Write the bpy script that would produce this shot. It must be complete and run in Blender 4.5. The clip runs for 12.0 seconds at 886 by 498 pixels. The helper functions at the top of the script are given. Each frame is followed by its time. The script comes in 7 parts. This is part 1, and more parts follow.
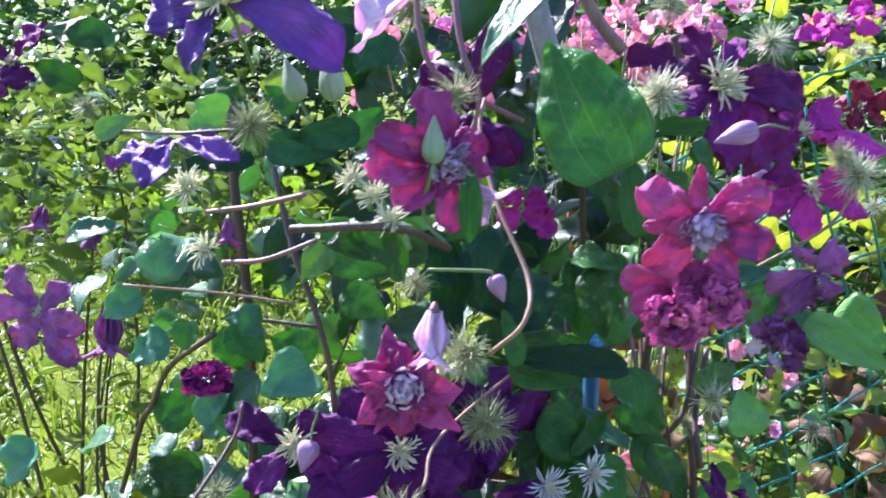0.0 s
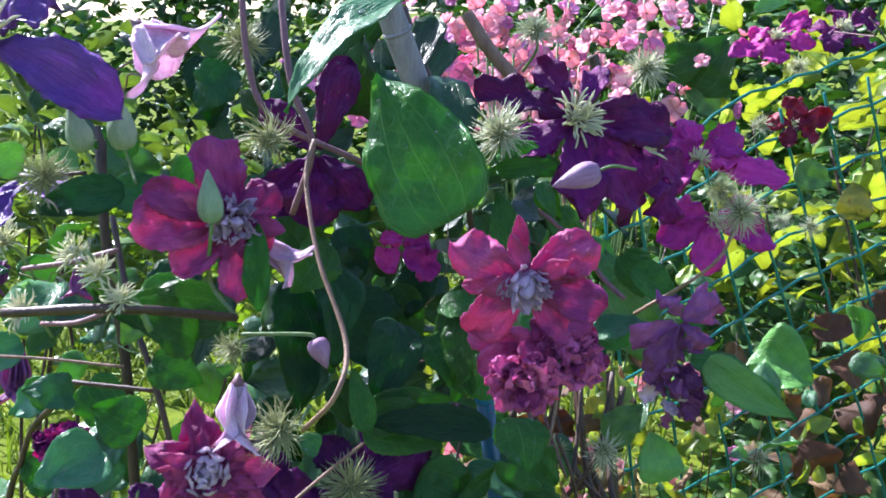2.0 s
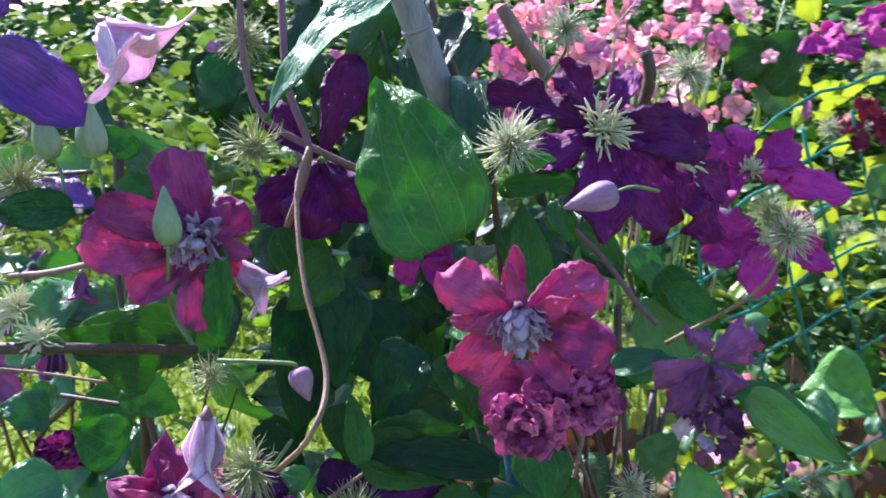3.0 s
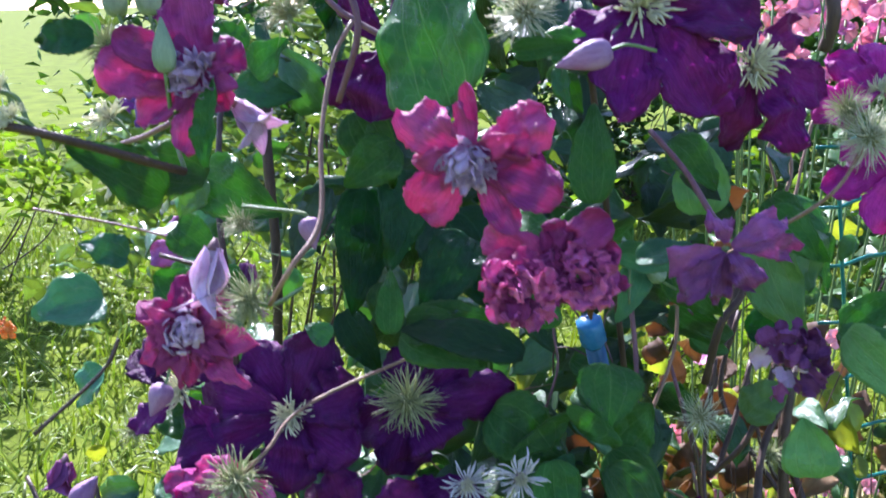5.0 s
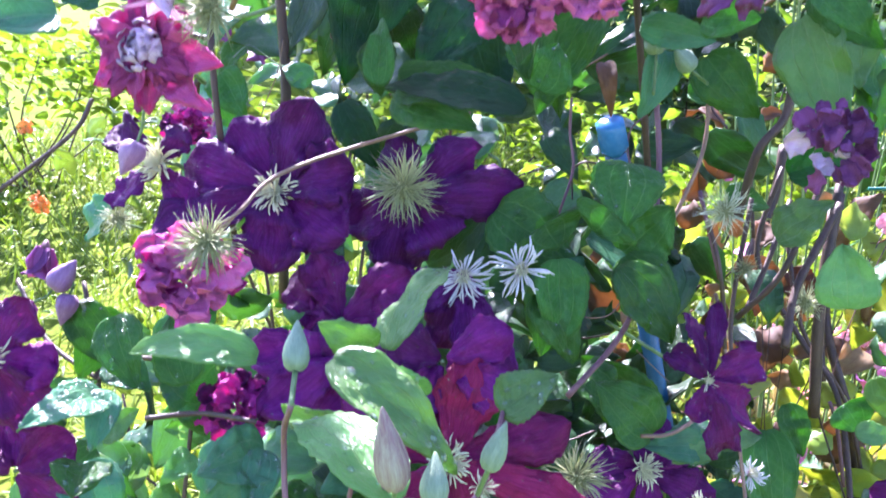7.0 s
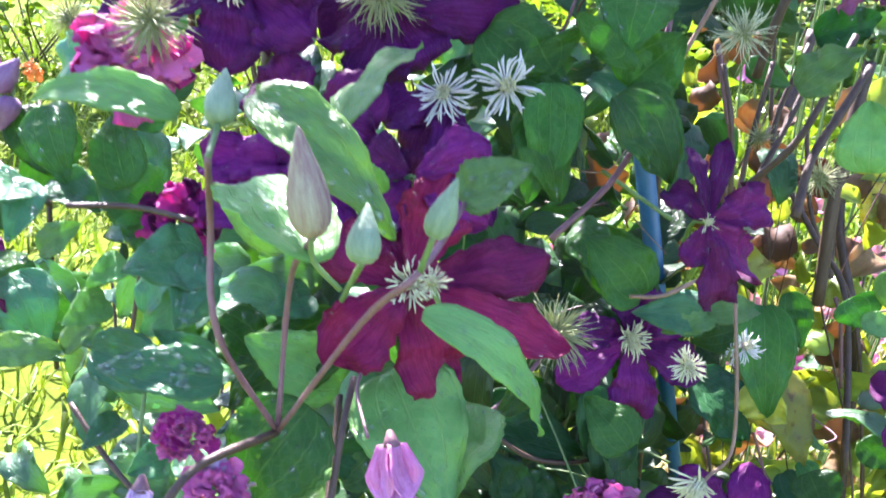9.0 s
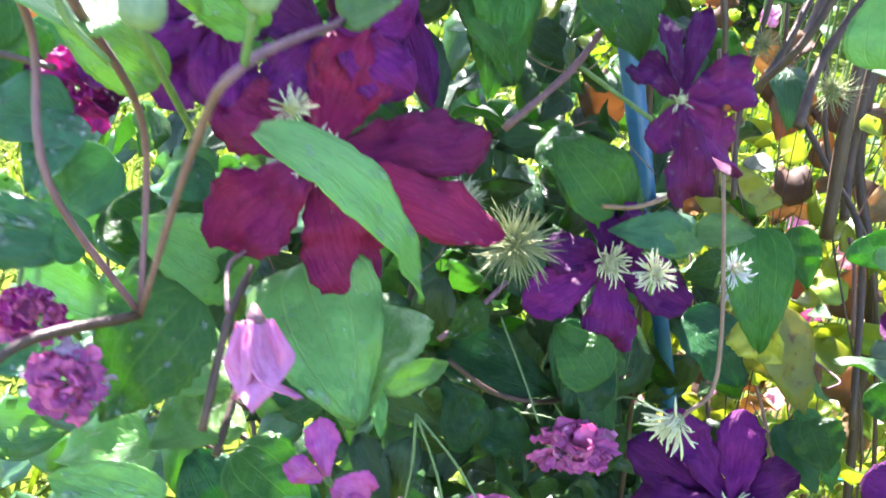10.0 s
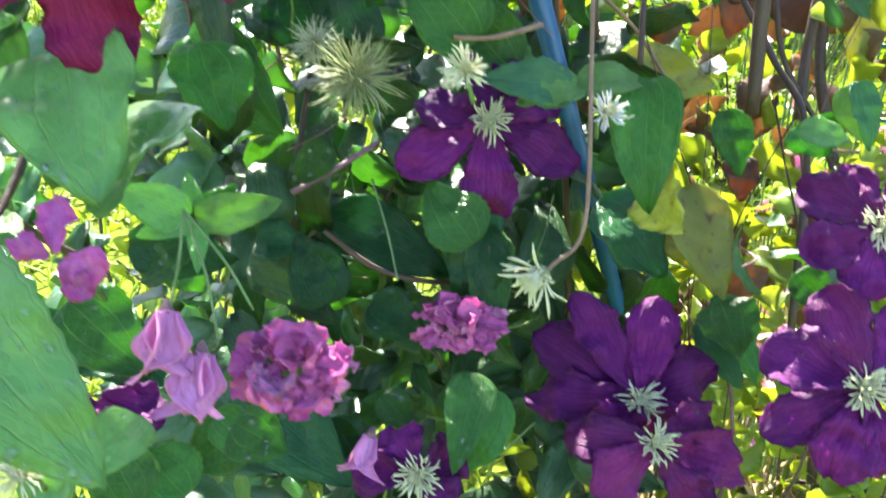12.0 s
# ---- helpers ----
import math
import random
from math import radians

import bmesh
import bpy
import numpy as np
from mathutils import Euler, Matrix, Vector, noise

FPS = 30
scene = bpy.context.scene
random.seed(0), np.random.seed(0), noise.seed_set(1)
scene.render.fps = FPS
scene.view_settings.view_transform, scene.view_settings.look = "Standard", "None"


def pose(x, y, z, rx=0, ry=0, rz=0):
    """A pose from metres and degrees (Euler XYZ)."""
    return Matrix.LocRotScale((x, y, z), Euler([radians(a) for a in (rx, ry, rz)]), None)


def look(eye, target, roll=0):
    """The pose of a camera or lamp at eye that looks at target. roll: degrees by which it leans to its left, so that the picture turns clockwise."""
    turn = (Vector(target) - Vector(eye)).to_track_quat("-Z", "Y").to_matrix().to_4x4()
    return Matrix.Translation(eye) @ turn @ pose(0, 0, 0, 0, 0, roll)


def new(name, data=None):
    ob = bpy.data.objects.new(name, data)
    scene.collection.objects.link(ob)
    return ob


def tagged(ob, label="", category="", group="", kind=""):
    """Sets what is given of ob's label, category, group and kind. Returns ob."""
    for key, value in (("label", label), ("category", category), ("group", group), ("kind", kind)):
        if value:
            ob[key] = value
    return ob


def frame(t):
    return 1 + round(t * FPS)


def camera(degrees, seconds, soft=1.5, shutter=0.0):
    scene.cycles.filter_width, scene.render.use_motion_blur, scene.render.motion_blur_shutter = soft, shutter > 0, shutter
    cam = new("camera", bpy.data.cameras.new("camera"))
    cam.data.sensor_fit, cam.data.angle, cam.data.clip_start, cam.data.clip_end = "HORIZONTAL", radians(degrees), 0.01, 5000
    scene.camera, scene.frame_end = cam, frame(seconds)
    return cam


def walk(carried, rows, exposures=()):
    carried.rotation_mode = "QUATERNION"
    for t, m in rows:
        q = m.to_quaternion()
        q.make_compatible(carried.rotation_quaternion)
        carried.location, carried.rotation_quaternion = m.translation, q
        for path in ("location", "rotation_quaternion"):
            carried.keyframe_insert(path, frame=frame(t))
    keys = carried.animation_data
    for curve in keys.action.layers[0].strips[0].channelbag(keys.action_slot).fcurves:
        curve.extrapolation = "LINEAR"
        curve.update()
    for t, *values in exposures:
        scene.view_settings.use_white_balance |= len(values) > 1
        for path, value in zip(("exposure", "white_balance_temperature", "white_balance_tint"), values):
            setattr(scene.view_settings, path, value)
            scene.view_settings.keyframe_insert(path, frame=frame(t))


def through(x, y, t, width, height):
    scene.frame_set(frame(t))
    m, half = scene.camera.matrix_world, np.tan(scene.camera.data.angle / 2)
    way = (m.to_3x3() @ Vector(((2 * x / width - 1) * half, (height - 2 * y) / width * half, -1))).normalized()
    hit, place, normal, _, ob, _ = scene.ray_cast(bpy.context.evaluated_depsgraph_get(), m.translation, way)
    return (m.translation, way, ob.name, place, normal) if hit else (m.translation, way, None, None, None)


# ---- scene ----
cam = camera(53.1, 12.0, 1.7, 0.6)
PATH = [
    (0, (0.03, 0.008, 1.208), (-0.099, 1.926, 0.657), -0.4),
    (0.5, (0.053, 0.002, 1.217), (-0.059, 1.924, 0.677), -0.6),
    (1, (0.084, 0.004, 1.215), (-0.004, 1.929, 0.682), -1.2),
    (1.5, (0.1, 0.03, 1.214), (0.008, 1.957, 0.686), -1.6),
    (2, (0.103, 0.059, 1.214), (0, 1.988, 0.693), -1.5),
    (2.5, (0.11, 0.082, 1.215), (-0.028, 2.006, 0.687), -1.3),
    (2.7, (0.115, 0.092, 1.218), (-0.058, 2.008, 0.67), -1.2),
    (4.3, (0.205, 0.116, 1.188), (-0.48, 1.928, 0.691), -0.6),
    (4.5, (0.211, 0.114, 1.18), (-0.514, 1.906, 0.666), -0.5),
    (5, (0.231, 0.111, 1.165), (-0.571, 1.861, 0.622), -1.2),
    (5.5, (0.237, 0.114, 1.145), (-0.554, 1.853, 0.554), -0.9),
    (6, (0.241, 0.118, 1.118), (-0.562, 1.84, 0.493), -0.9),
    (6.5, (0.245, 0.129, 1.092), (-0.615, 1.815, 0.447), -0.7),
    (7, (0.246, 0.136, 1.074), (-0.635, 1.798, 0.395), -0.0),
    (7.5, (0.248, 0.141, 1.059), (-0.644, 1.78, 0.338), 0.6),
    (7.7, (0.247, 0.146, 1.051), (-0.628, 1.781, 0.302), 1.2),
    (9.3, (0.253, 0.18, 0.999), (-0.619, 1.763, 0.141), 3.6),
    (9.5, (0.257, 0.193, 0.987), (-0.62, 1.764, 0.115), 3.7),
    (10, (0.27, 0.216, 0.96), (-0.638, 1.761, 0.071), 3.8),
    (10.5, (0.283, 0.236, 0.941), (-0.663, 1.749, 0.038), 3.4),
    (11, (0.311, 0.245, 0.929), (-0.707, 1.725, 0.051), 3.0),
    (11.5, (0.339, 0.258, 0.908), (-0.688, 1.737, 0.038), 2.6),
    (12, (0.356, 0.265, 0.884), (-0.662, 1.744, 0.005), 1.8),
]
EXPOSURES = [(0, 2.15, 5300, 32), (0.5, 1.88, 5350, 28), (1.2, 1.78, 5400, 25), (2.5, 1.8, 5450, 22), (4.5, 1.88, 5300, 29), (6, 2.45, 5350, 32), (7.2, 3.05, 5350, 40), (9.5, 3.1, 5800, 26), (10.0, 3.32, 5900, 24), (10.5, 3.48, 5950, 21), (11.5, 3.4, 6050, 15), (12, 3.15, 6150, 15)]
walk(cam, [(t, look(eye, target, roll)) for t, eye, target, roll in PATH], EXPOSURES)

# ---- light ----
SUN_UP, SUN_TURN = 40.0, -44.0
world = bpy.data.worlds.new("world")
scene.world = world
world.use_nodes = True
sky = world.node_tree.nodes.new("ShaderNodeTexSky")
sky.sky_type, sky.sun_disc = "NISHITA", False
sky.sun_elevation, sky.sun_rotation = radians(SUN_UP), radians(SUN_TURN)
background = world.node_tree.nodes["Background"]
background.inputs["Strength"].default_value = 0.090
world.node_tree.links.new(sky.outputs[0], background.inputs["Color"])
sun = new("sun", bpy.data.lights.new("sun", "SUN"))
sun.data.energy, sun.data.angle, sun.data.color = 5.0, radians(0.55), (1.0, 0.93, 0.80)
way_to_sun = Vector((math.sin(radians(SUN_TURN)) * math.cos(radians(SUN_UP)), math.cos(radians(SUN_TURN)) * math.cos(radians(SUN_UP)), math.sin(radians(SUN_UP))))
sun.matrix_world = look((0, 0, 6), Vector((0, 0, 6)) - way_to_sun)

# ---- materials ----


def nodes_of(name):
    mat = bpy.data.materials.new(name)
    mat.use_nodes = True
    tree = mat.node_tree
    return mat, tree, tree.nodes, tree.links, tree.nodes["Principled BSDF"], tree.nodes["Material Output"]


def ramp(nodes, stops):
    r = nodes.new("ShaderNodeValToRGB")
    while len(r.color_ramp.elements) < len(stops):
        r.color_ramp.elements.new(0.5)
    for e, (p, c) in zip(r.color_ramp.elements, stops):
        e.position, e.color = p, (*c, 1) if len(c) == 3 else c
    return r


def math_node(nodes, links, op, a, b=None, c=None):
    m = nodes.new("ShaderNodeMath")
    m.operation = op
    for n, v in enumerate((a, b, c)):
        if v is None:
            continue
        if isinstance(v, (int, float)):
            m.inputs[n].default_value = v
        else:
            links.new(v, m.inputs[n])
    return m.outputs[0]


def mixed(nodes, links, fac, a, b, kind="MIX"):
    m = nodes.new("ShaderNodeMix")
    m.data_type, m.blend_type = "RGBA", kind
    for socket, v in ((m.inputs[0], fac), (m.inputs[6], a), (m.inputs[7], b)):
        if isinstance(v, (int, float)):
            socket.default_value = v
        elif isinstance(v, tuple):
            socket.default_value = (*v, 1)
        else:
            links.new(v, socket)
    return m.outputs[2]


def noise_node(nodes, links, scale, detail=3, vector=None, rough=0.55):
    n = nodes.new("ShaderNodeTexNoise")
    n.inputs["Scale"].default_value, n.inputs["Detail"].default_value, n.inputs["Roughness"].default_value = scale, detail, rough
    if vector is not None:
        links.new(vector, n.inputs["Vector"])
    return n.outputs["Fac"]


def blade_material(name, base, light, vein, through, rough=0.42, amount=0.35, veins=True, spots=None, island=False, bump=0.25, gloss=0.5):
    """A leaf or petal: two tones in blotches, veins along the blade, light that passes through it."""
    mat, tree, nodes, links, bsdf, out = nodes_of(name)
    pos = nodes.new("ShaderNodeTexCoord").outputs["Object"]
    uv = nodes.new("ShaderNodeTexCoord").outputs["UV"]
    info = nodes.new("ShaderNodeObjectInfo").outputs["Random"] if not island else nodes.new("ShaderNodeNewGeometry").outputs["Random Per Island"]
    blotch = noise_node(nodes, links, 45, 4, pos)
    grain = noise_node(nodes, links, 420, 3, pos)
    tone = ramp(nodes, [(0.32, base), (0.72, light)])
    links.new(math_node(nodes, links, "ADD", math_node(nodes, links, "MULTIPLY", blotch, 0.75), math_node(nodes, links, "MULTIPLY", info, 0.28)), tone.inputs[0])
    colour = tone.outputs[0]
    sep = nodes.new("ShaderNodeSeparateXYZ")
    links.new(uv, sep.inputs[0])
    u, v = sep.outputs[0], sep.outputs[1]
    if veins:
        across = math_node(nodes, links, "ABSOLUTE", math_node(nodes, links, "SUBTRACT", u, 0.5))
        side = math_node(nodes, links, "ADD", math_node(nodes, links, "MULTIPLY", across, -14.0), math_node(nodes, links, "MULTIPLY", v, 30.0))
        lateral = math_node(nodes, links, "POWER", math_node(nodes, links, "ABSOLUTE", math_node(nodes, links, "SINE", side)), 14.0)
        along = math_node(nodes, links, "POWER", math_node(nodes, links, "ABSOLUTE", math_node(nodes, links, "COSINE", math_node(nodes, links, "MULTIPLY", across, 3.1416 * 4.3))), 90.0)
        cells = nodes.new("ShaderNodeTexVoronoi")
        cells.feature = "DISTANCE_TO_EDGE"
        cells.inputs["Scale"].default_value = 11.0
        links.new(uv, cells.inputs["Vector"])
        fine = math_node(nodes, links, "SUBTRACT", 1.0, math_node(nodes, links, "MINIMUM", math_node(nodes, links, "MULTIPLY", cells.outputs["Distance"], 14.0), 1.0))
        net = math_node(nodes, links, "MAXIMUM", along, math_node(nodes, links, "MAXIMUM", math_node(nodes, links, "MULTIPLY", lateral, 0.30), math_node(nodes, links, "MULTIPLY", fine, 0.42)))
        colour = mixed(nodes, links, math_node(nodes, links, "MULTIPLY", net, 0.70), colour, vein)
        cloud = ramp(nodes, [(0.40, (0, 0, 0)), (0.68, (1, 1, 1))])
        links.new(noise_node(nodes, links, 3.2, 5, uv, 0.65), cloud.inputs[0])
        colour = mixed(nodes, links, math_node(nodes, links, "MULTIPLY", cloud.outputs[0], 0.40), colour, tuple(0.55 * c for c in base))
        pucker = noise_node(nodes, links, 7.0, 3, uv, 0.5)
        height = math_node(nodes, links, "SUBTRACT", math_node(nodes, links, "MULTIPLY", pucker, 2.6), math_node(nodes, links, "MULTIPLY", net, 0.9))
    else:
        rib = math_node(nodes, links, "COSINE", math_node(nodes, links, "MULTIPLY", math_node(nodes, links, "SUBTRACT", u, 0.5), 44.0))
        height = math_node(nodes, links, "MULTIPLY", rib, 0.22)
        middle = math_node(nodes, links, "SUBTRACT", 1.0, math_node(nodes, links, "MULTIPLY", math_node(nodes, links, "ABSOLUTE", math_node(nodes, links, "SUBTRACT", u, 0.5)), 3.2))
        middle = math_node(nodes, links, "MAXIMUM", middle, 0.0)
        colour = mixed(nodes, links, math_node(nodes, links, "MULTIPLY", middle, 0.5), colour, vein)
        streak = noise_node(nodes, links, 9, 3, nodes.new("ShaderNodeTexCoord").outputs["UV"])
        colour = mixed(nodes, links, math_node(nodes, links, "MULTIPLY", streak, 0.25), colour, light)
        fibre = nodes.new("ShaderNodeMapping")
        fibre.inputs["Scale"].default_value = (34.0, 3.0, 1.0)
        links.new(uv, fibre.inputs[0])
        thread = ramp(nodes, [(0.42, (0, 0, 0)), (0.66, (1, 1, 1))])
        links.new(noise_node(nodes, links, 1.0, 4, fibre.outputs[0], 0.65), thread.inputs[0])
        colour = mixed(nodes, links, math_node(nodes, links, "MULTIPLY", thread.outputs[0], 0.60), colour, tuple(min(1.0, 1.7 * c + 0.014) for c in light))
        worn = ramp(nodes, [(0.50, (0, 0, 0)), (0.72, (1, 1, 1))])
        links.new(noise_node(nodes, links, 95, 5, pos, 0.7), worn.inputs[0])
        colour = mixed(nodes, links, math_node(nodes, links, "MULTIPLY", worn.outputs[0], 0.60), colour, tuple(0.5 * c for c in base))
        wrinkle = noise_node(nodes, links, 190, 5, pos, 0.65)
        crease = nodes.new("ShaderNodeMapping")
        crease.inputs["Scale"].default_value = (16.0, 2.6, 1.0)
        links.new(uv, crease.inputs[0])
        lines = noise_node(nodes, links, 1.7, 4, crease.outputs[0], 0.6)
        height = math_node(nodes, links, "ADD", math_node(nodes, links, "MULTIPLY", lines, 2.4), math_node(nodes, links, "ADD", height, math_node(nodes, links, "MULTIPLY", wrinkle, 2.4)))
        # pale specks that paint the glint of dew into the petal colour
        dew = ramp(nodes, [(0.64, (0, 0, 0)), (0.70, (1, 1, 1))])
        links.new(noise_node(nodes, links, 900, 2, pos), dew.inputs[0])
        colour = mixed(nodes, links, math_node(nodes, links, "MULTIPLY", dew.outputs[0], 0.30), colour, tuple(min(1.0, 1.5 * c + 0.10) for c in light))
    if spots:
        stain = noise_node(nodes, links, 130, 5, pos, 0.7)
        mask = ramp(nodes, [(0.56, (0, 0, 0)), (0.66, (1, 1, 1))])
        links.new(stain, mask.inputs[0])
        colour = mixed(nodes, links, mask.outputs[0], colour, spots)
    hsv = nodes.new("ShaderNodeHueSaturation")
    links.new(colour, hsv.inputs["Color"])
    links.new(math_node(nodes, links, "ADD", 0.72, math_node(nodes, links, "MULTIPLY", info, 0.55)), hsv.inputs["Value"])
    links.new(math_node(nodes, links, "ADD", 0.485, math_node(nodes, links, "MULTIPLY", info, 0.03)), hsv.inputs["Hue"])
    colour = hsv.outputs[0]
    links.new(colour, bsdf.inputs["Base Color"])
    bsdf.inputs["Roughness"].default_value = rough
    bsdf.inputs["Specular IOR Level"].default_value = gloss
    relief = nodes.new("ShaderNodeBump")
    relief.inputs["Strength"].default_value, relief.inputs["Distance"].default_value = bump, 0.0012
    links.new(math_node(nodes, links, "ADD", math_node(nodes, links, "MULTIPLY", height, 0.6), math_node(nodes, links, "ADD", math_node(nodes, links, "MULTIPLY", grain, 0.5), blotch)), relief.inputs["Height"])
    links.new(relief.outputs[0], bsdf.inputs["Normal"])
    glow = nodes.new("ShaderNodeBsdfTranslucent")
    links.new(mixed(nodes, links, 0.55, colour, through), glow.inputs["Color"])
    mix = nodes.new("ShaderNodeMixShader")
    mix.inputs[0].default_value = amount
    links.new(bsdf.outputs[0], mix.inputs[1])
    links.new(glow.outputs[0], mix.inputs[2])
    links.new(mix.outputs[0], out.inputs["Surface"])
    return mat


def solid_material(name, base, light, rough=0.6, scale=120, bump=0.3, metal=0.0, through=0.0, stretch=None):
    mat, tree, nodes, links, bsdf, out = nodes_of(name)
    pos = nodes.new("ShaderNodeTexCoord").outputs["Object"]
    if stretch:
        mapping = nodes.new("ShaderNodeMapping")
        mapping.inputs["Scale"].default_value = stretch
        links.new(pos, mapping.inputs[0])
        pos = mapping.outputs[0]
    a, b = noise_node(nodes, links, scale, 4, pos), noise_node(nodes, links, scale * 7, 3, pos)
    tone = ramp(nodes, [(0.33, base), (0.68, light)])
    links.new(math_node(nodes, links, "ADD", math_node(nodes, links, "MULTIPLY", a, 0.7), math_node(nodes, links, "MULTIPLY", b, 0.3)), tone.inputs[0])
    links.new(tone.outputs[0], bsdf.inputs["Base Color"])
    bsdf.inputs["Roughness"].default_value, bsdf.inputs["Metallic"].default_value = rough, metal
    relief = nodes.new("ShaderNodeBump")
    relief.inputs["Strength"].default_value, relief.inputs["Distance"].default_value = bump, 0.001
    links.new(b, relief.inputs["Height"])
    links.new(relief.outputs[0], bsdf.inputs["Normal"])
    if through:
        glow = nodes.new("ShaderNodeBsdfTranslucent")
        links.new(tone.outputs[0], glow.inputs["Color"])
        mix = nodes.new("ShaderNodeMixShader")
        mix.inputs[0].default_value = through
        links.new(bsdf.outputs[0], mix.inputs[1])
        links.new(glow.outputs[0], mix.inputs[2])
        links.new(mix.outputs[0], out.inputs["Surface"])
    return mat


LEAF = {
    "mid": blade_material("leaf_green", (0.025, 0.100, 0.020), (0.070, 0.200, 0.038), (0.19, 0.36, 0.09), (0.26, 0.60, 0.04), amount=0.40, rough=0.28, gloss=0.26, bump=0.9),
    "dark": blade_material("leaf_dark_green", (0.013, 0.060, 0.020), (0.032, 0.110, 0.032), (0.06, 0.18, 0.06), (0.10, 0.38, 0.04), rough=0.26, gloss=0.26, bump=0.9),
    # young green, also the lightened copy for leaves that the light strikes
    "pale": blade_material("leaf_young_and_lit_green", (0.100, 0.270, 0.058), (0.200, 0.430, 0.110), (0.28, 0.44, 0.13), (0.42, 0.70, 0.08), rough=0.38, gloss=0.48, bump=0.7),
    # bluish green, lightened to hold the sky's reflection on wet leaves
    "blue": blade_material("leaf_sky_sheen_green", (0.045, 0.175, 0.075), (0.095, 0.275, 0.125), (0.18, 0.31, 0.15), (0.22, 0.50, 0.08), rough=0.32, gloss=0.36, bump=0.6),
    "yellow": blade_material("leaf_yellowing", (0.22, 0.26, 0.03), (0.44, 0.40, 0.05), (0.20, 0.30, 0.04), (0.70, 0.65, 0.05), spots=(0.12, 0.05, 0.02)),
    "brown": blade_material("leaf_withered", (0.075, 0.030, 0.014), (0.19, 0.085, 0.035), (0.10, 0.045, 0.02), (0.45, 0.16, 0.03), rough=0.7),
}
PETAL = {
    "purple": blade_material("petal_purple", (0.056, 0.003, 0.056), (0.138, 0.009, 0.122), (0.150, 0.008, 0.118), (0.42, 0.02, 0.40), 0.55, 0.16, False, bump=0.8, gloss=0.2),
    # deep purple, darkened further for the shade these flowers hang in
    "indigo": blade_material("petal_indigo_shaded", (0.042, 0.003, 0.046), (0.104, 0.008, 0.104), (0.130, 0.006, 0.090), (0.38, 0.02, 0.36), 0.55, 0.13, False, bump=0.8, gloss=0.2),
    # purple turned lighter and bluer, with the sun's sheen in its colour
    "violet": blade_material("petal_violet_sheen", (0.085, 0.024, 0.190), (0.190, 0.075, 0.340), (0.200, 0.040, 0.270), (0.48, 0.12, 0.70), 0.42, 0.26, False, bump=0.8, gloss=0.4),
    "plum": blade_material("petal_plum", (0.058, 0.004, 0.052), (0.135, 0.010, 0.100), (0.190, 0.010, 0.090), (0.42, 0.02, 0.26), 0.5, 0.18, False, bump=0.8, gloss=0.22),
    "wine": blade_material("petal_wine", (0.120, 0.003, 0.040), (0.210, 0.008, 0.066), (0.240, 0.010, 0.074), (0.56, 0.02, 0.17), 0.5, 0.22, False, bump=0.8, gloss=0.24),
    "magenta": blade_material("petal_magenta", (0.250, 0.022, 0.120), (0.400, 0.066, 0.220), (0.440, 0.090, 0.260), (0.74, 0.08, 0.36), 0.5, 0.32, False, bump=0.55, gloss=0.28),
    "mauve": blade_material("petal_mauve", (0.600, 0.350, 0.580), (0.800, 0.590, 0.780), (0.840, 0.690, 0.830), (0.80, 0.42, 0.70), 0.5, 0.35, False, bump=0.55, gloss=0.28),
    "pink": blade_material("petal_pink", (0.640, 0.140, 0.400), (0.800, 0.340, 0.580), (0.840, 0.420, 0.640), (0.90, 0.25, 0.45), 0.5, 0.35, False, bump=0.55, gloss=0.28),
    "coral": blade_material("petal_coral_pink", (0.820, 0.240, 0.360), (0.930, 0.520, 0.580), (0.950, 0.660, 0.680), (0.98, 0.50, 0.54), 0.55, 0.48, False, gloss=0.28),
    "faded": blade_material("petal_faded", (0.160, 0.045, 0.150), (0.320, 0.100, 0.270), (0.300, 0.110, 0.260), (0.60, 0.10, 0.40), 0.55, 0.32, False, bump=0.6, gloss=0.28),
    "pinkish": blade_material("petal_rose", (0.680, 0.070, 0.330), (0.820, 0.220, 0.500), (0.700, 0.280, 0.480), (0.92, 0.16, 0.46), 0.5, 0.34, False, bump=0.55, gloss=0.28),
    "orange": blade_material("petal_orange", (0.70, 0.16, 0.02), (0.85, 0.30, 0.05), (0.85, 0.25, 0.04), (0.95, 0.40, 0.05), 0.5, 0.35, False, gloss=0.28),
    "red": blade_material("petal_dark_red", (0.120, 0.004, 0.016), (0.220, 0.010, 0.036), (0.250, 0.010, 0.046), (0.60, 0.02, 0.06), 0.5, 0.30, False, gloss=0.28),
    # base brightened to replace sunlight that misses the flowers by the fence
    "fuchsia": blade_material("petal_fuchsia", (0.330, 0.012, 0.180), (0.500, 0.040, 0.300), (0.520, 0.036, 0.270), (0.85, 0.03, 0.42), 0.5, 0.34, False, bump=0.5, gloss=0.28),
}
CREAM = solid_material("stamen_cream", (0.62, 0.60, 0.34), (0.82, 0.80, 0.56), 0.6, 300, 0.2, through=0.25)
WHITE = solid_material("stamen_white", (0.62, 0.60, 0.56), (0.85, 0.83, 0.76), 0.6, 300, 0.2, through=0.25)
PLUME = solid_material("plume_green", (0.30, 0.34, 0.15), (0.52, 0.54, 0.29), 0.55, 200, 0.2, through=0.30)
PLUME_PALE = solid_material("plume_silver", (0.52, 0.55, 0.35), (0.74, 0.75, 0.55), 0.55, 200, 0.2, through=0.30)
CORE = solid_material("seed_core", (0.16, 0.19, 0.07), (0.30, 0.30, 0.14), 0.6, 300, 0.6)
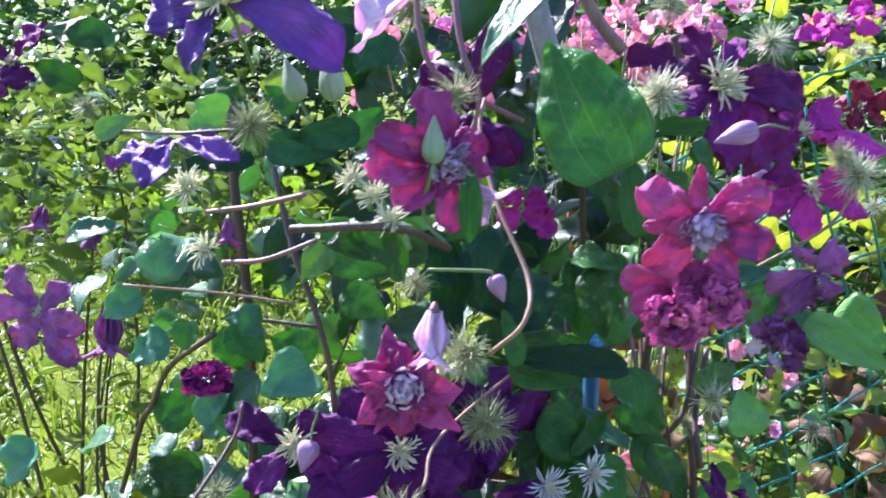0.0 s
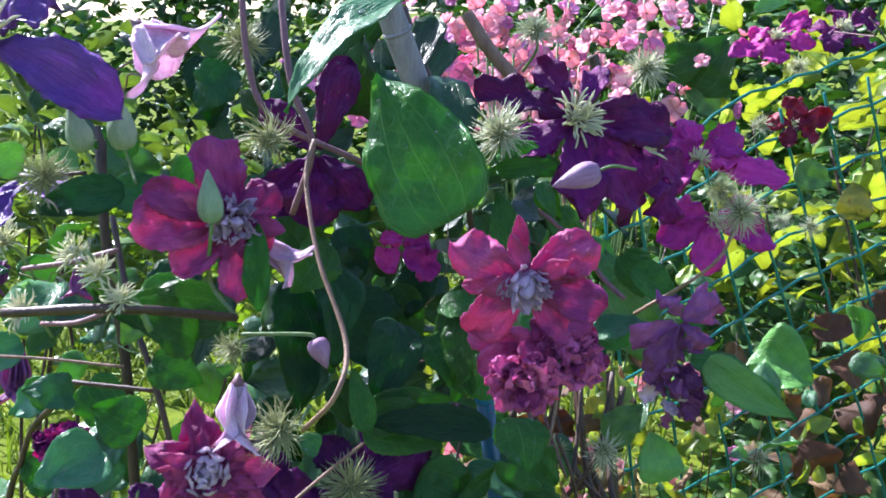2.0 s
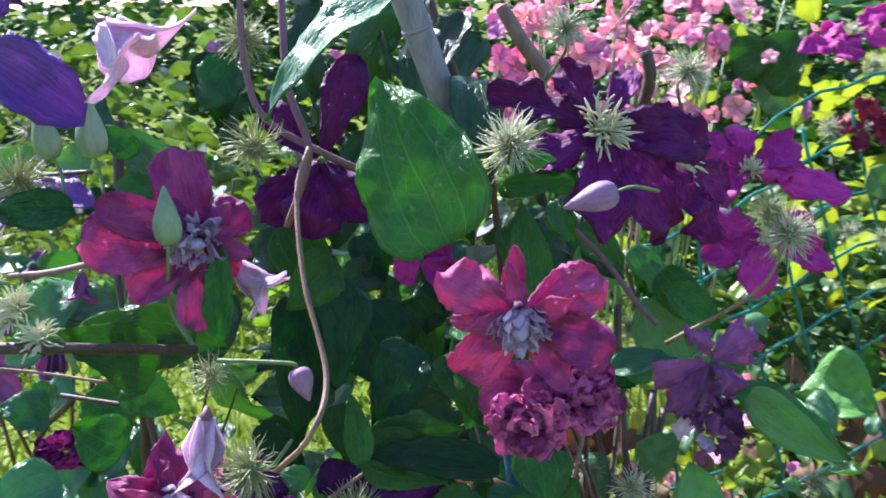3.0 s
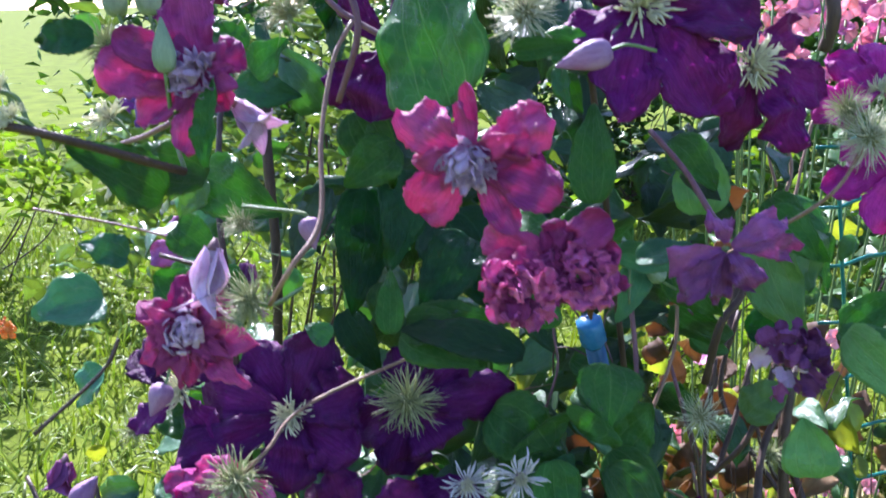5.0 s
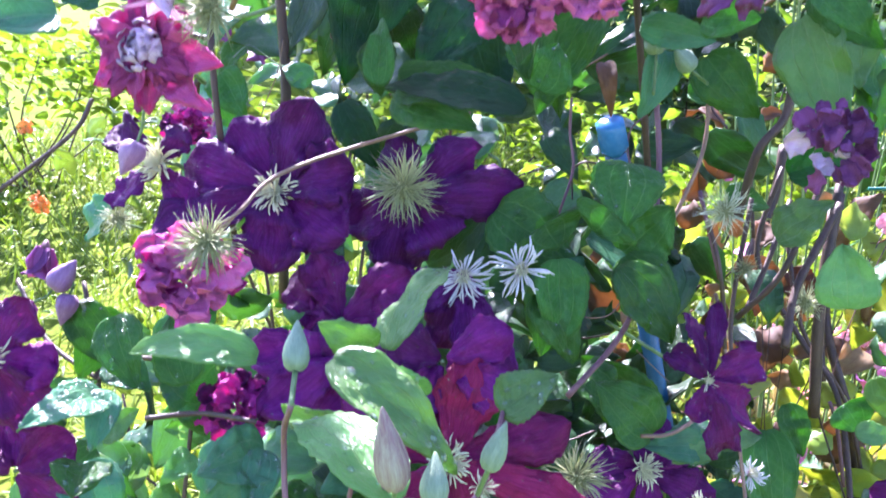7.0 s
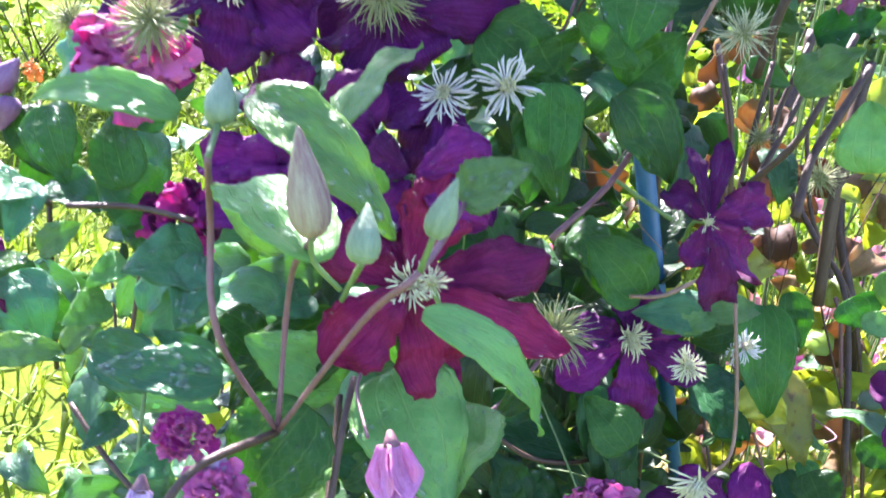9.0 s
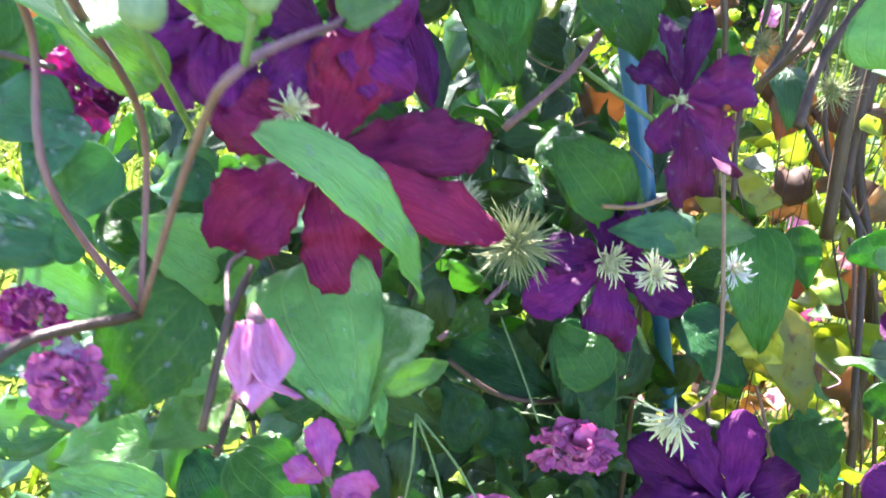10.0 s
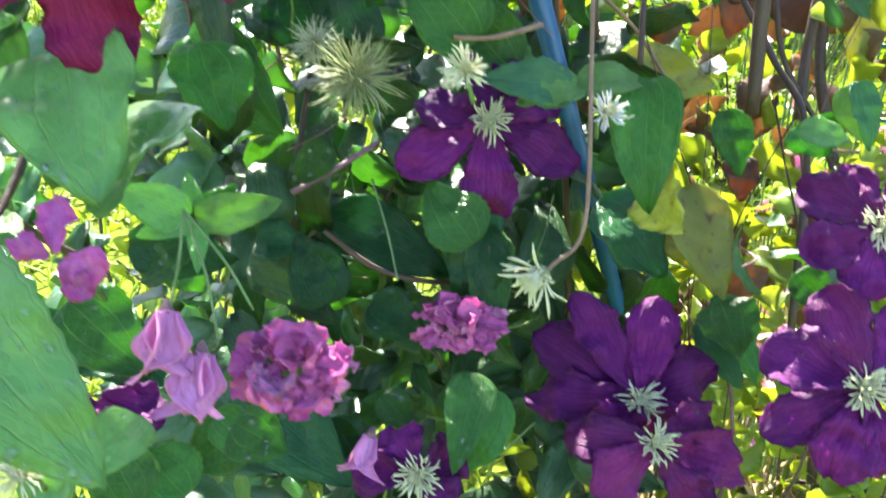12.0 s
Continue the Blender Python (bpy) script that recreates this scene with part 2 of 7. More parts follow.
BUD = {
    "grey": solid_material("bud_grey_green", (0.16, 0.24, 0.13), (0.31, 0.41, 0.25), 0.6, 90, 0.5, through=0.2, stretch=(3, 3, 0.5)),
    "mauve": solid_material("bud_mauve", (0.22, 0.10, 0.22), (0.40, 0.25, 0.38), 0.55, 90, 0.5, through=0.2, stretch=(3, 3, 0.5)),
    "striped": solid_material("bud_striped", (0.20, 0.08, 0.11), (0.42, 0.41, 0.28), 0.55, 90, 0.5, through=0.2, stretch=(6, 6, 0.3)),
}
STEM = {
    "brown": solid_material("stem_brown", (0.034, 0.018, 0.012), (0.092, 0.050, 0.032), 0.55, 150, 0.5, stretch=(1, 1, 0.2)),
    "purple": solid_material("stem_purple", (0.11, 0.045, 0.060), (0.22, 0.11, 0.12), 0.55, 150, 0.4, stretch=(1, 1, 0.2)),
    "green": solid_material("stem_green", (0.085, 0.155, 0.045), (0.17, 0.26, 0.09), 0.5, 150, 0.4, through=0.1, stretch=(1, 1, 0.2)),
    "tan": solid_material("stem_tan", (0.15, 0.085, 0.05), (0.28, 0.17, 0.11), 0.6, 150, 0.4, stretch=(1, 1, 0.2)),
}
BLUE_PLASTIC = solid_material("blue_plastic", (0.012, 0.075, 0.170), (0.022, 0.115, 0.235), 0.32, 60, 0.15)
CAP_PLASTIC = solid_material("light_blue_plastic", (0.018, 0.120, 0.270), (0.045, 0.200, 0.400), 0.25, 60, 0.15)
CANE = solid_material("grey_cane", (0.16, 0.15, 0.16), (0.34, 0.32, 0.33), 0.7, 60, 0.6, stretch=(2, 2, 0.15))
WIRE = solid_material("green_wire_coating", (0.006, 0.120, 0.095), (0.014, 0.200, 0.160), 0.32, 80, 0.2)
SOIL = solid_material("soil", (0.030, 0.020, 0.012), (0.085, 0.060, 0.038), 0.9, 14, 0.8)


def water_material():
    """Clear water: mostly see-through, with a sharp gloss that grows towards the rim."""
    mat, tree, nodes, links, bsdf, out = nodes_of("water")
    clear, gloss, mix, rim = nodes.new("ShaderNodeBsdfTransparent"), nodes.new("ShaderNodeBsdfGlossy"), nodes.new("ShaderNodeMixShader"), nodes.new("ShaderNodeFresnel")
    clear.inputs["Color"].default_value, gloss.inputs["Roughness"].default_value, rim.inputs["IOR"].default_value = (1, 1, 1, 1), 0.04, 1.22
    # a little pale diffuse colour replaces refracted light and the sky's reflection
    gleam, body = nodes.new("ShaderNodeBsdfDiffuse"), nodes.new("ShaderNodeMixShader")
    gleam.inputs["Color"].default_value, body.inputs[0].default_value, rim.inputs["IOR"].default_value = (0.80, 0.90, 0.82, 1), 0.07, 1.24
    links.new(clear.outputs[0], body.inputs[1])
    links.new(gleam.outputs[0], body.inputs[2])
    links.new(rim.outputs[0], mix.inputs[0])
    links.new(body.outputs[0], mix.inputs[1])
    links.new(gloss.outputs[0], mix.inputs[2])
    links.new(mix.outputs[0], out.inputs["Surface"])
    return mat


DROP = water_material()

# ---- shapes ----


class Shape:
    """Vertices, faces and blade coordinates of a mesh that grows piece by piece."""

    def __init__(self):
        self.verts, self.faces, self.uvs = [], [], []

    def add(self, verts, faces, uvs=None, m=None):
        k = len(self.verts)
        self.verts += [tuple(m @ Vector(p)) for p in verts] if m is not None else [tuple(p) for p in verts]
        self.faces += [tuple(i + k for i in f) for f in faces]
        self.uvs += uvs if uvs is not None else [(0.5, 0.5)] * len(verts)
        return self

    def mesh(self, name, mat):
        me = bpy.data.meshes.new(name)
        me.from_pydata(self.verts, [], self.faces)
        layer = me.uv_layers.new(name="blade")
        index = np.zeros(len(me.loops), dtype=np.int32)
        me.loops.foreach_get("vertex_index", index)
        layer.data.foreach_set("uv", np.array(self.uvs, dtype=np.float32)[index].ravel())
        me.polygons.foreach_set("use_smooth", [True] * len(me.polygons))
        me.materials.append(mat)
        me.update()
        return me


def part(name, shape, mat, parent, label="", m=None):
    ob = new(name, shape if isinstance(shape, bpy.types.Mesh) else shape.mesh(name, mat))
    ob.parent = parent
    if m is not None:
        ob.matrix_basis = m
    return tagged(ob, label)


def thing(name, label, category, m=None, group="", kind=""):
    ob = tagged(new(name), label, category, group, kind)
    ob.empty_display_size = 0.02
    if m is not None:
        ob.matrix_basis = m
    return ob


OUTLINES = {
    "ovate": lambda v: (v ** 0.46) * ((1 - v) ** 1.0) * 2.36 + 0.05 * math.exp(-((v - 0.93) / 0.05) ** 2),
    "heart": lambda v: ((v + 0.012) ** 0.30) * ((1 - v) ** 0.84) * 1.90,
    "lance": lambda v: (v ** 0.75) * ((1 - v) ** 0.85) * 2.05,
    "petal": lambda v: (0.16 + 0.84 * min(1.0, v / 0.62) ** 0.9) * (1 - max(0.0, (v - 0.55) / 0.45) ** 2.3) ** 0.62,
    "round": lambda v: (0.25 + 0.75 * min(1.0, v / 0.55) ** 0.8) * (1 - max(0.0, (v - 0.6) / 0.4) ** 2.8) ** 0.55,
    "strap": lambda v: (0.45 + 0.55 * min(1.0, v / 0.5)) * (1 - max(0.0, (v - 0.45) / 0.55) ** 1.8) ** 0.8,
    "point": lambda v: (0.5 + 0.5 * min(1.0, v / 0.35)) * (1 - max(0.0, (v - 0.35) / 0.65) ** 1.25) ** 0.9,
}


def blade(length, width, outline="ovate", curl=0.3, fold=0.1, ripple=0.03, waves=3.0, seed=0, thick=0.0004, nu=6, nv=9, shape=None, m=None, twist=0.0, teeth=0.0, ribs=0.0, crumple=0.0):
    """A leaf or petal along +y from the origin, facing +z: curl bends it back, fold lifts its halves."""
    rnd = random.Random(seed)
    ph, ph2, bias = rnd.uniform(0, 6.3), rnd.uniform(0, 6.3), rnd.uniform(-0.12, 0.12)
    f = OUTLINES[outline]
    rows, uvs, y, z = [], [], 0.0, 0.0
    top = []
    for j in range(nv + 1):
        v = j / nv
        bend = curl * (0.5 - v) if outline in ("ovate", "heart", "lance") else -curl * v * v
        if j:
            y, z = y + length / nv * math.cos(bend), z + length / nv * math.sin(bend)
        half = max(f(max(v, 1e-4)), 0.0) * width / 2 if 0 < j < nv else f(0.012 if not j else 0.995) * width / 2 * (0.6 if j else 1)
        if teeth and 0 < j < nv:
            half *= 1 + teeth * ((j % 2) - 0.5)
        turn = twist * v
        for i in range(nu + 1):
            u = i / nu * 2 - 1
            x = u * half * (1 + bias * math.sin(3 * v + ph2))
            h = fold * abs(x) + ripple * width * abs(u) ** 1.6 * math.sin(waves * 6.28 * v + ph + u * 1.3) * min(1, v * 3)
            h += ripple * 0.5 * width * math.sin(5 * v + 2.2 * u + ph2)
            if crumple:
                h += crumple * width * (noise.noise((x * 2.6 / width + 3.7 * seed, y * 3.2 / width, 0.5 * seed)) + 0.5 * noise.noise((x * 7.0 / width, y * 7.5 / width + 1.9 * seed, 1.3))) * min(1, v * 4)
            if ribs:
                h += ribs * width * math.cos(u * 8.5) * (1 - v * 0.5)
            xx, zz = x * math.cos(turn) - h * math.sin(turn), x * math.sin(turn) + h * math.cos(turn)
            top.append((xx, y - zz * math.sin(bend), z + zz * math.cos(bend)))
            uvs.append((0.5 + u / 2, v))
    n, w = len(top), nu + 1
    low = [(a, b, c - thick) for a, b, c in top]
    faces = [(j * w + i, j * w + i + 1, (j + 1) * w + i + 1, (j + 1) * w + i) for j in range(nv) for i in range(nu)]
    under = [tuple(k + n for k in reversed(q)) for q in faces]
    ring = [i for i in range(w)] + [j * w + nu for j in range(1, nv + 1)] + [nv * w + i for i in range(nu - 1, -1, -1)] + [j * w for j in range(nv - 1, 0, -1)]
    rim = [(ring[k], ring[k] + n, ring[(k + 1) % len(ring)] + n, ring[(k + 1) % len(ring)]) for k in range(len(ring))]
    shape = shape or Shape()
    return shape.add(top + low, faces + under + rim, uvs + uvs, m)


def tube(points, radii, sides=6, shape=None, m=None):
    pts = [Vector(p) for p in points]
    if isinstance(radii, (int, float)):
        radii = [radii] * len(pts)
    verts, faces = [], []
    side = None
    for k, p in enumerate(pts):
        way = (pts[min(k + 1, len(pts) - 1)] - pts[max(k - 1, 0)]).normalized()
        if side is None:
            side = way.orthogonal().normalized()
        side = (side - way * side.dot(way)).normalized()
        other = way.cross(side)
        verts += [p + radii[k] * (math.cos(6.2832 * s / sides) * side + math.sin(6.2832 * s / sides) * other) for s in range(sides)]
    for k in range(len(pts) - 1):
        faces += [(k * sides + s, k * sides + (s + 1) % sides, (k + 1) * sides + (s + 1) % sides, (k + 1) * sides + s) for s in range(sides)]
    faces += [tuple(reversed(range(sides))), tuple((len(pts) - 1) * sides + s for s in range(sides))]
    return (shape or Shape()).add(verts, faces, None, m)


def glide(points, steps=6):
    """A smooth line through the points."""
    p = [Vector(q) for q in points]
    p = [2 * p[0] - p[1]] + p + [2 * p[-1] - p[-2]]
    line = []
    for k in range(1, len(p) - 2):
        a, b, c, d = p[k - 1 : k + 3]
        for s in range(steps):
            t = s / steps
            line.append(0.5 * (2 * b + (c - a) * t + (2 * a - 5 * b + 4 * c - d) * t * t + (3 * b - a - 3 * c + d) * t**3))
    return line + [p[-2]]


def lathe(profile, sides=12, shape=None, m=None, ribs=0, depth=0.0):
    """A turned body along +z from (radius, height) pairs, with lengthwise ribs."""
    verts, faces, uvs = [], [], []
    for r, h in profile:
        for s in range(sides):
            a = 6.2832 * s / sides
            q = r * (1 + depth * math.cos(ribs * a)) if ribs else r
            verts.append((q * math.cos(a), q * math.sin(a), h))
            uvs.append((s / sides, h * 20))
    for k in range(len(profile) - 1):
        faces += [(k * sides + s, k * sides + (s + 1) % sides, (k + 1) * sides + (s + 1) % sides, (k + 1) * sides + s) for s in range(sides)]
    faces += [tuple(reversed(range(sides))), tuple((len(profile) - 1) * sides + s for s in range(sides))]
    return (shape or Shape()).add(verts, faces, uvs, m)


def facing(at, face, spin=0.0):
    """The pose of a thing at a place whose +z looks along face; its +y is as near to upright as can be."""
    n = Vector(face).normalized()
    x = Vector((0, 0, 1)).cross(n)
    x = x.normalized() if x.length > 0.05 else Vector((1, 0, 0))
    y = n.cross(x)
    m = Matrix((x, y, n)).transposed().to_4x4()
    return Matrix.Translation(at) @ m @ Matrix.Rotation(radians(spin), 4, "Z")


def along(base, tip, normal):
    """The pose of a blade from base to tip whose face looks along normal."""
    y = (Vector(tip) - Vector(base)).normalized()
    x = y.cross(Vector(normal)).normalized()
    return Matrix.Translation(base) @ Matrix((x, y, x.cross(y))).transposed().to_4x4()


# ---- kinds of things ----
VINE = thing("clematis_vine", "tall clematis vine with twining stems and broad rain-wet green leaves", "climbing plant")


def wet(ob, shape, nu, nv, count, seed, sizes=(0.0005, 0.0006, 0.0008, 0.0011, 0.0015)):
    """Raindrops that lie on a blade."""
    rnd, beads, w = random.Random(seed + 7), Shape(), nu + 1
    for _ in range(count):
        j, i = rnd.randint(2, nv - 2), rnd.randint(1, nu - 1)
        p = Vector(shape.verts[j * w + i])
        p = p.lerp(Vector(shape.verts[(j + 1) * w + i]), rnd.random()).lerp(Vector(shape.verts[j * w + i + 1]), rnd.random() * 0.5)
        r = rnd.choice(sizes)
        beads.add(*DOME, None, Matrix.Translation(p) @ Matrix.Diagonal((r * rnd.uniform(0.8, 1.2), r * rnd.uniform(0.9, 1.5), r * 0.6, 1)))
    tagged(part("dew", beads, DROP, ob, "clear raindrops"), kind="stuff")


def leaf(base, tip, width, normal, tone="mid", outline="ovate", curl=0.5, fold=0.22, ripple=0.03, drops=0, seed=0, teeth=0.0, twist=0.0):
    length = (Vector(tip) - Vector(base)).length * (1 + curl * curl / 24)
    m = along(base, tip, normal)
    own = random.Random(seed * 13 + 5)
    shape = blade(length, width, outline, curl, fold, ripple * own.uniform(1.0, 2.2), own.uniform(1.6, 3.2), seed, 0.00045, 12, 22, teeth=teeth or own.uniform(0.02, 0.07), twist=twist + own.uniform(-0.22, 0.22), crumple=own.uniform(0.05, 0.11))
    m = m @ Matrix.Rotation(own.uniform(-0.42, 0.42), 4, "Y")
    ob = part("leaf", shape, LEAF[tone], VINE, {"yellow": "yellowing leaf", "brown": "withered brown leaf", "pale": "bright leaf in young green, lightened as lit"}.get(tone, ""), m)
    if drops:
        wet(ob, shape, 12, 22, drops * 2, seed)
    return ob


dome = bmesh.new()
bmesh.ops.create_icosphere(dome, subdivisions=1, radius=1.0)
DOME = ([tuple(v.co) for v in dome.verts], [tuple(v.index for v in f.verts) for f in dome.faces])
dome.free()


def stem(points, radius=0.0011, tone="brown", end=None):
    line = glide(points)
    end = radius if end is None else end
    n = len(line) - 1
    rnd = random.Random(len(points) + int(1000 * points[0][0]))
    radii = [(radius + (end - radius) * k / n) * rnd.uniform(0.93, 1.09) for k in range(n + 1)]
    return part("stem", tube(line, radii, 7), STEM[tone], VINE)


def filament(seed, hook, wide=1.0):
    """A unit filament along +z that bends aside, with a fatter tip."""
    rnd = random.Random(seed)
    a = rnd.uniform(0, 6.28)
    side = Vector((math.cos(a), math.sin(a), 0)) * hook
    line = [Vector((0, 0, 0)), Vector((0, 0, 0.3)) + side * 0.06, Vector((0, 0, 0.58)) + side * 0.22, Vector((0, 0, 0.8)) + side * 0.5, Vector((0, 0, 0.97)) + side * 0.95]
    return tube(line, [0.034 * wide, 0.032 * wide, 0.045 * wide, 0.046 * wide, 0.014 * wide], 5)


FILAMENTS = {tone: [filament(k, (0.1, 0.3, 0.5)[k % 3]).mesh("stamen", mat) for k in range(6)] for tone, mat in (("cream", CREAM), ("white", WHITE))}


def plume_model(seed, bend, mat):
    """A unit feathery style along +z that arches aside."""
    rnd = random.Random(seed)
    line, wave = [], rnd.uniform(-0.12, 0.12)
    for k in range(7):
        t = k / 6
        line.append((bend * 0.55 * t * t, wave * math.sin(5 * t) * t, t * (1 - 0.10 * bend * t)))
    return tube(line, [0.016, 0.021, 0.021, 0.018, 0.014, 0.009, 0.003], 3).mesh("plume", mat)


PLUMES = {tone: [plume_model(k, bend, mat) for k, bend in enumerate((0.05, 0.25, 0.45, 0.7, 1.0, 1.35))] for tone, mat in (("green", PLUME), ("silver", PLUME_PALE))}


def aimed(at, out, spin, size):
    """A pose whose +z points along out, turned by spin radians, scaled."""
    return Matrix.Translation(at) @ Vector(out).to_track_quat("Z", "Y").to_matrix().to_4x4() @ Matrix.Rotation(spin, 4, "Z") @ Matrix.Scale(size, 4)


def stamens(parent, size, mat="cream", count=44, spread=1.0, seed=0, heart=True, rise=0.75):
    """A brush of curved filaments round a short dense tuft."""
    rnd = random.Random(seed)
    lop = Vector((rnd.uniform(-0.25, 0.25), rnd.uniform(-0.35, 0.1), 0))
    for k in range(count):
        a, tilt = k * 2.39996 + rnd.uniform(-0.35, 0.35), math.sqrt((k + 0.5) / count) * spread * rnd.uniform(0.85, 1.1)
        out = Vector((math.cos(a) * math.sin(tilt), math.sin(a) * math.sin(tilt), math.cos(tilt) * rise)) + lop * 0.6
        start = Vector((out.x, out.y, 0.0)) * size * 0.24
        part("stamen", FILAMENTS[mat][rnd.randrange(6)], None, parent, "", aimed(start, out, rnd.uniform(0, 6.28), size * rnd.uniform(0.55, 1.0)))
    if heart:
        tuft = Shape()
        for k in range(34):
            a, r = k * 2.4, size * 0.26 * math.sqrt(k / 34)
            q = rnd.uniform(0.9, 1.5)
            tube([(r * math.cos(a), r * math.sin(a), 0), (r * 0.9 * math.cos(a), r * 0.9 * math.sin(a), size * 0.3), (r * q * math.cos(a) + lop.x * size * 0.2, r * q * math.sin(a) + lop.y * size * 0.2, size * rnd.uniform(0.42, 0.66))], [size * 0.045, size * 0.045, size * 0.018], 4, tuft)
        part("pistil", tuft, CREAM, parent, "greenish cream pistil")


def single_flower(at, face, petals, tone="purple", label="", outline="petal", stamen=0.013, mat="cream", seed=0, spread=1.15, count=44, curl=0.5, stalk=0.04, ripple=0.06, drops=24):
    """Petals are (angle, length, width, lift), degrees and metres."""
    ob = thing("clematis_flower", label or "wet dark purple clematis flower with cream stamens", "flower", facing(at, face), "clematis flowers")
    for k, (angle, length, width, lift) in enumerate(petals):
        own = random.Random(seed * 101 + k)
        shape = blade(length * own.uniform(0.95, 1.05), width * own.uniform(0.86, 1.02), outline, curl * own.uniform(0.0, 1.9), own.uniform(-0.12, 0.34), ripple * own.uniform(1.0, 2.8), own.uniform(1.6, 3.8), seed * 31 + k, 0.0005, 10, 16, ribs=0.012, teeth=0.10, twist=own.uniform(-0.55, 0.55), crumple=own.uniform(0.12, 0.26))
        petal = part("petal", shape, PETAL["plum" if tone == "purple" and own.random() < 0.3 else tone], ob, "", pose(0, 0, 0.0006 * (k % 3), 0, 0, angle - 90) @ pose(0, 0.002, 0, lift + 9 * (k % 2) - 3 + own.uniform(-7, 7), 0, 0))
        if drops:
            wet(petal, shape, 10, 16, drops, seed * 5 + k, (0.0002, 0.0003, 0.0004, 0.0005))
    if stamen:
        stamens(ob, stamen * 0.92, mat, count + 32 if count > 30 else count, spread * 0.9, seed)
    part("stalk", tube(glide([(0, 0, 0), (0, 0.002, -stalk * 0.4), (0.004, -0.006, -stalk)], 4), 0.0011, 6), STEM["green"], ob)
    return ob


def double_flower(at, face, petals, size=0.018, tone="magenta", inner="mauve", label="", seed=0, outline="round", stalk=0.04, curl=0.7, heart="tuft", layers=5, droop=0.5):
    """Loose puckered outer petals round a mauve heart: a drooping tuft of narrow petals, or a ball of cupped ones."""
    rnd = random.Random(seed)
    ob = thing("double_clematis_flower", label or "double magenta clematis flower with a mauve rosette", "flower", facing(at, face), "double clematis flowers")
    for k, (angle, length, width, lift) in enumerate(petals):
        own = random.Random(seed * 77 + k)
        shape = blade(length, width, outline, curl * own.uniform(-0.9, 1.5), own.uniform(-0.1, 0.6), 0.10 * own.uniform(0.8, 1.7), own.uniform(1.2, 2.4), seed * 17 + k, 0.0006, 14, 18, ribs=0.020, teeth=0.08, crumple=own.uniform(0.14, 0.24), twist=own.uniform(-0.45, 0.45))
        petal = part("petal", shape, PETAL[tone], ob, "", pose(0, 0, 0, 0, 0, angle - 90) @ pose(0, 0.002, 0, lift + own.uniform(-4, 14), 0, 0))
        wet(petal, shape, 14, 18, 22, seed * 7 + k, (0.0003, 0.0004, 0.0005))
    mean = sum(q[1] for q in petals) / len(petals)
    straps = [blade(1.0, rnd.uniform(0.34, 0.5), "point" if heart == "ball" else "strap", rnd.uniform(0.2, 1.4), rnd.uniform(-0.2, 0.5), 0.14, 2.2, seed + 40 + k, 0.02, 6, 12, teeth=0.12, crumple=0.18).mesh("inner_petal", PETAL[tone]) for k in range(5)]
    for k in range(layers):
        turn = petals[k % len(petals)][0] - 90 + rnd.uniform(-34, 34) if heart == "tuft" else k * 137.5 + rnd.uniform(-16, 16)
        m = pose(0, 0, 0.0008 + 0.0001 * k, 0, 0, turn) @ pose(0, 0.001, 0, rnd.uniform(10, 40), rnd.uniform(-25, 25), 0) @ Matrix.Scale(mean * rnd.uniform(0.5, 0.9 if heart == "ball" else 0.72), 4)
        part("inner_petal", straps[k % 5], None, ob, "", m)
    if heart == "ball":
        cups = [blade(1.0, rnd.uniform(0.42, 0.62), "round", -rnd.uniform(1.7, 2.5), rnd.uniform(0.0, 0.4), 0.08, 2.0, seed + 60 + k, 0.025, 6, 10, crumple=0.10).mesh("inner_petal", PETAL[inner]) for k in range(4)]
        part("heart", lathe([(size * 0.44, 0.0), (size * 0.50, size * 0.22), (size * 0.42, size * 0.46), (size * 0.24, size * 0.62), (size * 0.04, size * 0.68)], 14), PETAL[inner], ob, "pale mauve petal ball")
        for k in range(34):
            q = (k + 0.5) / 34
            m = pose(0, 0, 0, 0, 0, k * 137.5 + rnd.uniform(-10, 10)) @ pose(0, size * (0.34 - 0.40 * q), 0.001 + size * 0.22 * q, 18 + 44 * q + rnd.uniform(-8, 8), 0, 0) @ Matrix.Scale(size * (1.12 - 0.50 * q) * rnd.uniform(0.9, 1.1), 4)
            part("inner_petal", cups[k % 4], None, ob, "", m)
    else:
        narrow = [blade(1.0, rnd.uniform(0.26, 0.48), "strap", rnd.uniform(-1.6, 0.9), rnd.uniform(-0.3, 0.7), 0.10, 1.6, seed + 90 + k, 0.03, 4, 10, teeth=0.06, crumple=0.10, twist=rnd.uniform(-0.8, 0.8)).mesh("inner_petal", PETAL[inner]) for k in range(7)]
        for k in range(62):
            q, a = math.sqrt((k + 0.5) / 62), k * 2.39996 + rnd.uniform(-0.3, 0.3)
            way = Vector((math.cos(a) * q, math.sin(a) * q - droop * (0.5 + 0.5 * q), 1.05 - 0.75 * q + rnd.uniform(-0.1, 0.15))).normalized()
            root = Vector((math.cos(a), math.sin(a), 0)) * size * 0.36 * q + Vector((0, 0, 0.001 + size * 0.30 * (1 - q)))
            side = Vector((math.cos(a + 1.57), math.sin(a + 1.57), rnd.uniform(-0.5, 0.5)))
            m = along(root, root + way, way.cross(side)) @ Matrix.Scale(size * rnd.uniform(0.62, 1.05), 4)
            part("inner_petal", narrow[k % 7], None, ob, "", m)
    part("stalk", tube(glide([(0, 0, 0), (0, 0.002, -stalk * 0.4), (0.004, -0.006, -stalk)], 4), 0.0011, 6), STEM["green"], ob)
    return ob


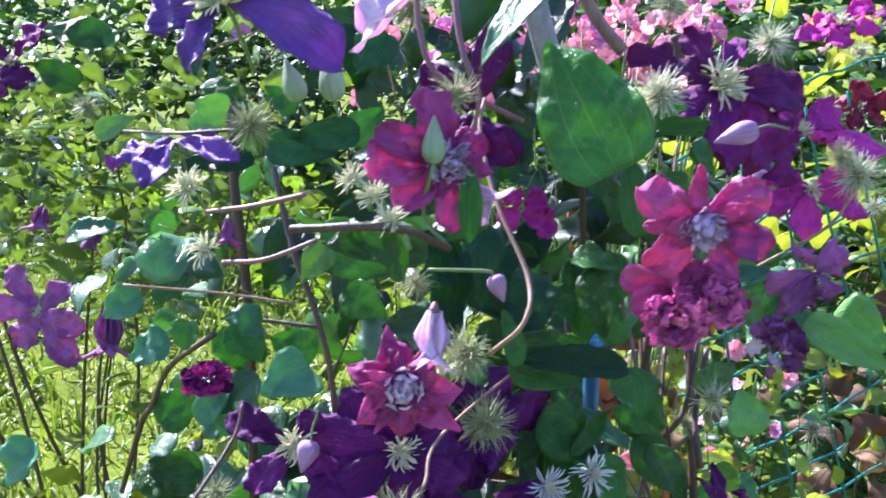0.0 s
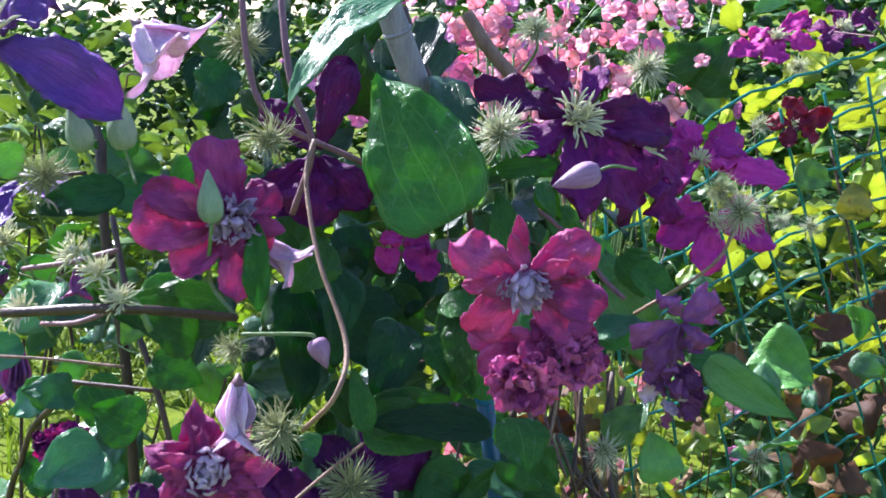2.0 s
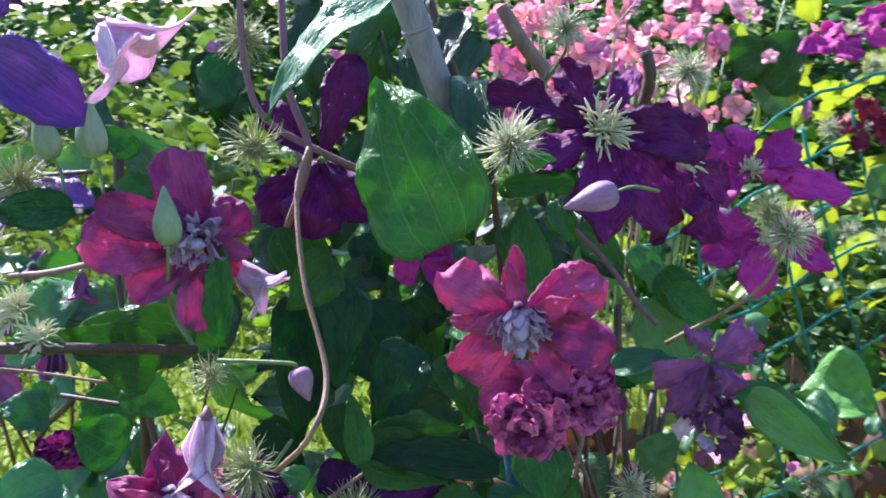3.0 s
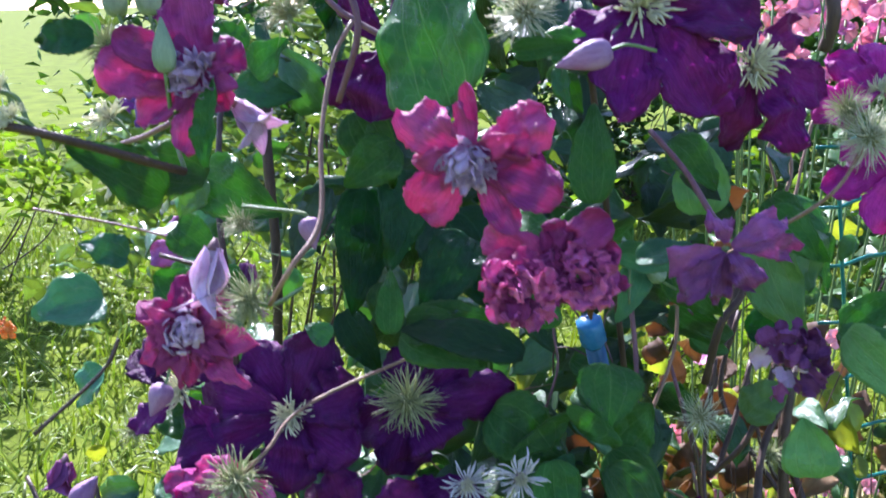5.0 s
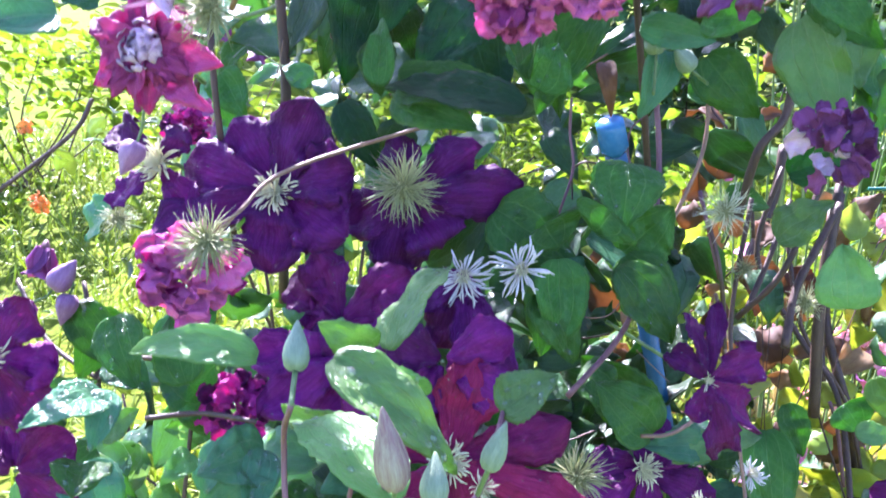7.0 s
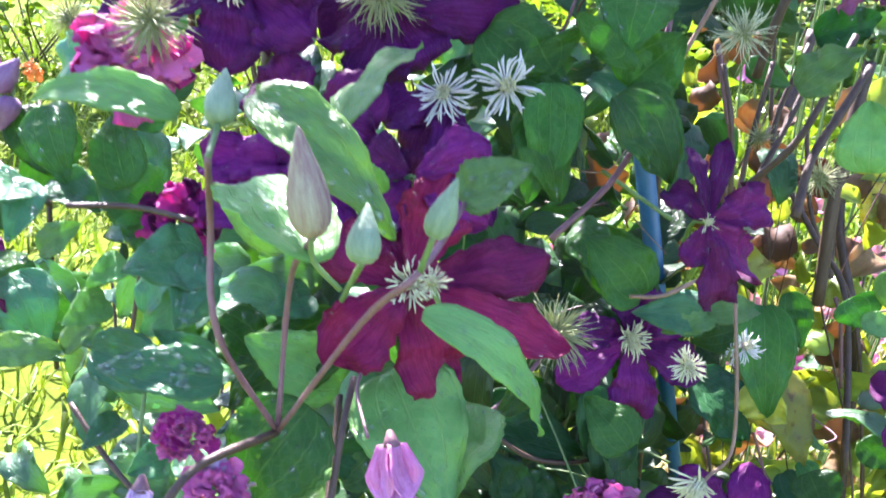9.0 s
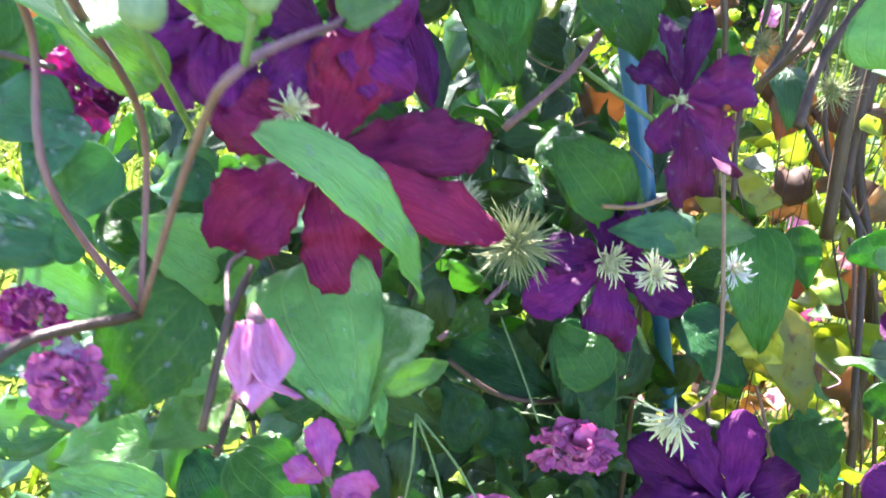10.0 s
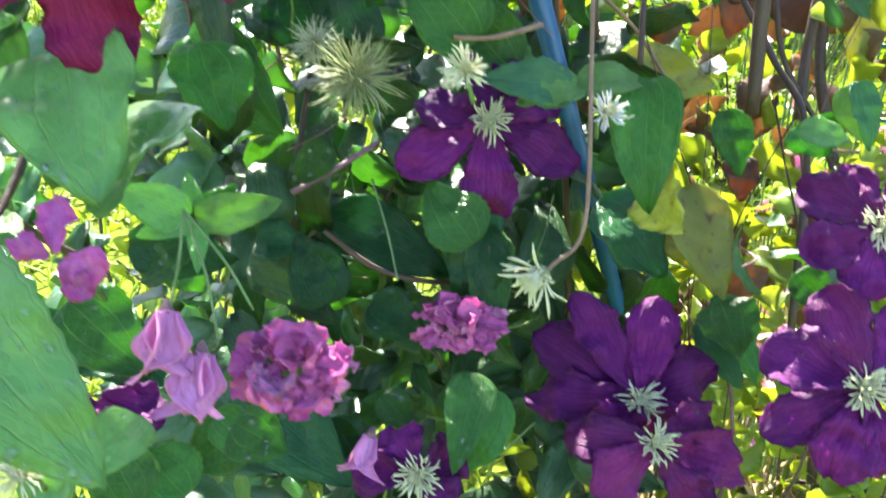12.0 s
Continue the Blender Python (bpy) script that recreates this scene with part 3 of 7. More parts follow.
def ruffled_flower(at, face, size, tone="magenta", label="", seed=0, count=50, flat=0.6, second="pink"):
    """A faded bloom: a crumpled heap of curled petals."""
    rnd = random.Random(seed)
    ob = thing("ruffled_clematis_flower", label or "crumpled fading magenta clematis flower", "flower", facing(at, face), "ruffled clematis flowers")
    models = [blade(1.0, rnd.uniform(0.6, 0.95), "round", rnd.uniform(-1.8, 1.6), 0.4, 0.20, 2.8, seed + k, 0.025, 8, 10, teeth=0.14, crumple=0.14).mesh("crumpled_petal", PETAL[second if k == 4 else tone]) for k in range(5)]
    for k in range(count):
        q = math.sqrt((k + 0.5) / count)
        tilt, length = 95 * q, size * rnd.uniform(0.36, 0.72)
        m = Matrix.Diagonal((1, flat, 1, 1)) @ pose(0, 0, 0, 0, 0, k * 137.5) @ pose(0, size * 0.5 * q, size * 0.12 * (1 - q), 90 - tilt + rnd.uniform(-20, 20), rnd.uniform(-35, 35), rnd.uniform(-30, 30)) @ Matrix.Scale(length, 4)
        part("crumpled_petal", models[k % 5], None, ob, "", m)
    part("stalk", tube(glide([(0, 0, 0), (0, 0.002, -0.012), (0.002, -0.004, -0.03)], 4), 0.001, 6), STEM["green"], ob)
    return ob


def bell_flower(at, hang, length, width, tone="pink", label="", seed=0, spread=20, count=4, turn=20, flare=0.7):
    """A nodding flower: pointed petals that hang along hang and flare at the tips."""
    ob = thing("nodding_clematis_flower", label or "half-open pale pink nodding clematis flower", "flower", facing(at, hang, turn), "nodding clematis flowers")
    for k in range(count):
        shape = blade(length * random.Random(seed + k).uniform(0.85, 1.1), width, "point", 0.0, 0.45, 0.06, 1.2, seed + k, 0.0006, 8, 12, ribs=0.03, twist=random.Random(seed + k).uniform(-0.5, 0.5))
        bent = Shape()
        bent.faces, bent.uvs = shape.faces, shape.uvs
        bent.verts = [(x, y, z - flare * length * 0.35 * max(0.0, y / length - 0.45) ** 2 * 3 + 0.13 * length * math.sin(min(1, y / length) * 3.14)) for x, y, z in shape.verts]
        part("petal", bent, PETAL[tone], ob, "", pose(0, 0, 0, 0, 0, k * 360 / count) @ pose(0, 0.0015, 0, 90 - spread, 0, 0))
    part("calyx", lathe([(0.0008, -0.004), (0.0022, -0.001), (0.0032, 0.001), (0.001, 0.002)], 10), STEM["purple"], ob)
    return ob


def bud(at, way, length, width, tone="grey", label="", seed=0, stalk=None):
    ob = thing("flower_bud", label or "closed grey-green clematis bud on its stalk", "flower bud", facing(at, way, 40 * seed), "clematis buds")
    prof = [(0.10, 0.0), (0.30, 0.03), (0.44, 0.12), (0.5, 0.26), (0.47, 0.42), (0.36, 0.60), (0.23, 0.76), (0.12, 0.9), (0.05, 0.98), (0.01, 1.0)]
    part("bud_body", lathe([(r * width, h * length) for r, h in prof], 24, ribs=4 if tone != "striped" else 8, depth=0.06), BUD[tone], ob)
    if stalk:
        inv = ob.matrix_basis.inverted()
        part("stalk", tube(glide([inv @ Vector(p) for p in [at, *stalk]]), 0.0009, 6), STEM["green"], ob)
    else:
        part("stalk", tube(glide([(0, 0, 0.001), (0.001, 0.001, -0.006), (0.003, -0.004, -0.015)], 4), 0.0007, 6), STEM["green"], ob)
    return ob


def seed_head(at, face, radius, count=88, curl=0.8, cover=2.2, tone="green", seed=0, label="", core=0.28, stalk=None):
    """Feathery styles that arch out of a knot of green seeds."""
    rnd, knot = random.Random(seed), Shape()
    ob = thing("seed_head", label or "feathery green clematis seed head", "seed head", facing(at, face, rnd.uniform(0, 360)), "clematis seed heads")
    swirl = rnd.uniform(0, 6.28)
    models = PLUMES["green" if tone == "green" else "silver"]
    for k in range(count):
        q = (k + 0.5) / count
        tilt, a = math.acos(1 - q * (1 - math.cos(cover))), k * 2.39996 + rnd.uniform(-0.15, 0.15)
        out = Vector((math.cos(a) * math.sin(tilt), math.sin(a) * math.sin(tilt), math.cos(tilt)))
        bend = min(5, max(0, int(rnd.gauss(curl * 2.6, 1.0))))
        part("plume", models[bend], None, ob, "", aimed(out * radius * core * 0.5, out, swirl + rnd.uniform(-0.9, 0.9), radius * rnd.uniform(0.74, 1.08)))
        tube([out * radius * core * 0.2, out * radius * core * 0.75, out * radius * core * 1.15], [radius * 0.05, radius * 0.07, radius * 0.02], 5, knot)
    part("seed_knot", knot, CORE, ob)
    down = Shape()
    for k in range(110 if count > 60 else 60):
        q = (k + 0.5) / (110 if count > 60 else 60)
        tilt, a = math.acos(1 - q * (1 - math.cos(cover))), k * 2.39996 + 0.8 + rnd.uniform(-0.3, 0.3)
        out = Vector((math.cos(a) * math.sin(tilt), math.sin(a) * math.sin(tilt), math.cos(tilt)))
        side = out.orthogonal().normalized() * rnd.uniform(-1, 1) + out.cross(out.orthogonal()).normalized() * rnd.uniform(-1, 1)
        far = radius * rnd.uniform(0.5, 1.05)
        tube([out * radius * core * 0.6, out * far * 0.6 + side * far * 0.05 * curl, out * far * 0.86 + side * far * 0.16 * curl, out * far + side * far * 0.36 * curl], [radius * 0.014, radius * 0.017, radius * 0.012, radius * 0.004], 3, down)
    tagged(part("down", down, PLUME if tone == "green" else PLUME_PALE, ob, "fine feathery hairs"), kind="stuff")
    if stalk:
        inv = ob.matrix_basis.inverted()
        part("stalk", tube(glide([inv @ Vector(p) for p in [at, *stalk]]), 0.0010, 6), STEM["tan"], ob)
    else:
        part("stalk", tube(glide([(0, 0, 0), (0.001, 0.002, -radius * 0.8), (0.004, -0.004, -radius * 1.9)], 4), 0.0009, 6), STEM["green"], ob)
    return ob


def spent_head(at, face, radius, seed=0, count=56, label="", tone="white", spread=1.5, stalk=None, core="grey"):
    """What the petals leave: a flat brush of stiff pale stamens round a small core."""
    ob = thing("spent_flower_head", label or "petal-less clematis head of stiff white stamens", "flower head", facing(at, face), "spent clematis heads")
    stamens(ob, radius, tone, count, spread, seed, True, 0.6)
    part("core", lathe([(radius * 0.1, -radius * 0.25), (radius * 0.26, -radius * 0.1), (radius * 0.24, radius * 0.16), (radius * 0.05, radius * 0.22)], 10), BUD["mauve"] if core == "grey" else CORE, ob)
    if stalk:
        inv = ob.matrix_basis.inverted()
        part("stalk", tube(glide([inv @ Vector(p) for p in [at, *stalk]]), 0.0011, 6), STEM["tan"], ob)
    else:
        part("stalk", tube(glide([(0, 0, 0), (0.001, 0.002, -radius), (0.004, -0.004, -radius * 2.2)], 4), 0.0010, 6), STEM["green"], ob)
    return ob


def garden_cane(top, foot):
    ob = thing("garden_cane", "weathered grey wooden cane that props the vine", "plant support")
    line = [Vector(top).lerp(Vector(foot), k / 12) for k in range(13)]
    part("pole", tube(line, 0.0084, 14), CANE, ob)
    for k in (3, 8):
        part("node_ring", tube([line[k] - (line[1] - line[0]) * 0.12, line[k], line[k] + (line[1] - line[0]) * 0.12], [0.0085, 0.0095, 0.0085], 14), CANE, ob)
    return ob


def blue_stake(top, foot):
    """A blue coated tube with a paler cap."""
    ob = thing("blue_plant_stake", "blue plastic-coated plant stake with a pale cap", "plant support")
    a, b = Vector(top), Vector(foot)
    way = (b - a).normalized()
    part("tube", tube([a + way * 0.004, a.lerp(b, 0.5), b], 0.0063, 16), BLUE_PLASTIC, ob)
    part("cap", tube([a - way * 0.004, a - way * 0.002, a + way * 0.014, a + way * 0.018], [0.0064, 0.0086, 0.0088, 0.0066], 8), CAP_PLASTIC, ob, "pale blue cap")
    return ob


# ---- the place ----


def templates(count, length, width, outline, seed, curl=0.6, nu=2, nv=4, thick=0.0006):
    rnd = random.Random(seed)
    made = [blade(length, width * rnd.uniform(0.85, 1.15), outline, rnd.uniform(-0.2, 1.0) * curl * 2, rnd.uniform(0.0, 0.5), 0.07, 1.8, seed + k, thick, nu, nv, twist=rnd.uniform(-0.4, 0.4), crumple=0.09 if nu > 3 else 0.0, teeth=0.06 if nv > 5 else 0.0) for k in range(count)]
    return [(np.array(s.verts), s.faces, s.uvs) for s in made]


def scatter(name, label, category, mat, models, places, parent=None):
    """One mesh of many leaves: places are (point, facing, spin, scale)."""
    verts, faces, uvs, k = [], [], [], 0
    for n, (p, face, spin, size) in enumerate(places):
        v, f, uv = models[n % len(models)]
        m = np.array(facing(p, face, spin))
        verts.append((v * size) @ m[:3, :3].T + m[:3, 3])
        faces += [tuple(i + k for i in q) for q in f]
        uvs += uv
        k += len(v)
    shape = Shape()
    shape.verts, shape.faces, shape.uvs = [tuple(p) for p in np.concatenate(verts)], faces, uvs
    ob = new(name, shape.mesh(name, mat))
    if parent:
        ob.parent = parent
        return tagged(ob, label, kind="stuff")
    return tagged(ob, label, category, kind="stuff")


def lean(rnd, mean, wild):
    return Vector(mean) + Vector((rnd.gauss(0, wild), rnd.gauss(0, wild), rnd.gauss(0, wild)))


def ground_sheet():
    mat, tree, nodes, links, bsdf, out = nodes_of("lawn_ground")
    pos = nodes.new("ShaderNodeTexCoord").outputs["Object"]
    a, b = noise_node(nodes, links, 3.0, 5, pos), noise_node(nodes, links, 60, 4, pos)
    tone = ramp(nodes, [(0.30, (0.040, 0.055, 0.010)), (0.5, (0.100, 0.140, 0.014)), (0.75, (0.20, 0.24, 0.022))])
    links.new(math_node(nodes, links, "ADD", math_node(nodes, links, "MULTIPLY", a, 0.55), math_node(nodes, links, "MULTIPLY", b, 0.45)), tone.inputs[0])
    links.new(tone.outputs[0], bsdf.inputs["Base Color"])
    bsdf.inputs["Roughness"].default_value, bsdf.inputs["Specular IOR Level"].default_value = 1.0, 0.05
    steps = [-400, -60, -15, -5] + [q * 0.25 for q in range(-12, 21)] + [7, 15, 60, 400]
    verts = [(x, y, 0.02 * noise.noise((x * 1.3, y * 1.3, 0)) if max(abs(x), abs(y)) < 6 else 0.0) for y in steps for x in steps]
    w = len(steps)
    faces = [(j * w + i, j * w + i + 1, (j + 1) * w + i + 1, (j + 1) * w + i) for j in range(w - 1) for i in range(w - 1)]
    ob = new("ground", Shape().add(verts, faces).mesh("ground", mat))
    tagged(ob, "sunlit garden lawn and soil under the plants", "ground", kind="structure")
    return ob


ground_sheet()

# grass on the lawn
rnd = random.Random(3)
grass = [((rnd.uniform(-4.2, 0.6), rnd.uniform(0.75, 4.6), -0.005), lean(rnd, (0, -0.4, 0.25), 0.5), rnd.uniform(-25, 25), rnd.uniform(0.6, 1.5)) for _ in range(17000)]
grass = [q for q in grass if rnd.random() < min(q[0][0] + 4.2, 4.6 - q[0][1], 0.7) / 0.7 + 0.04]
grass_leaf = blade_material("grass_blade", (0.130, 0.200, 0.022), (0.270, 0.350, 0.045), (0.25, 0.34, 0.06), (0.72, 0.88, 0.06), 0.45, 0.5, island=True)
scatter("lawn_grass", "bright sunlit uneven lawn grass", "grass", grass_leaf, templates(5, 0.10, 0.008, "strap", 5, 1.2, 1, 3), grass)

# pale dry grass under the fence
straw_blade = blade_material("straw_blade", (0.34, 0.27, 0.12), (0.62, 0.54, 0.28), (0.5, 0.45, 0.25), (0.85, 0.76, 0.38), 0.6, 0.5, island=True)
straw = [((rnd.uniform(-0.05, 0.52), rnd.uniform(1.12, 2.1), -0.005), lean(rnd, (0, -0.4, 0.25), 0.6), rnd.uniform(-50, 50), rnd.uniform(0.5, 1.6)) for _ in range(2200)]
scatter("dry_grass", "pale sunlit dry grass under the fence", "grass", straw_blade, templates(5, 0.11, 0.009, "strap", 8, 1.4, 1, 3), straw)

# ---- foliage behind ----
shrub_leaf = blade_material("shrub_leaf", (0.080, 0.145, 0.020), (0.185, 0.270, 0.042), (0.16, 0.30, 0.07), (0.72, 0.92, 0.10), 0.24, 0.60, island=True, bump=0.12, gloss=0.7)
glossy_leaf = blade_material("glossy_shrub_leaf", (0.050, 0.110, 0.040), (0.135, 0.235, 0.085), (0.16, 0.28, 0.12), (0.70, 0.86, 0.16), 0.17, 0.44, island=True, bump=0.12, gloss=1.0)
# vine green darkened to put the interior's shade into the colour
shaded_vine_leaf = blade_material("vine_inner_leaf_shaded", (0.016, 0.052, 0.018), (0.044, 0.105, 0.030), (0.07, 0.17, 0.05), (0.14, 0.40, 0.03), 0.34, 0.28, island=True, bump=0.7)
# leaf green made paler and yellower, so sunlight is part of its colour
sunlit_leaf = blade_material("leaf_sunlit_yellow", (0.085, 0.180, 0.024), (0.300, 0.400, 0.070), (0.26, 0.36, 0.09), (0.92, 0.96, 0.14), 0.30, 0.62, island=True, gloss=0.6)
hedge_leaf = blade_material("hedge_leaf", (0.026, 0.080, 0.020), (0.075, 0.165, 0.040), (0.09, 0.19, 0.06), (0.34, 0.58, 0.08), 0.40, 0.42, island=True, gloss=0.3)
dead_leaf = blade_material("dead_leaf", (0.110, 0.060, 0.030), (0.300, 0.190, 0.095), (0.13, 0.08, 0.04), (0.60, 0.36, 0.14), 0.7, 0.42, island=True)


def bush(name, label, mat, centre, spread, count, size, seed, outline="ovate", wild=0.55, shell=0.35, stems=9, sunny=False):
    """A shrub: stems from the soil and a crown of leaves in uneven clumps."""
    rnd = random.Random(seed)
    ob = thing(name, label, "shrub", pose(centre[0], centre[1], 0))
    c = Vector(centre) - Vector((centre[0], centre[1], 0))
    clumps = []
    for _ in range(max(10, count // 45)):
        d = Vector((rnd.gauss(0, 1), rnd.gauss(0, 1), rnd.gauss(0, 1))).normalized() * rnd.uniform(shell, 1.0) ** 0.6
        clumps.append(c + Vector((d.x * spread[0], d.y * spread[1], d.z * spread[2])))
    places = []
    for k in range(count):
        q = clumps[k % len(clumps)]
        p = q + Vector((rnd.gauss(0, 1), rnd.gauss(0, 1), rnd.gauss(0, 1))) * size * 1.5
        p.z = max(p.z, 0.03)
        places.append((p, lean(rnd, (-0.1, 0.55, 0.70) if sunny else (0, 0.0, 0.85), wild * 0.8), rnd.uniform(0, 360), rnd.uniform(0.55, 1.25)))
    crown = scatter("crown", "", "", mat, templates(8, size, size * 0.62, outline, seed, 0.6, 1 if size > 0.15 else 2, 2 if size > 0.15 else 3), places, ob)
    for k in range(stems):
        q = clumps[k * 3 % len(clumps)]
        line = glide([(rnd.uniform(-0.1, 0.1), rnd.uniform(-0.1, 0.1), -0.02), q * 0.5 + Vector((rnd.uniform(-0.06, 0.06), rnd.uniform(-0.06, 0.06), 0)), q])
        part("stem", tube(line, [0.0045 - 0.0028 * n / len(line) for n in range(len(line))], 6), STEM["brown"], ob)
    return ob


bush("garden_shrub", "shrub with small glossy dark green leaves in the sun", glossy_leaf, (-0.72, 1.42, 0.86), (0.42, 0.26, 0.32), 820, 0.052, 11, sunny=True)
bush("garden_shrub", "low sunlit shrub with loose bright leaves beside the vine", sunlit_leaf, (-0.50, 1.00, 0.40), (0.26, 0.20, 0.34), 130, 0.050, 10, sunny=True)
bush("garden_shrub", "low loose yellow-green shrub on the lawn", shrub_leaf, (-2.05, 2.75, 0.24), (0.36, 0.28, 0.22), 260, 0.060, 7, sunny=True)
bush("garden_shrub", "bushy sunlit shrub across the lawn", shrub_leaf, (-3.1, 2.6, 0.50), (0.6, 0.45, 0.50), 800, 0.070, 6, sunny=True)
bush("garden_shrub", "tall sunlit shrub with glossy yellow-green leaves", shrub_leaf, (-1.35, 3.6, 0.34), (0.55, 0.36, 0.32), 760, 0.064, 12, sunny=True)
bush("garden_shrub", "backlit shrub with loose light green leaves", shrub_leaf, (-0.30, 2.6, 0.40), (0.5, 0.35, 0.40), 520, 0.062, 13, sunny=True)
bush("fence_climber", "sunlit climber with yellow-green leaves along the fence", sunlit_leaf, (1.02, 1.50, 0.84), (0.56, 0.14, 0.26), 230, 0.070, 14, sunny=True)
bush("fence_climber", "leafy climber with bright leaves at the fence foot", sunlit_leaf, (0.22, 1.38, 0.16), (0.30, 0.18, 0.18), 230, 0.050, 15, sunny=True)
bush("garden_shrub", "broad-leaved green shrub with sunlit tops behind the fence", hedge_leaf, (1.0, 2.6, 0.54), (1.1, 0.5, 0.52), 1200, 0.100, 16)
bush("garden_shrub", "loose yellow-green shrub behind the fence", sunlit_leaf, (0.95, 2.15, 0.86), (0.8, 0.25, 0.20), 330, 0.085, 57, sunny=True)
# added in dark hedge green to give the shade behind the fence
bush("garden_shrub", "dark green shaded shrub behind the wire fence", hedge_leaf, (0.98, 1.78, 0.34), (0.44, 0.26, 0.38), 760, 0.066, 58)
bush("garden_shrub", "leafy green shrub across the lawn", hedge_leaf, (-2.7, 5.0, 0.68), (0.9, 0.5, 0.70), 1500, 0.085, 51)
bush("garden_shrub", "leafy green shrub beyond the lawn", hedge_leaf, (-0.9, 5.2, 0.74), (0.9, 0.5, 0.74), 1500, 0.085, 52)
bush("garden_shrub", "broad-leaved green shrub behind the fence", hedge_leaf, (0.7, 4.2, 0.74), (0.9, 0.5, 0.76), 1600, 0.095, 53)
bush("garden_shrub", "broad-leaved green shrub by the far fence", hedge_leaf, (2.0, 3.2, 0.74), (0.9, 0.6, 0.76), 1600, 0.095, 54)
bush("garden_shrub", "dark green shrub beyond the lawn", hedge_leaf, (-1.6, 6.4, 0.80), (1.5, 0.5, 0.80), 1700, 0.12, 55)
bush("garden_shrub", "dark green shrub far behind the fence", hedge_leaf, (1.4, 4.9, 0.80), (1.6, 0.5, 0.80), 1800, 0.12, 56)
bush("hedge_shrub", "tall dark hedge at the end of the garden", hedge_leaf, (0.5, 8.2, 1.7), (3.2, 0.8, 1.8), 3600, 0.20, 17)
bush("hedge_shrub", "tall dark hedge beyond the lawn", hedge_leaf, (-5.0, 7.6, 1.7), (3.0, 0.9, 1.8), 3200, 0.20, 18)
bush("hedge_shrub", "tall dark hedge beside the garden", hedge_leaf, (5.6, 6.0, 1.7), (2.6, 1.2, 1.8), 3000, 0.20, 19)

def wire_fence():
    """A slack green netting of bent coated wires between posts."""
    ob = thing("wire_fence", "slack green plastic-coated wire netting fence behind the vine", "fence", pose(FENCE_X, FENCE_Y, 0, 0, 0, FENCE_TURN))
    width, height, cell = 2.4, 1.0, 0.058

    def place(s, h, n):
        slack = min(1.0, max(0.0, (s - 0.12) / 0.35))
        fall = max(0.0, s - 1.0)
        return (s + slack * 0.42 * (0.75 - h), 0.006 * math.sin(7 * s + 5 * h) + 0.02 * math.sin(2.1 * h + s), h + 0.26 * slack * min(s - 0.12, 0.7) - 0.25 * fall + 0.004 * (n % 2))

    for k in range(int(height / cell) + 1):
        part("wire", tube([place(q * cell * 0.5, 0.03 + k * cell, q) for q in range(7, int(width / cell * 2) + 1)], 0.0019, 5), WIRE, ob)
    for k in range(4, int(width / cell) + 1):
        part("wire", tube([place(k * cell, 0.03 + q * cell * 0.5, q) for q in range(int(height / cell * 2))], 0.0019, 6), WIRE, ob)
    knot = Shape().add(*DOME)
    model = knot.mesh("knot", WIRE)
    for i in range(4, 22):
        for k in range(2, 15):
            part("knot", model, None, ob, "", Matrix.Translation(place(i * cell, 0.03 + k * cell, 0)) @ Matrix.Diagonal((0.0026, 0.0026, 0.0032, 1)))
    for x in (1.25, 2.4):
        part("post", tube([(x, 0.02, -0.02), (x, 0.02, 0.6), (x, 0.02, 1.05)], 0.011, 10), STEM["brown"], ob)
    return ob


FENCE_X, FENCE_Y, FENCE_TURN = 0.05, 0.92, 22.0
wire_fence()


def phlox(centre, spread, count, seed):
    """A clump of small coral-pink five-petalled blossoms on thin stems."""
    rnd = random.Random(seed)
    ob = thing("pink_flower_clump", "sunlit clump of small coral pink and white flowers", "flowers", pose(centre[0], centre[1], 0))
    models = []
    for k in range(3):
        shape = Shape()
        for p in range(5):
            blade(0.016, 0.015, "round", rnd.uniform(-0.5, 0.9), 0.2, 0.08, 2.0, seed + 9 * k + p, 0.0004, 4, 5, shape, pose(0, 0, 0, 0, 0, p * 72) @ pose(0, 0.001, 0, rnd.uniform(5, 45), 0, 0))
        models.append(shape.mesh("blossom", PETAL[("coral", "coral", "pink")[k]]))
    for k in range(count):
        p = Vector((rnd.gauss(0, spread[0]), rnd.gauss(0, spread[1]), centre[2] + rnd.gauss(0, spread[2])))
        part("blossom", models[k % 3], None, ob, "", facing(p, lean(rnd, (0, -0.7, 0.5), 0.5), rnd.uniform(0, 360)) @ Matrix.Scale(rnd.uniform(0.7, 1.3), 4))
        if k % 6 == 0:
            part("stem", tube(glide([(p.x * 0.4, p.y * 0.4, -0.02), (p.x * 0.7, p.y * 0.7, p.z * 0.6), p]), 0.0016, 5), STEM["green"], ob)
    return ob


phlox((0.164, 1.366, 1.144), (0.15, 0.07, 0.05), 190, 31)
phlox((0.22, 1.34, 0.36), (0.15, 0.14, 0.18), 80, 32)

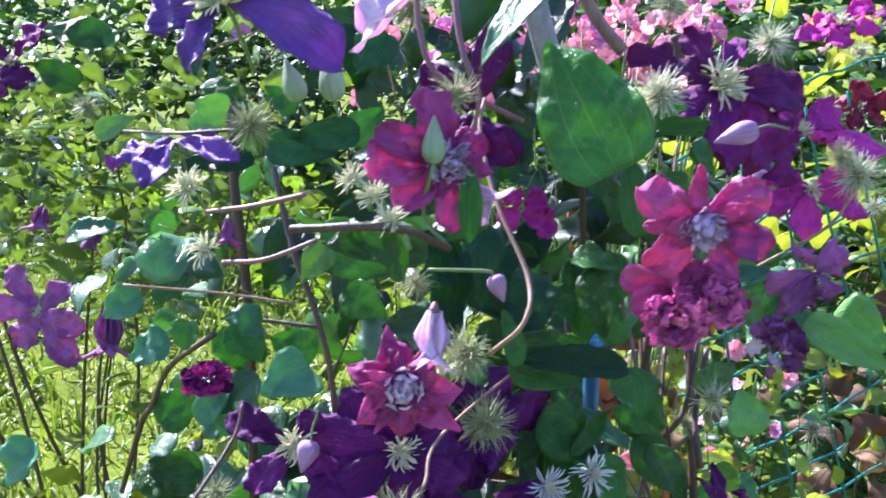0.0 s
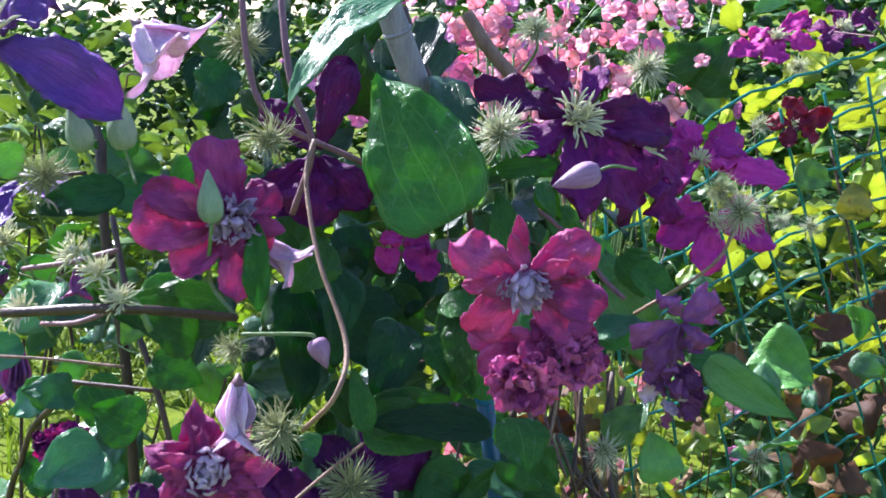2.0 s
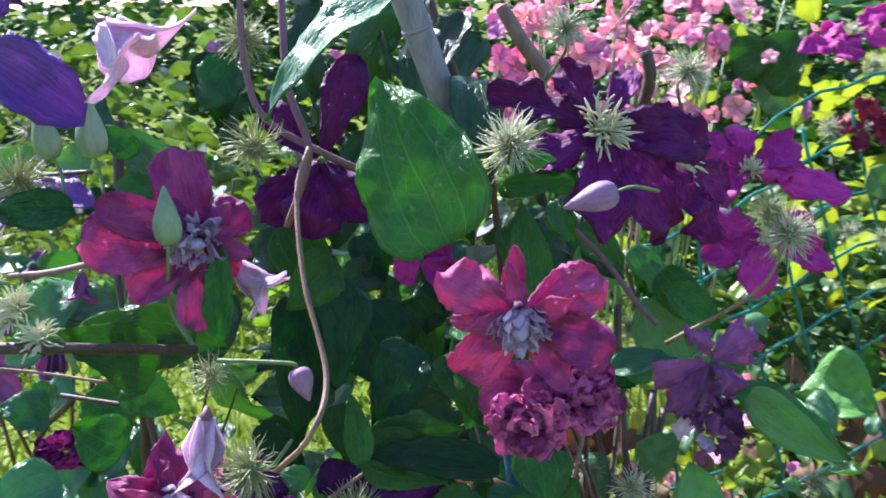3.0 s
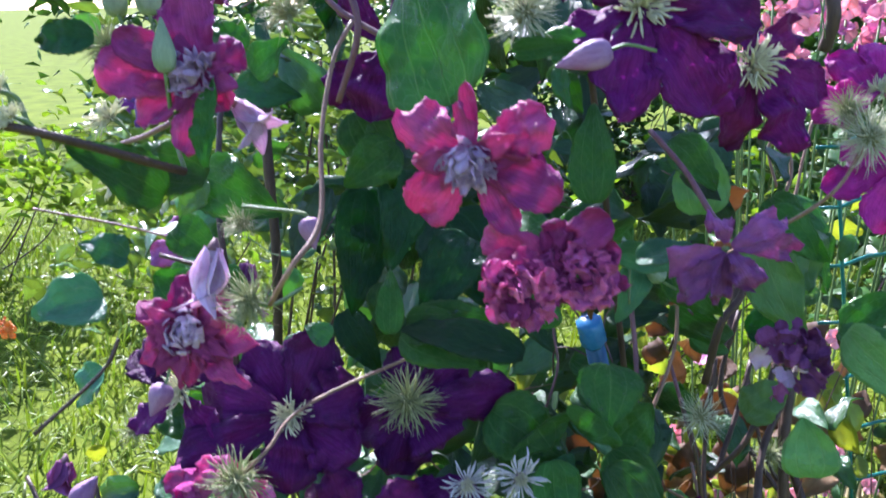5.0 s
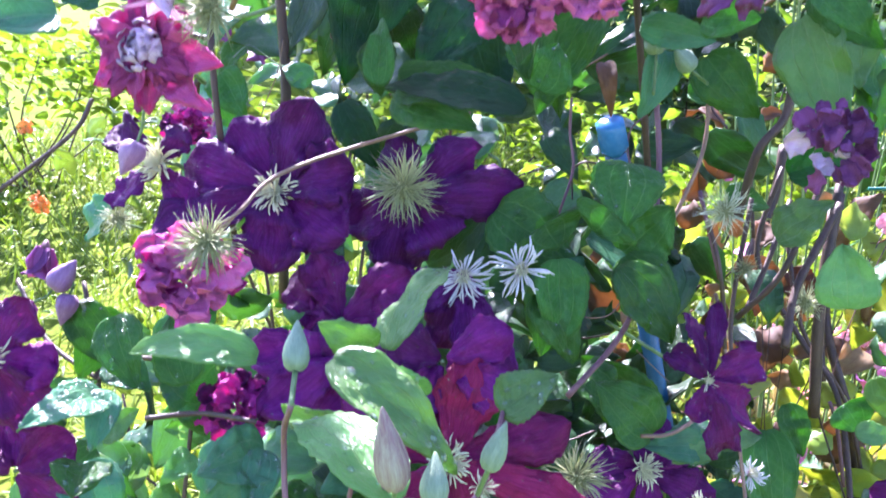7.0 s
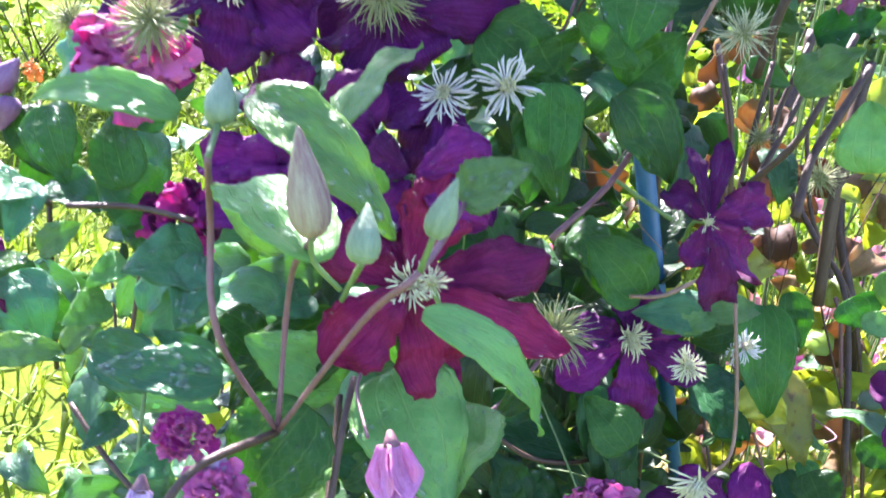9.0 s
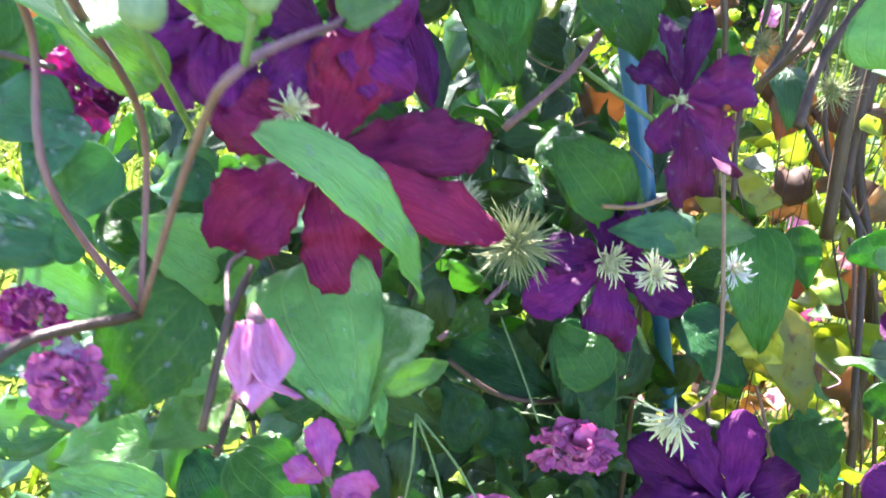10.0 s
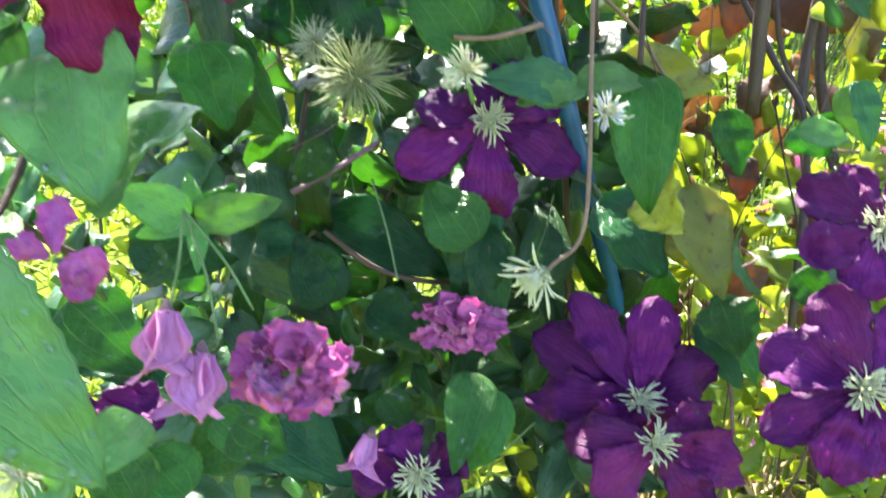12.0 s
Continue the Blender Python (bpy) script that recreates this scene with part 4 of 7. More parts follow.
# withered leaves between the vine and the fence
rnd = random.Random(41)
dry = [(((0.156, 1.03, 0.63)[0] + rnd.gauss(0, 0.11), (0.156, 1.03, 0.63)[1] + rnd.gauss(0, 0.06), (0.156, 1.03, 0.63)[2] + rnd.gauss(0, 0.15)), lean(rnd, (0, -0.8, 0.2), 0.6), rnd.uniform(0, 360), rnd.uniform(0.5, 1.2)) for _ in range(110)]
scatter("withered_leaves", "withered orange-brown leaves hanging behind the vine", "leaves", dead_leaf, templates(6, 0.045, 0.034, "ovate", 42, 2.4, 5, 6), dry)
dry = [(((0.554, 1.172, 0.61)[0] + rnd.gauss(0, 0.05), (0.554, 1.172, 0.61)[1] + rnd.gauss(0, 0.03), (0.554, 1.172, 0.61)[2] + rnd.gauss(0, 0.10)), lean(rnd, (0, -0.8, 0.2), 0.6), rnd.uniform(0, 360), rnd.uniform(0.6, 1.2)) for _ in range(26)]
scatter("withered_leaves", "crumpled brown leaves caught on the fence", "leaves", dead_leaf, templates(6, 0.06, 0.05, "ovate", 43, 2.2, 5, 6), dry)
gold = [(((0.238, 0.96, 0.486)[0] + rnd.gauss(0, 0.12), (0.238, 0.96, 0.486)[1] + rnd.gauss(0, 0.08), (0.238, 0.96, 0.486)[2] + rnd.gauss(0, 0.16)), lean(rnd, (0, -0.6, 0.5), 0.6), rnd.uniform(0, 360), rnd.uniform(0.6, 1.2)) for _ in range(520)]
scatter("sunlit_leaves", "sunlit yellow-green leaves of the climber", "leaves", sunlit_leaf, templates(6, 0.038, 0.027, "ovate", 44, 1.2, 4, 6), gold)


# ---- flowers, leaves and stems of the vine ----
single_flower((-0.092, 0.404, 1.207), (-0.053, -0.657, 0.752), [(-19, 0.0597, 0.0296, 0), (86, 0.0447, 0.0237, 0), (133, 0.0645, 0.0213, 0), (-168, 0.0363, 0.0237, 0), (-110, 0.0355, 0.0166, 0), (39, 0.0285, 0.0213, 0)], seed=1, stamen=0.019, tone="violet", label="rain-wet violet clematis flower with long cream stamens")
bell_flower((-0.032, 0.409, 1.211), (0.692, 0.03, -0.721), 0.031, 0.0250, seed=2, tone="mauve", spread=52, flare=0.15, turn=60, label="half-open mauve clematis flower with pink tips")
bud((-0.064, 0.418, 1.161), (-0.338, 0.227, 0.914), 0.0209, 0.0111, seed=3)
bud((-0.048, 0.42, 1.161), (-0.149, 0.252, 0.956), 0.0248, 0.0116, seed=4)
seed_head((-0.095, 0.443, 1.146), (-0.236, -0.811, 0.535), 0.015, seed=5)
seed_head((-0.023, 0.526, 1.2), (0.164, -0.764, 0.624), 0.0146, seed=6)
seed_head((0.007, 0.444, 1.161), (0.068, -0.89, 0.452), 0.0141, seed=7, count=50, curl=1.4)
double_flower((0.007, 0.382, 1.139), (0.316, -0.901, 0.298), [(177, 0.0368, 0.0242, 0), (103, 0.0312, 0.0232, 0), (-143, 0.0279, 0.0171, 0), (36, 0.0186, 0.0161, 0), (-95, 0.0292, 0.0141, 0), (154, 0.0334, 0.0141, 0), (-46, 0.0156, 0.0121, 0)], 0.0110, seed=8, layers=12, droop=0.4)
bud((0.002, 0.37, 1.141), (0.043, -0.009, 0.999), 0.0199, 0.0093, seed=9, stalk=[(-0.003, 0.377, 1.117), (0.008, 0.368, 1.106)])
leaf((0.017, 0.369, 1.107), (0.017, 0.378, 1.139), 0.0158, (0.365, -0.867, 0.34), seed=10, tone="mid", outline="lance", fold=0.5, curl=0.3)
bell_flower((0.014, 0.395, 1.127), (0.802, -0.104, -0.588), 0.0228, 0.0131, seed=11, tone="mauve", spread=28, flare=0.3)
single_flower((0.013, 0.524, 1.142), (0.168, -0.919, 0.356), [(-51, 0.036, 0.0259, 0), (70, 0.0543, 0.0244, 0), (-99, 0.0364, 0.0331, 0), (-135, 0.0414, 0.0259, 0), (135, 0.0386, 0.023, 0)], seed=12, stamen=0)
leaf((0.086, 0.435, 1.125), (0.054, 0.47, 1.186), 0.0561, (-0.031, -0.913, 0.406), seed=13, tone="mid", outline="heart", curl=0.25, fold=0.05, drops=10)
leaf((0.073, 0.461, 1.221), (0.019, 0.424, 1.176), 0.0283, (-0.153, -0.421, 0.894), seed=14, tone="blue", curl=1, drops=12)
single_flower((0.147, 0.5, 1.161), (0.265, -0.805, 0.531), [(156, 0.0496, 0.0224, 0), (112, 0.0351, 0.0211, 0), (54, 0.0415, 0.0158, 0), (-13, 0.05, 0.0343, 0), (-55, 0.0561, 0.0343, 0), (-102, 0.0537, 0.0316, 0), (-156, 0.0396, 0.0264, 0)], seed=15, stamen=0.016)
seed_head((0.109, 0.462, 1.159), (-0.134, -0.831, 0.54), 0.016, seed=16, tone="silver")
bud((0.151, 0.437, 1.146), (-0.948, -0.146, -0.284), 0.0216, 0.0118, seed=17, tone="mauve")
seed_head((0.193, 0.573, 1.179), (0.157, -0.598, 0.786), 0.0146, seed=18, tone="silver")
seed_head((0.131, 0.575, 1.201), (0.057, -0.611, 0.79), 0.0146, seed=19, tone="silver")
seed_head((0.241, 0.541, 1.103), (0.265, -0.963, 0.056), 0.0162, seed=20, tone="silver", stalk=[(0.226, 0.532, 1.076), (0.185, 0.541, 1.044)])
seed_head((0.231, 0.543, 1.114), (-0.133, -0.883, 0.45), 0.0112, seed=21)
double_flower((0.1168, 0.386, 1.113), (0.118, -0.979, 0.165), [(151, 0.0294, 0.0186, 0), (96, 0.0238, 0.0063, 0), (27, 0.0291, 0.0195, 0), (-136, 0.0301, 0.0186, 0), (-23, 0.0315, 0.0176, 0), (-175, 0.0231, 0.0078, 0), (-58, 0.0279, 0.0117, 0)], 0.0118, seed=22, droop=0.9)
ruffled_flower((0.1398, 0.4455, 1.0575), (0.168, -0.919, 0.356), 0.0185, seed=23, flat=0.95, tone="pinkish", second="magenta")
ruffled_flower((0.1183, 0.4333, 1.0509), (0.05, -0.95, 0.1), 0.0180, seed=341, flat=0.85, tone="pinkish", second="magenta")
double_flower((0.1255, 0.4476, 1.0602), (0.067, -0.996, 0.066), [(166, 0.0330, 0.0190, 0), (-165, 0.0280, 0.0170, 0), (40, 0.0290, 0.0190, 0), (12, 0.0270, 0.0170, 0), (75, 0.0170, 0.0140, 0)], 0.0100, seed=24, inner="magenta", layers=8, droop=1.0, label="crumpled double magenta clematis flower with ragged petals")
single_flower((0.193, 0.463, 1.068), (0.168, -0.878, 0.448), [(8, 0.0328, 0.0148, 0), (-164, 0.0292, 0.014, 0), (-128, 0.0271, 0.014, 0), (34, 0.0275, 0.014, 0), (-54, 0.0179, 0.0153, 0), (106, 0.0152, 0.0115, 0), (-96, 0.0225, 0.0127, 0)], seed=25, tone="faded", stamen=0, curl=1.4, ripple=0.12, label="withering plum-pink clematis flower with curled petals")
ruffled_flower((0.218, 0.58, 0.98), (0.168, -0.919, 0.356), 0.0211, seed=26, tone="faded", second="mauve", count=26, flat=1.2)
single_flower((0.045, 0.627, 1.061), (0.168, -0.878, 0.448), [(-148, 0.0179, 0.0254, 0), (-41, 0.0286, 0.0326, 0), (121, 0.0144, 0.0254, 0), (22, 0.0193, 0.0254, 0)], seed=27, tone="fuchsia", stamen=0)
bud((0.027, 0.419, 1.077), (0.361, -0.223, -0.905), 0.014, 0.0093, seed=28, tone="mauve", stalk=[(0.023, 0.419, 1.079), (-0.005, 0.417, 1.08)])
stem([(0.021, 0.475, 1.156), (0.019, 0.46, 1.14), (0.028, 0.432, 1.11), (0.043, 0.404, 1.081), (0.041, 0.384, 1.066), (0.025, 0.391, 1.047)], 0.0011, "tan")
stem([(0.001, 0.514, 1.227), (0.008, 0.492, 1.182), (0.018, 0.485, 1.152), (0.006, 0.484, 1.118)], 0.0017, "purple")
stem([(-0.018, 0.512, 1.225), (-0.015, 0.503, 1.189), (-0.003, 0.497, 1.164), (0.042, 0.494, 1.141)], 0.0016, "purple")
seed_head((0.015, 0.391, 1.047), (-0.44, -0.887, 0.142), 0.0146, seed=29, curl=1.2)
seed_head((-0.012, 0.425, 1.07), (-0.132, -0.924, 0.358), 0.0108, seed=30, curl=1.4, count=45)
leaf((-0.011, 0.377, 1.093), (-0.031, 0.35, 1.116), 0.0252, (0.305, -0.719, 0.625), seed=31, tone="mid", curl=0.5, fold=0.2)
spent_head((-0.022, 0.312, 1.146), (-0.14, -0.691, 0.709), 0.0063, seed=32, tone="cream", core="green", spread=1.2)
spent_head((-0.015, 0.311, 1.14), (-0.14, -0.691, 0.709), 0.0063, seed=33, tone="cream", core="green", spread=1.2)
spent_head((-0.008, 0.309, 1.132), (-0.14, -0.691, 0.709), 0.0063, seed=34, tone="cream", core="green", spread=1.2)
stem([(-0.044, 0.306, 1.129), (-0.008, 0.309, 1.129), (0.008, 0.368, 1.105)], 0.0016, "brown")
bell_flower((0, 0.39, 1.069), (-0.046, -0.362, -0.931), 0.0295, 0.0153, seed=35, tone="mauve", spread=10)
double_flower((-0.016, 0.389, 1.03), (0.273, -0.911, 0.308), [(98, 0.0291, 0.0188, 0), (152, 0.0262, 0.0188, 0), (-147, 0.0243, 0.02, 0), (-93, 0.0227, 0.0188, 0), (-40, 0.0334, 0.0188, 0), (-8, 0.0282, 0.0188, 0), (40, 0.0254, 0.0153, 0)], 0.0120, seed=36, heart="ball", layers=26, outline="point")
single_flower((-0.027, 0.473, 0.951), (0.32, -0.816, 0.481), [(125, 0.0489, 0.0332, 0), (70, 0.0494, 0.0393, 0), (19, 0.0387, 0.0362, 0), (-31, 0.0421, 0.0362, 0), (-89, 0.0395, 0.0393, 0), (-155, 0.0634, 0.0362, 0), (163, 0.057, 0.0332, 0)], seed=37, tone="indigo", label="rain-wet deep indigo-purple clematis flower in the shade", stamen=0.014)
single_flower((-0.085, 0.454, 0.963), (0.026, -0.891, 0.453), [(158, 0.0452, 0.0227, 0), (-135, 0.0353, 0.0227, 0), (-43, 0.0316, 0.0199, 0), (56, 0.0207, 0.0199, 0)], seed=38, tone="indigo", label="rain-wet deep indigo-purple clematis flower in the shade", stamen=0.013)
bud((-0.069, 0.427, 0.981), (-0.245, -0.484, -0.84), 0.0175, 0.0118, seed=39, tone="mauve")
seed_head((0.022, 0.515, 0.949), (0.472, -0.792, 0.387), 0.0213, seed=40, cover=2.6)
single_flower((0.017, 0.532, 0.938), (0.501, -0.76, 0.413), [(38, 0.0465, 0.0342, 0), (1, 0.0658, 0.0342, 0), (-60, 0.0314, 0.0404, 0), (-106, 0.0398, 0.0373, 0), (-163, 0.0362, 0.0373, 0), (104, 0.0327, 0.028, 0)], seed=41, tone="indigo", label="rain-wet deep indigo-purple clematis flower in the shade", stamen=0)
spent_head((0.061, 0.507, 0.91), (0.383, -0.838, 0.39), 0.0135, seed=42)
spent_head((0.09, 0.512, 0.917), (0.472, -0.792, 0.387), 0.0138, seed=43)
single_flower((0.057, 0.517, 0.908), (0.442, -0.638, 0.631), [(-115, 0.0417, 0.0253, 0), (-89, 0.0522, 0.0253, 0), (-71, 0.0627, 0.0179, 0), (-157, 0.0336, 0.0268, 0)], seed=44, tone="indigo", label="rain-wet deep indigo-purple clematis flower in the shade", stamen=0)
seed_head((-0.021, 0.416, 0.943), (0.214, -0.957, 0.196), 0.0173, seed=45, stalk=[(-0.009, 0.426, 0.957), (-0.002, 0.457, 0.97), (0.051, 0.533, 0.987)])
ruffled_flower((-0.042, 0.423, 0.922), (0.29, -0.874, 0.39), 0.0283, seed=46, flat=0.85, tone="pinkish", second="fuchsia")
single_flower((0.018, 0.46, 0.895), (0.369, -0.716, 0.592), [(139, 0.0403, 0.0308, 0), (110, 0.0355, 0.0308, 0), (33, 0.0385, 0.0337, 0), (-1, 0.0308, 0.0308, 0), (-171, 0.0169, 0.028, 0)], seed=47, stamen=0, tone="plum")
leaf((0.118, 0.587, 0.957), (0.125, 0.561, 0.928), 0.0386, (0.449, -0.676, 0.585), seed=48, tone="mid", drops=8, curl=0.5)
leaf((0.124, 0.572, 0.91), (0.155, 0.572, 0.87), 0.0329, (0.435, -0.646, 0.627), seed=49, tone="mid", drops=8, curl=0.5)
stem([(0.081, 0.364, 0.821), (0.073, 0.346, 0.867), (0.068, 0.351, 0.903), (0.09, 0.329, 0.934)], 0.0011, "purple")
stem([(0.081, 0.364, 0.821), (0.083, 0.37, 0.877), (0.14, 0.309, 0.932)], 0.001, "purple")
stem([(0.081, 0.364, 0.821), (0.129, 0.345, 0.89), (0.149, 0.341, 0.913), (0.135, 0.391, 0.912)], 0.001, "purple")
stem([(0.077, 0.308, 0.816), (0.078, 0.327, 0.828), (0.081, 0.364, 0.821)], 0.0015, "brown")
bud((0.14, 0.309, 0.932), (-0.13, -0.033, 0.991), 0.0252, 0.0093, seed=50, tone="striped", label="plump cream and wine striped clematis bud")
bud((0.146, 0.319, 0.923), (-0.211, 0.481, 0.851), 0.0144, 0.0087, seed=51, label="plump pale green clematis bud", stalk=[(0.104, 0.37, 0.878)])
bud((0.153, 0.34, 0.924), (0.23, 0.234, 0.945), 0.0163, 0.0077, seed=52, stalk=[(0.149, 0.341, 0.913)])
bud((0.083, 0.341, 0.939), (-0.356, 0.618, 0.701), 0.0177, 0.0095, seed=53, stalk=[(0.09, 0.329, 0.934)])
leaf((0.063, 0.346, 0.937), (0.024, 0.326, 0.939), 0.0153, (0.001, -0.217, 0.976), seed=54, tone="pale", curl=1.4)
leaf((0.088, 0.391, 0.926), (0.095, 0.429, 0.949), 0.0249, (0.015, -0.662, 0.75), seed=55, tone="pale", curl=0.8, drops=8)
leaf((0.106, 0.33, 0.954), (0.146, 0.334, 0.924), 0.0198, (0.365, -0.258, 0.894), seed=56, tone="pale", curl=1, drops=14)
leaf((0.133, 0.319, 0.92), (0.077, 0.344, 0.918), 0.0245, (0.202, -0.377, 0.904), seed=57, tone="pale", curl=0.9, drops=16)
leaf((0.134, 0.391, 0.912), (0.15, 0.405, 0.924), 0.0198, (0.246, -0.51, 0.825), seed=58, tone="pale", curl=0.6, fold=0.3, drops=6)
leaf((0.149, 0.344, 0.899), (0.179, 0.365, 0.86), 0.0191, (0.456, -0.182, 0.871), seed=59, tone="pale", curl=1.2, fold=0.2, drops=10)
single_flower((0.09, 0.436, 0.852), (0.435, -0.701, 0.565), [(151, 0.0396, 0.0315, 0), (73, 0.0441, 0.0336, 0), (14, 0.0606, 0.0304, 0), (-22, 0.0641, 0.0262, 0), (-72, 0.0515, 0.0325, 0), (-134, 0.0463, 0.0315, 0), (121, 0.0334, 0.0252, 0)], seed=60, tone="wine", label="wine-red clematis flower with broad wet petals", stamen=0.012)
single_flower((0.181, 0.53, 0.87), (0.492, -0.695, 0.524), [(130, 0.0242, 0.0159, 0), (98, 0.0368, 0.0102, 0), (70, 0.0421, 0.0125, 0), (21, 0.0332, 0.0227, 0), (-37, 0.0362, 0.025, 0), (-79, 0.0399, 0.0204, 0), (-112, 0.0181, 0.0159, 0)], seed=61, tone="plum", stamen=0.006, count=14, label="nodding plum clematis flower with a small pale centre", curl=0.9)
single_flower((0.131, 0.628, 0.748), (0.462, -0.68, 0.569), [(-149, 0.0486, 0.0339, 0), (171, 0.0368, 0.0282, 0), (-87, 0.0511, 0.0339, 0), (-27, 0.0509, 0.0311, 0), (20, 0.041, 0.0254, 0), (97, 0.0368, 0.0254, 0), (55, 0.0461, 0.0226, 0)], seed=62, stamen=0.013)
spent_head((0.186, 0.522, 0.804), (0.421, -0.593, 0.686), 0.0086, seed=63, tone="cream", core="green")
spent_head((0.196, 0.625, 0.766), (0.623, -0.393, 0.676), 0.0097, seed=64)
spent_head((0.181, 0.716, 0.709), (0.623, -0.393, 0.676), 0.0096, seed=65)
seed_head((0.112, 0.55, 0.782), (0.356, -0.769, 0.53), 0.0212, seed=66, curl=0.5)
seed_head((0.072, 0.568, 0.787), (0.279, -0.668, 0.69), 0.0134, seed=67, tone="silver")
spent_head((0.194, 0.577, 0.702), (-0.177, -0.941, -0.289), 0.0176, seed=68, tone="cream", count=24, spread=1, core="green", stalk=[(0.198, 0.581, 0.707), (0.205, 0.594, 0.724), (0.188, 0.62, 0.787), (0.157, 0.668, 0.86)])
single_flower((0.219, 0.66, 0.598), (0.465, -0.6, 0.651), [(143, 0.0717, 0.0342, 0), (122, 0.0679, 0.0311, 0), (77, 0.0576, 0.0342, 0), (27, 0.0456, 0.0373, 0), (-18, 0.0284, 0.0342, 0), (-133, 0.0259, 0.0342, 0), (175, 0.065, 0.0342, 0)], seed=69, stamen=0.014)
single_flower((0.24, 0.633, 0.596), (0.482, -0.541, 0.689), [(170, 0.0477, 0.0321, 0), (-146, 0.0394, 0.0321, 0), (-56, 0.0403, 0.0321, 0), (-15, 0.047, 0.0321, 0), (22, 0.0385, 0.0292, 0)], seed=70, tone="plum", stamen=0.013)
single_flower((0.325, 0.649, 0.657), (0.36, -0.71, 0.605), [(162, 0.0452, 0.0331, 0), (111, 0.0469, 0.0331, 0), (-150, 0.0477, 0.0306, 0), (-105, 0.0426, 0.0306, 0), (59, 0.0416, 0.0306, 0), (-8, 0.0317, 0.0306, 0), (-68, 0.0409, 0.028, 0)], seed=71, stamen=0.014)
single_flower((0.307, 0.72, 0.707), (0.36, -0.71, 0.605), [(153, 0.0444, 0.0308, 0), (-154, 0.0454, 0.0308, 0), (118, 0.0367, 0.0252, 0), (-105, 0.0394, 0.0308, 0), (56, 0.0371, 0.028, 0), (-20, 0.0334, 0.028, 0)], seed=72, stamen=0.014)
bell_flower((0.139, 0.421, 0.735), (0.369, -0.483, -0.794), 0.0245, 0.0200, seed=73, tone="pink", spread=20, flare=0.2)
bell_flower((0.152, 0.423, 0.723), (0.288, -0.537, -0.793), 0.0235, 0.0190, seed=74, tone="pink", spread=20, flare=0.2, turn=55)
ruffled_flower((0.158, 0.458, 0.701), (0.46, -0.511, 0.726), 0.0223, seed=75, tone="pinkish", second="pink", flat=0.8)
ruffled_flower((0.137, 0.6, 0.644), (0.46, -0.511, 0.726), 0.0261, seed=76, tone="pinkish", second="pink", flat=0.55)
single_flower((0.129, 0.392, 0.762), (0.523, -0.594, 0.611), [(96, 0.0189, 0.0134, 0), (-16, 0.0145, 0.0143, 0), (153, 0.0139, 0.0101, 0), (-48, 0.014, 0.0118, 0)], seed=77, tone="pinkish", stamen=0, drops=0, label="faded rose clematis flower with curled petals")
bell_flower((0.13, 0.361, 0.839), (0.416, -0.367, -0.832), 0.0235, 0.0175, seed=78, tone="pink", spread=17, flare=0.2)
ruffled_flower((0.053, 0.348, 0.818), (0.375, -0.703, 0.604), 0.0115, seed=79, flat=0.9, tone="pinkish", second="fuchsia")
ruffled_flower((0.067, 0.346, 0.8), (0.375, -0.703, 0.604), 0.013, seed=80, flat=0.9, tone="pinkish", second="mauve")
bell_flower((0.078, 0.306, 0.835), (0.221, -0.472, -0.854), 0.0229, 0.0138, seed=81, tone="mauve")
single_flower((-0.103, 0.359, 0.891), (0.489, -0.697, 0.525), [(-13, 0.0279, 0.0306, 0), (57, 0.03, 0.028, 0), (123, 0.0382, 0.0255, 0), (-161, 0.0275, 0.028, 0), (-57, 0.0374, 0.0306, 0)], seed=82, stamen=0.012)
single_flower((-0.102, 0.359, 0.832), (0.489, -0.697, 0.525), [(-40, 0.0308, 0.0294, 0), (29, 0.0292, 0.0294, 0), (153, 0.0263, 0.0268, 0), (87, 0.0318, 0.0241, 0)], seed=83, stamen=0)
single_flower((0.037, 0.446, 0.89), (0.39, -0.724, 0.57), [(-177, 0.0522, 0.0314, 0), (-146, 0.0505, 0.0287, 0), (-119, 0.0383, 0.0287, 0), (-78, 0.0343, 0.0287, 0), (163, 0.0264, 0.0235, 0), (25, 0.0187, 0.0235, 0)], seed=84, stamen=0.012)
ruffled_flower((-0.022, 0.424, 0.855), (0.403, -0.748, 0.527), 0.0181, seed=85, tone="fuchsia", second="plum", flat=1)
single_flower((0.077, 0.455, 0.889), (0.375, -0.697, 0.612), [(156, 0.0254, 0.028, 0), (25, 0.0312, 0.0255, 0), (-30, 0.0351, 0.0255, 0), (-126, 0.0253, 0.0255, 0)], seed=86, stamen=0, tone="purple")
seed_head((0.202, 0.763, 0.827), (0.375, -0.697, 0.612), 0.0166, seed=87, count=44)
seed_head((0.161, 0.75, 0.849), (0.375, -0.697, 0.612), 0.0119, seed=88, count=36)
seed_head((0.19, 0.809, 0.951), (0.375, -0.697, 0.612), 0.0158, seed=89, count=44)
seed_head((-0.14, 0.472, 0.92), (0.375, -0.697, 0.612), 0.0134, seed=90, count=44)
bell_flower((-0.174, 0.448, 0.905), (0.034, -0.47, -0.882), 0.0223, 0.0191, seed=91, tone="faded")
leaf((0.078, 0.342, 0.854), (0.049, 0.317, 0.861), 0.0195, (0.102, -0.469, 0.877), seed=92, tone="blue", drops=24)
leaf((0.084, 0.433, 0.811), (0.127, 0.41, 0.773), 0.0505, (0.288, -0.483, 0.827), seed=93, tone="pale", drops=24, curl=0.6)
leaf((0.177, 0.757, 0.674), (0.228, 0.766, 0.63), 0.0419, (0.23, -0.702, 0.674), seed=94, tone="yellow")
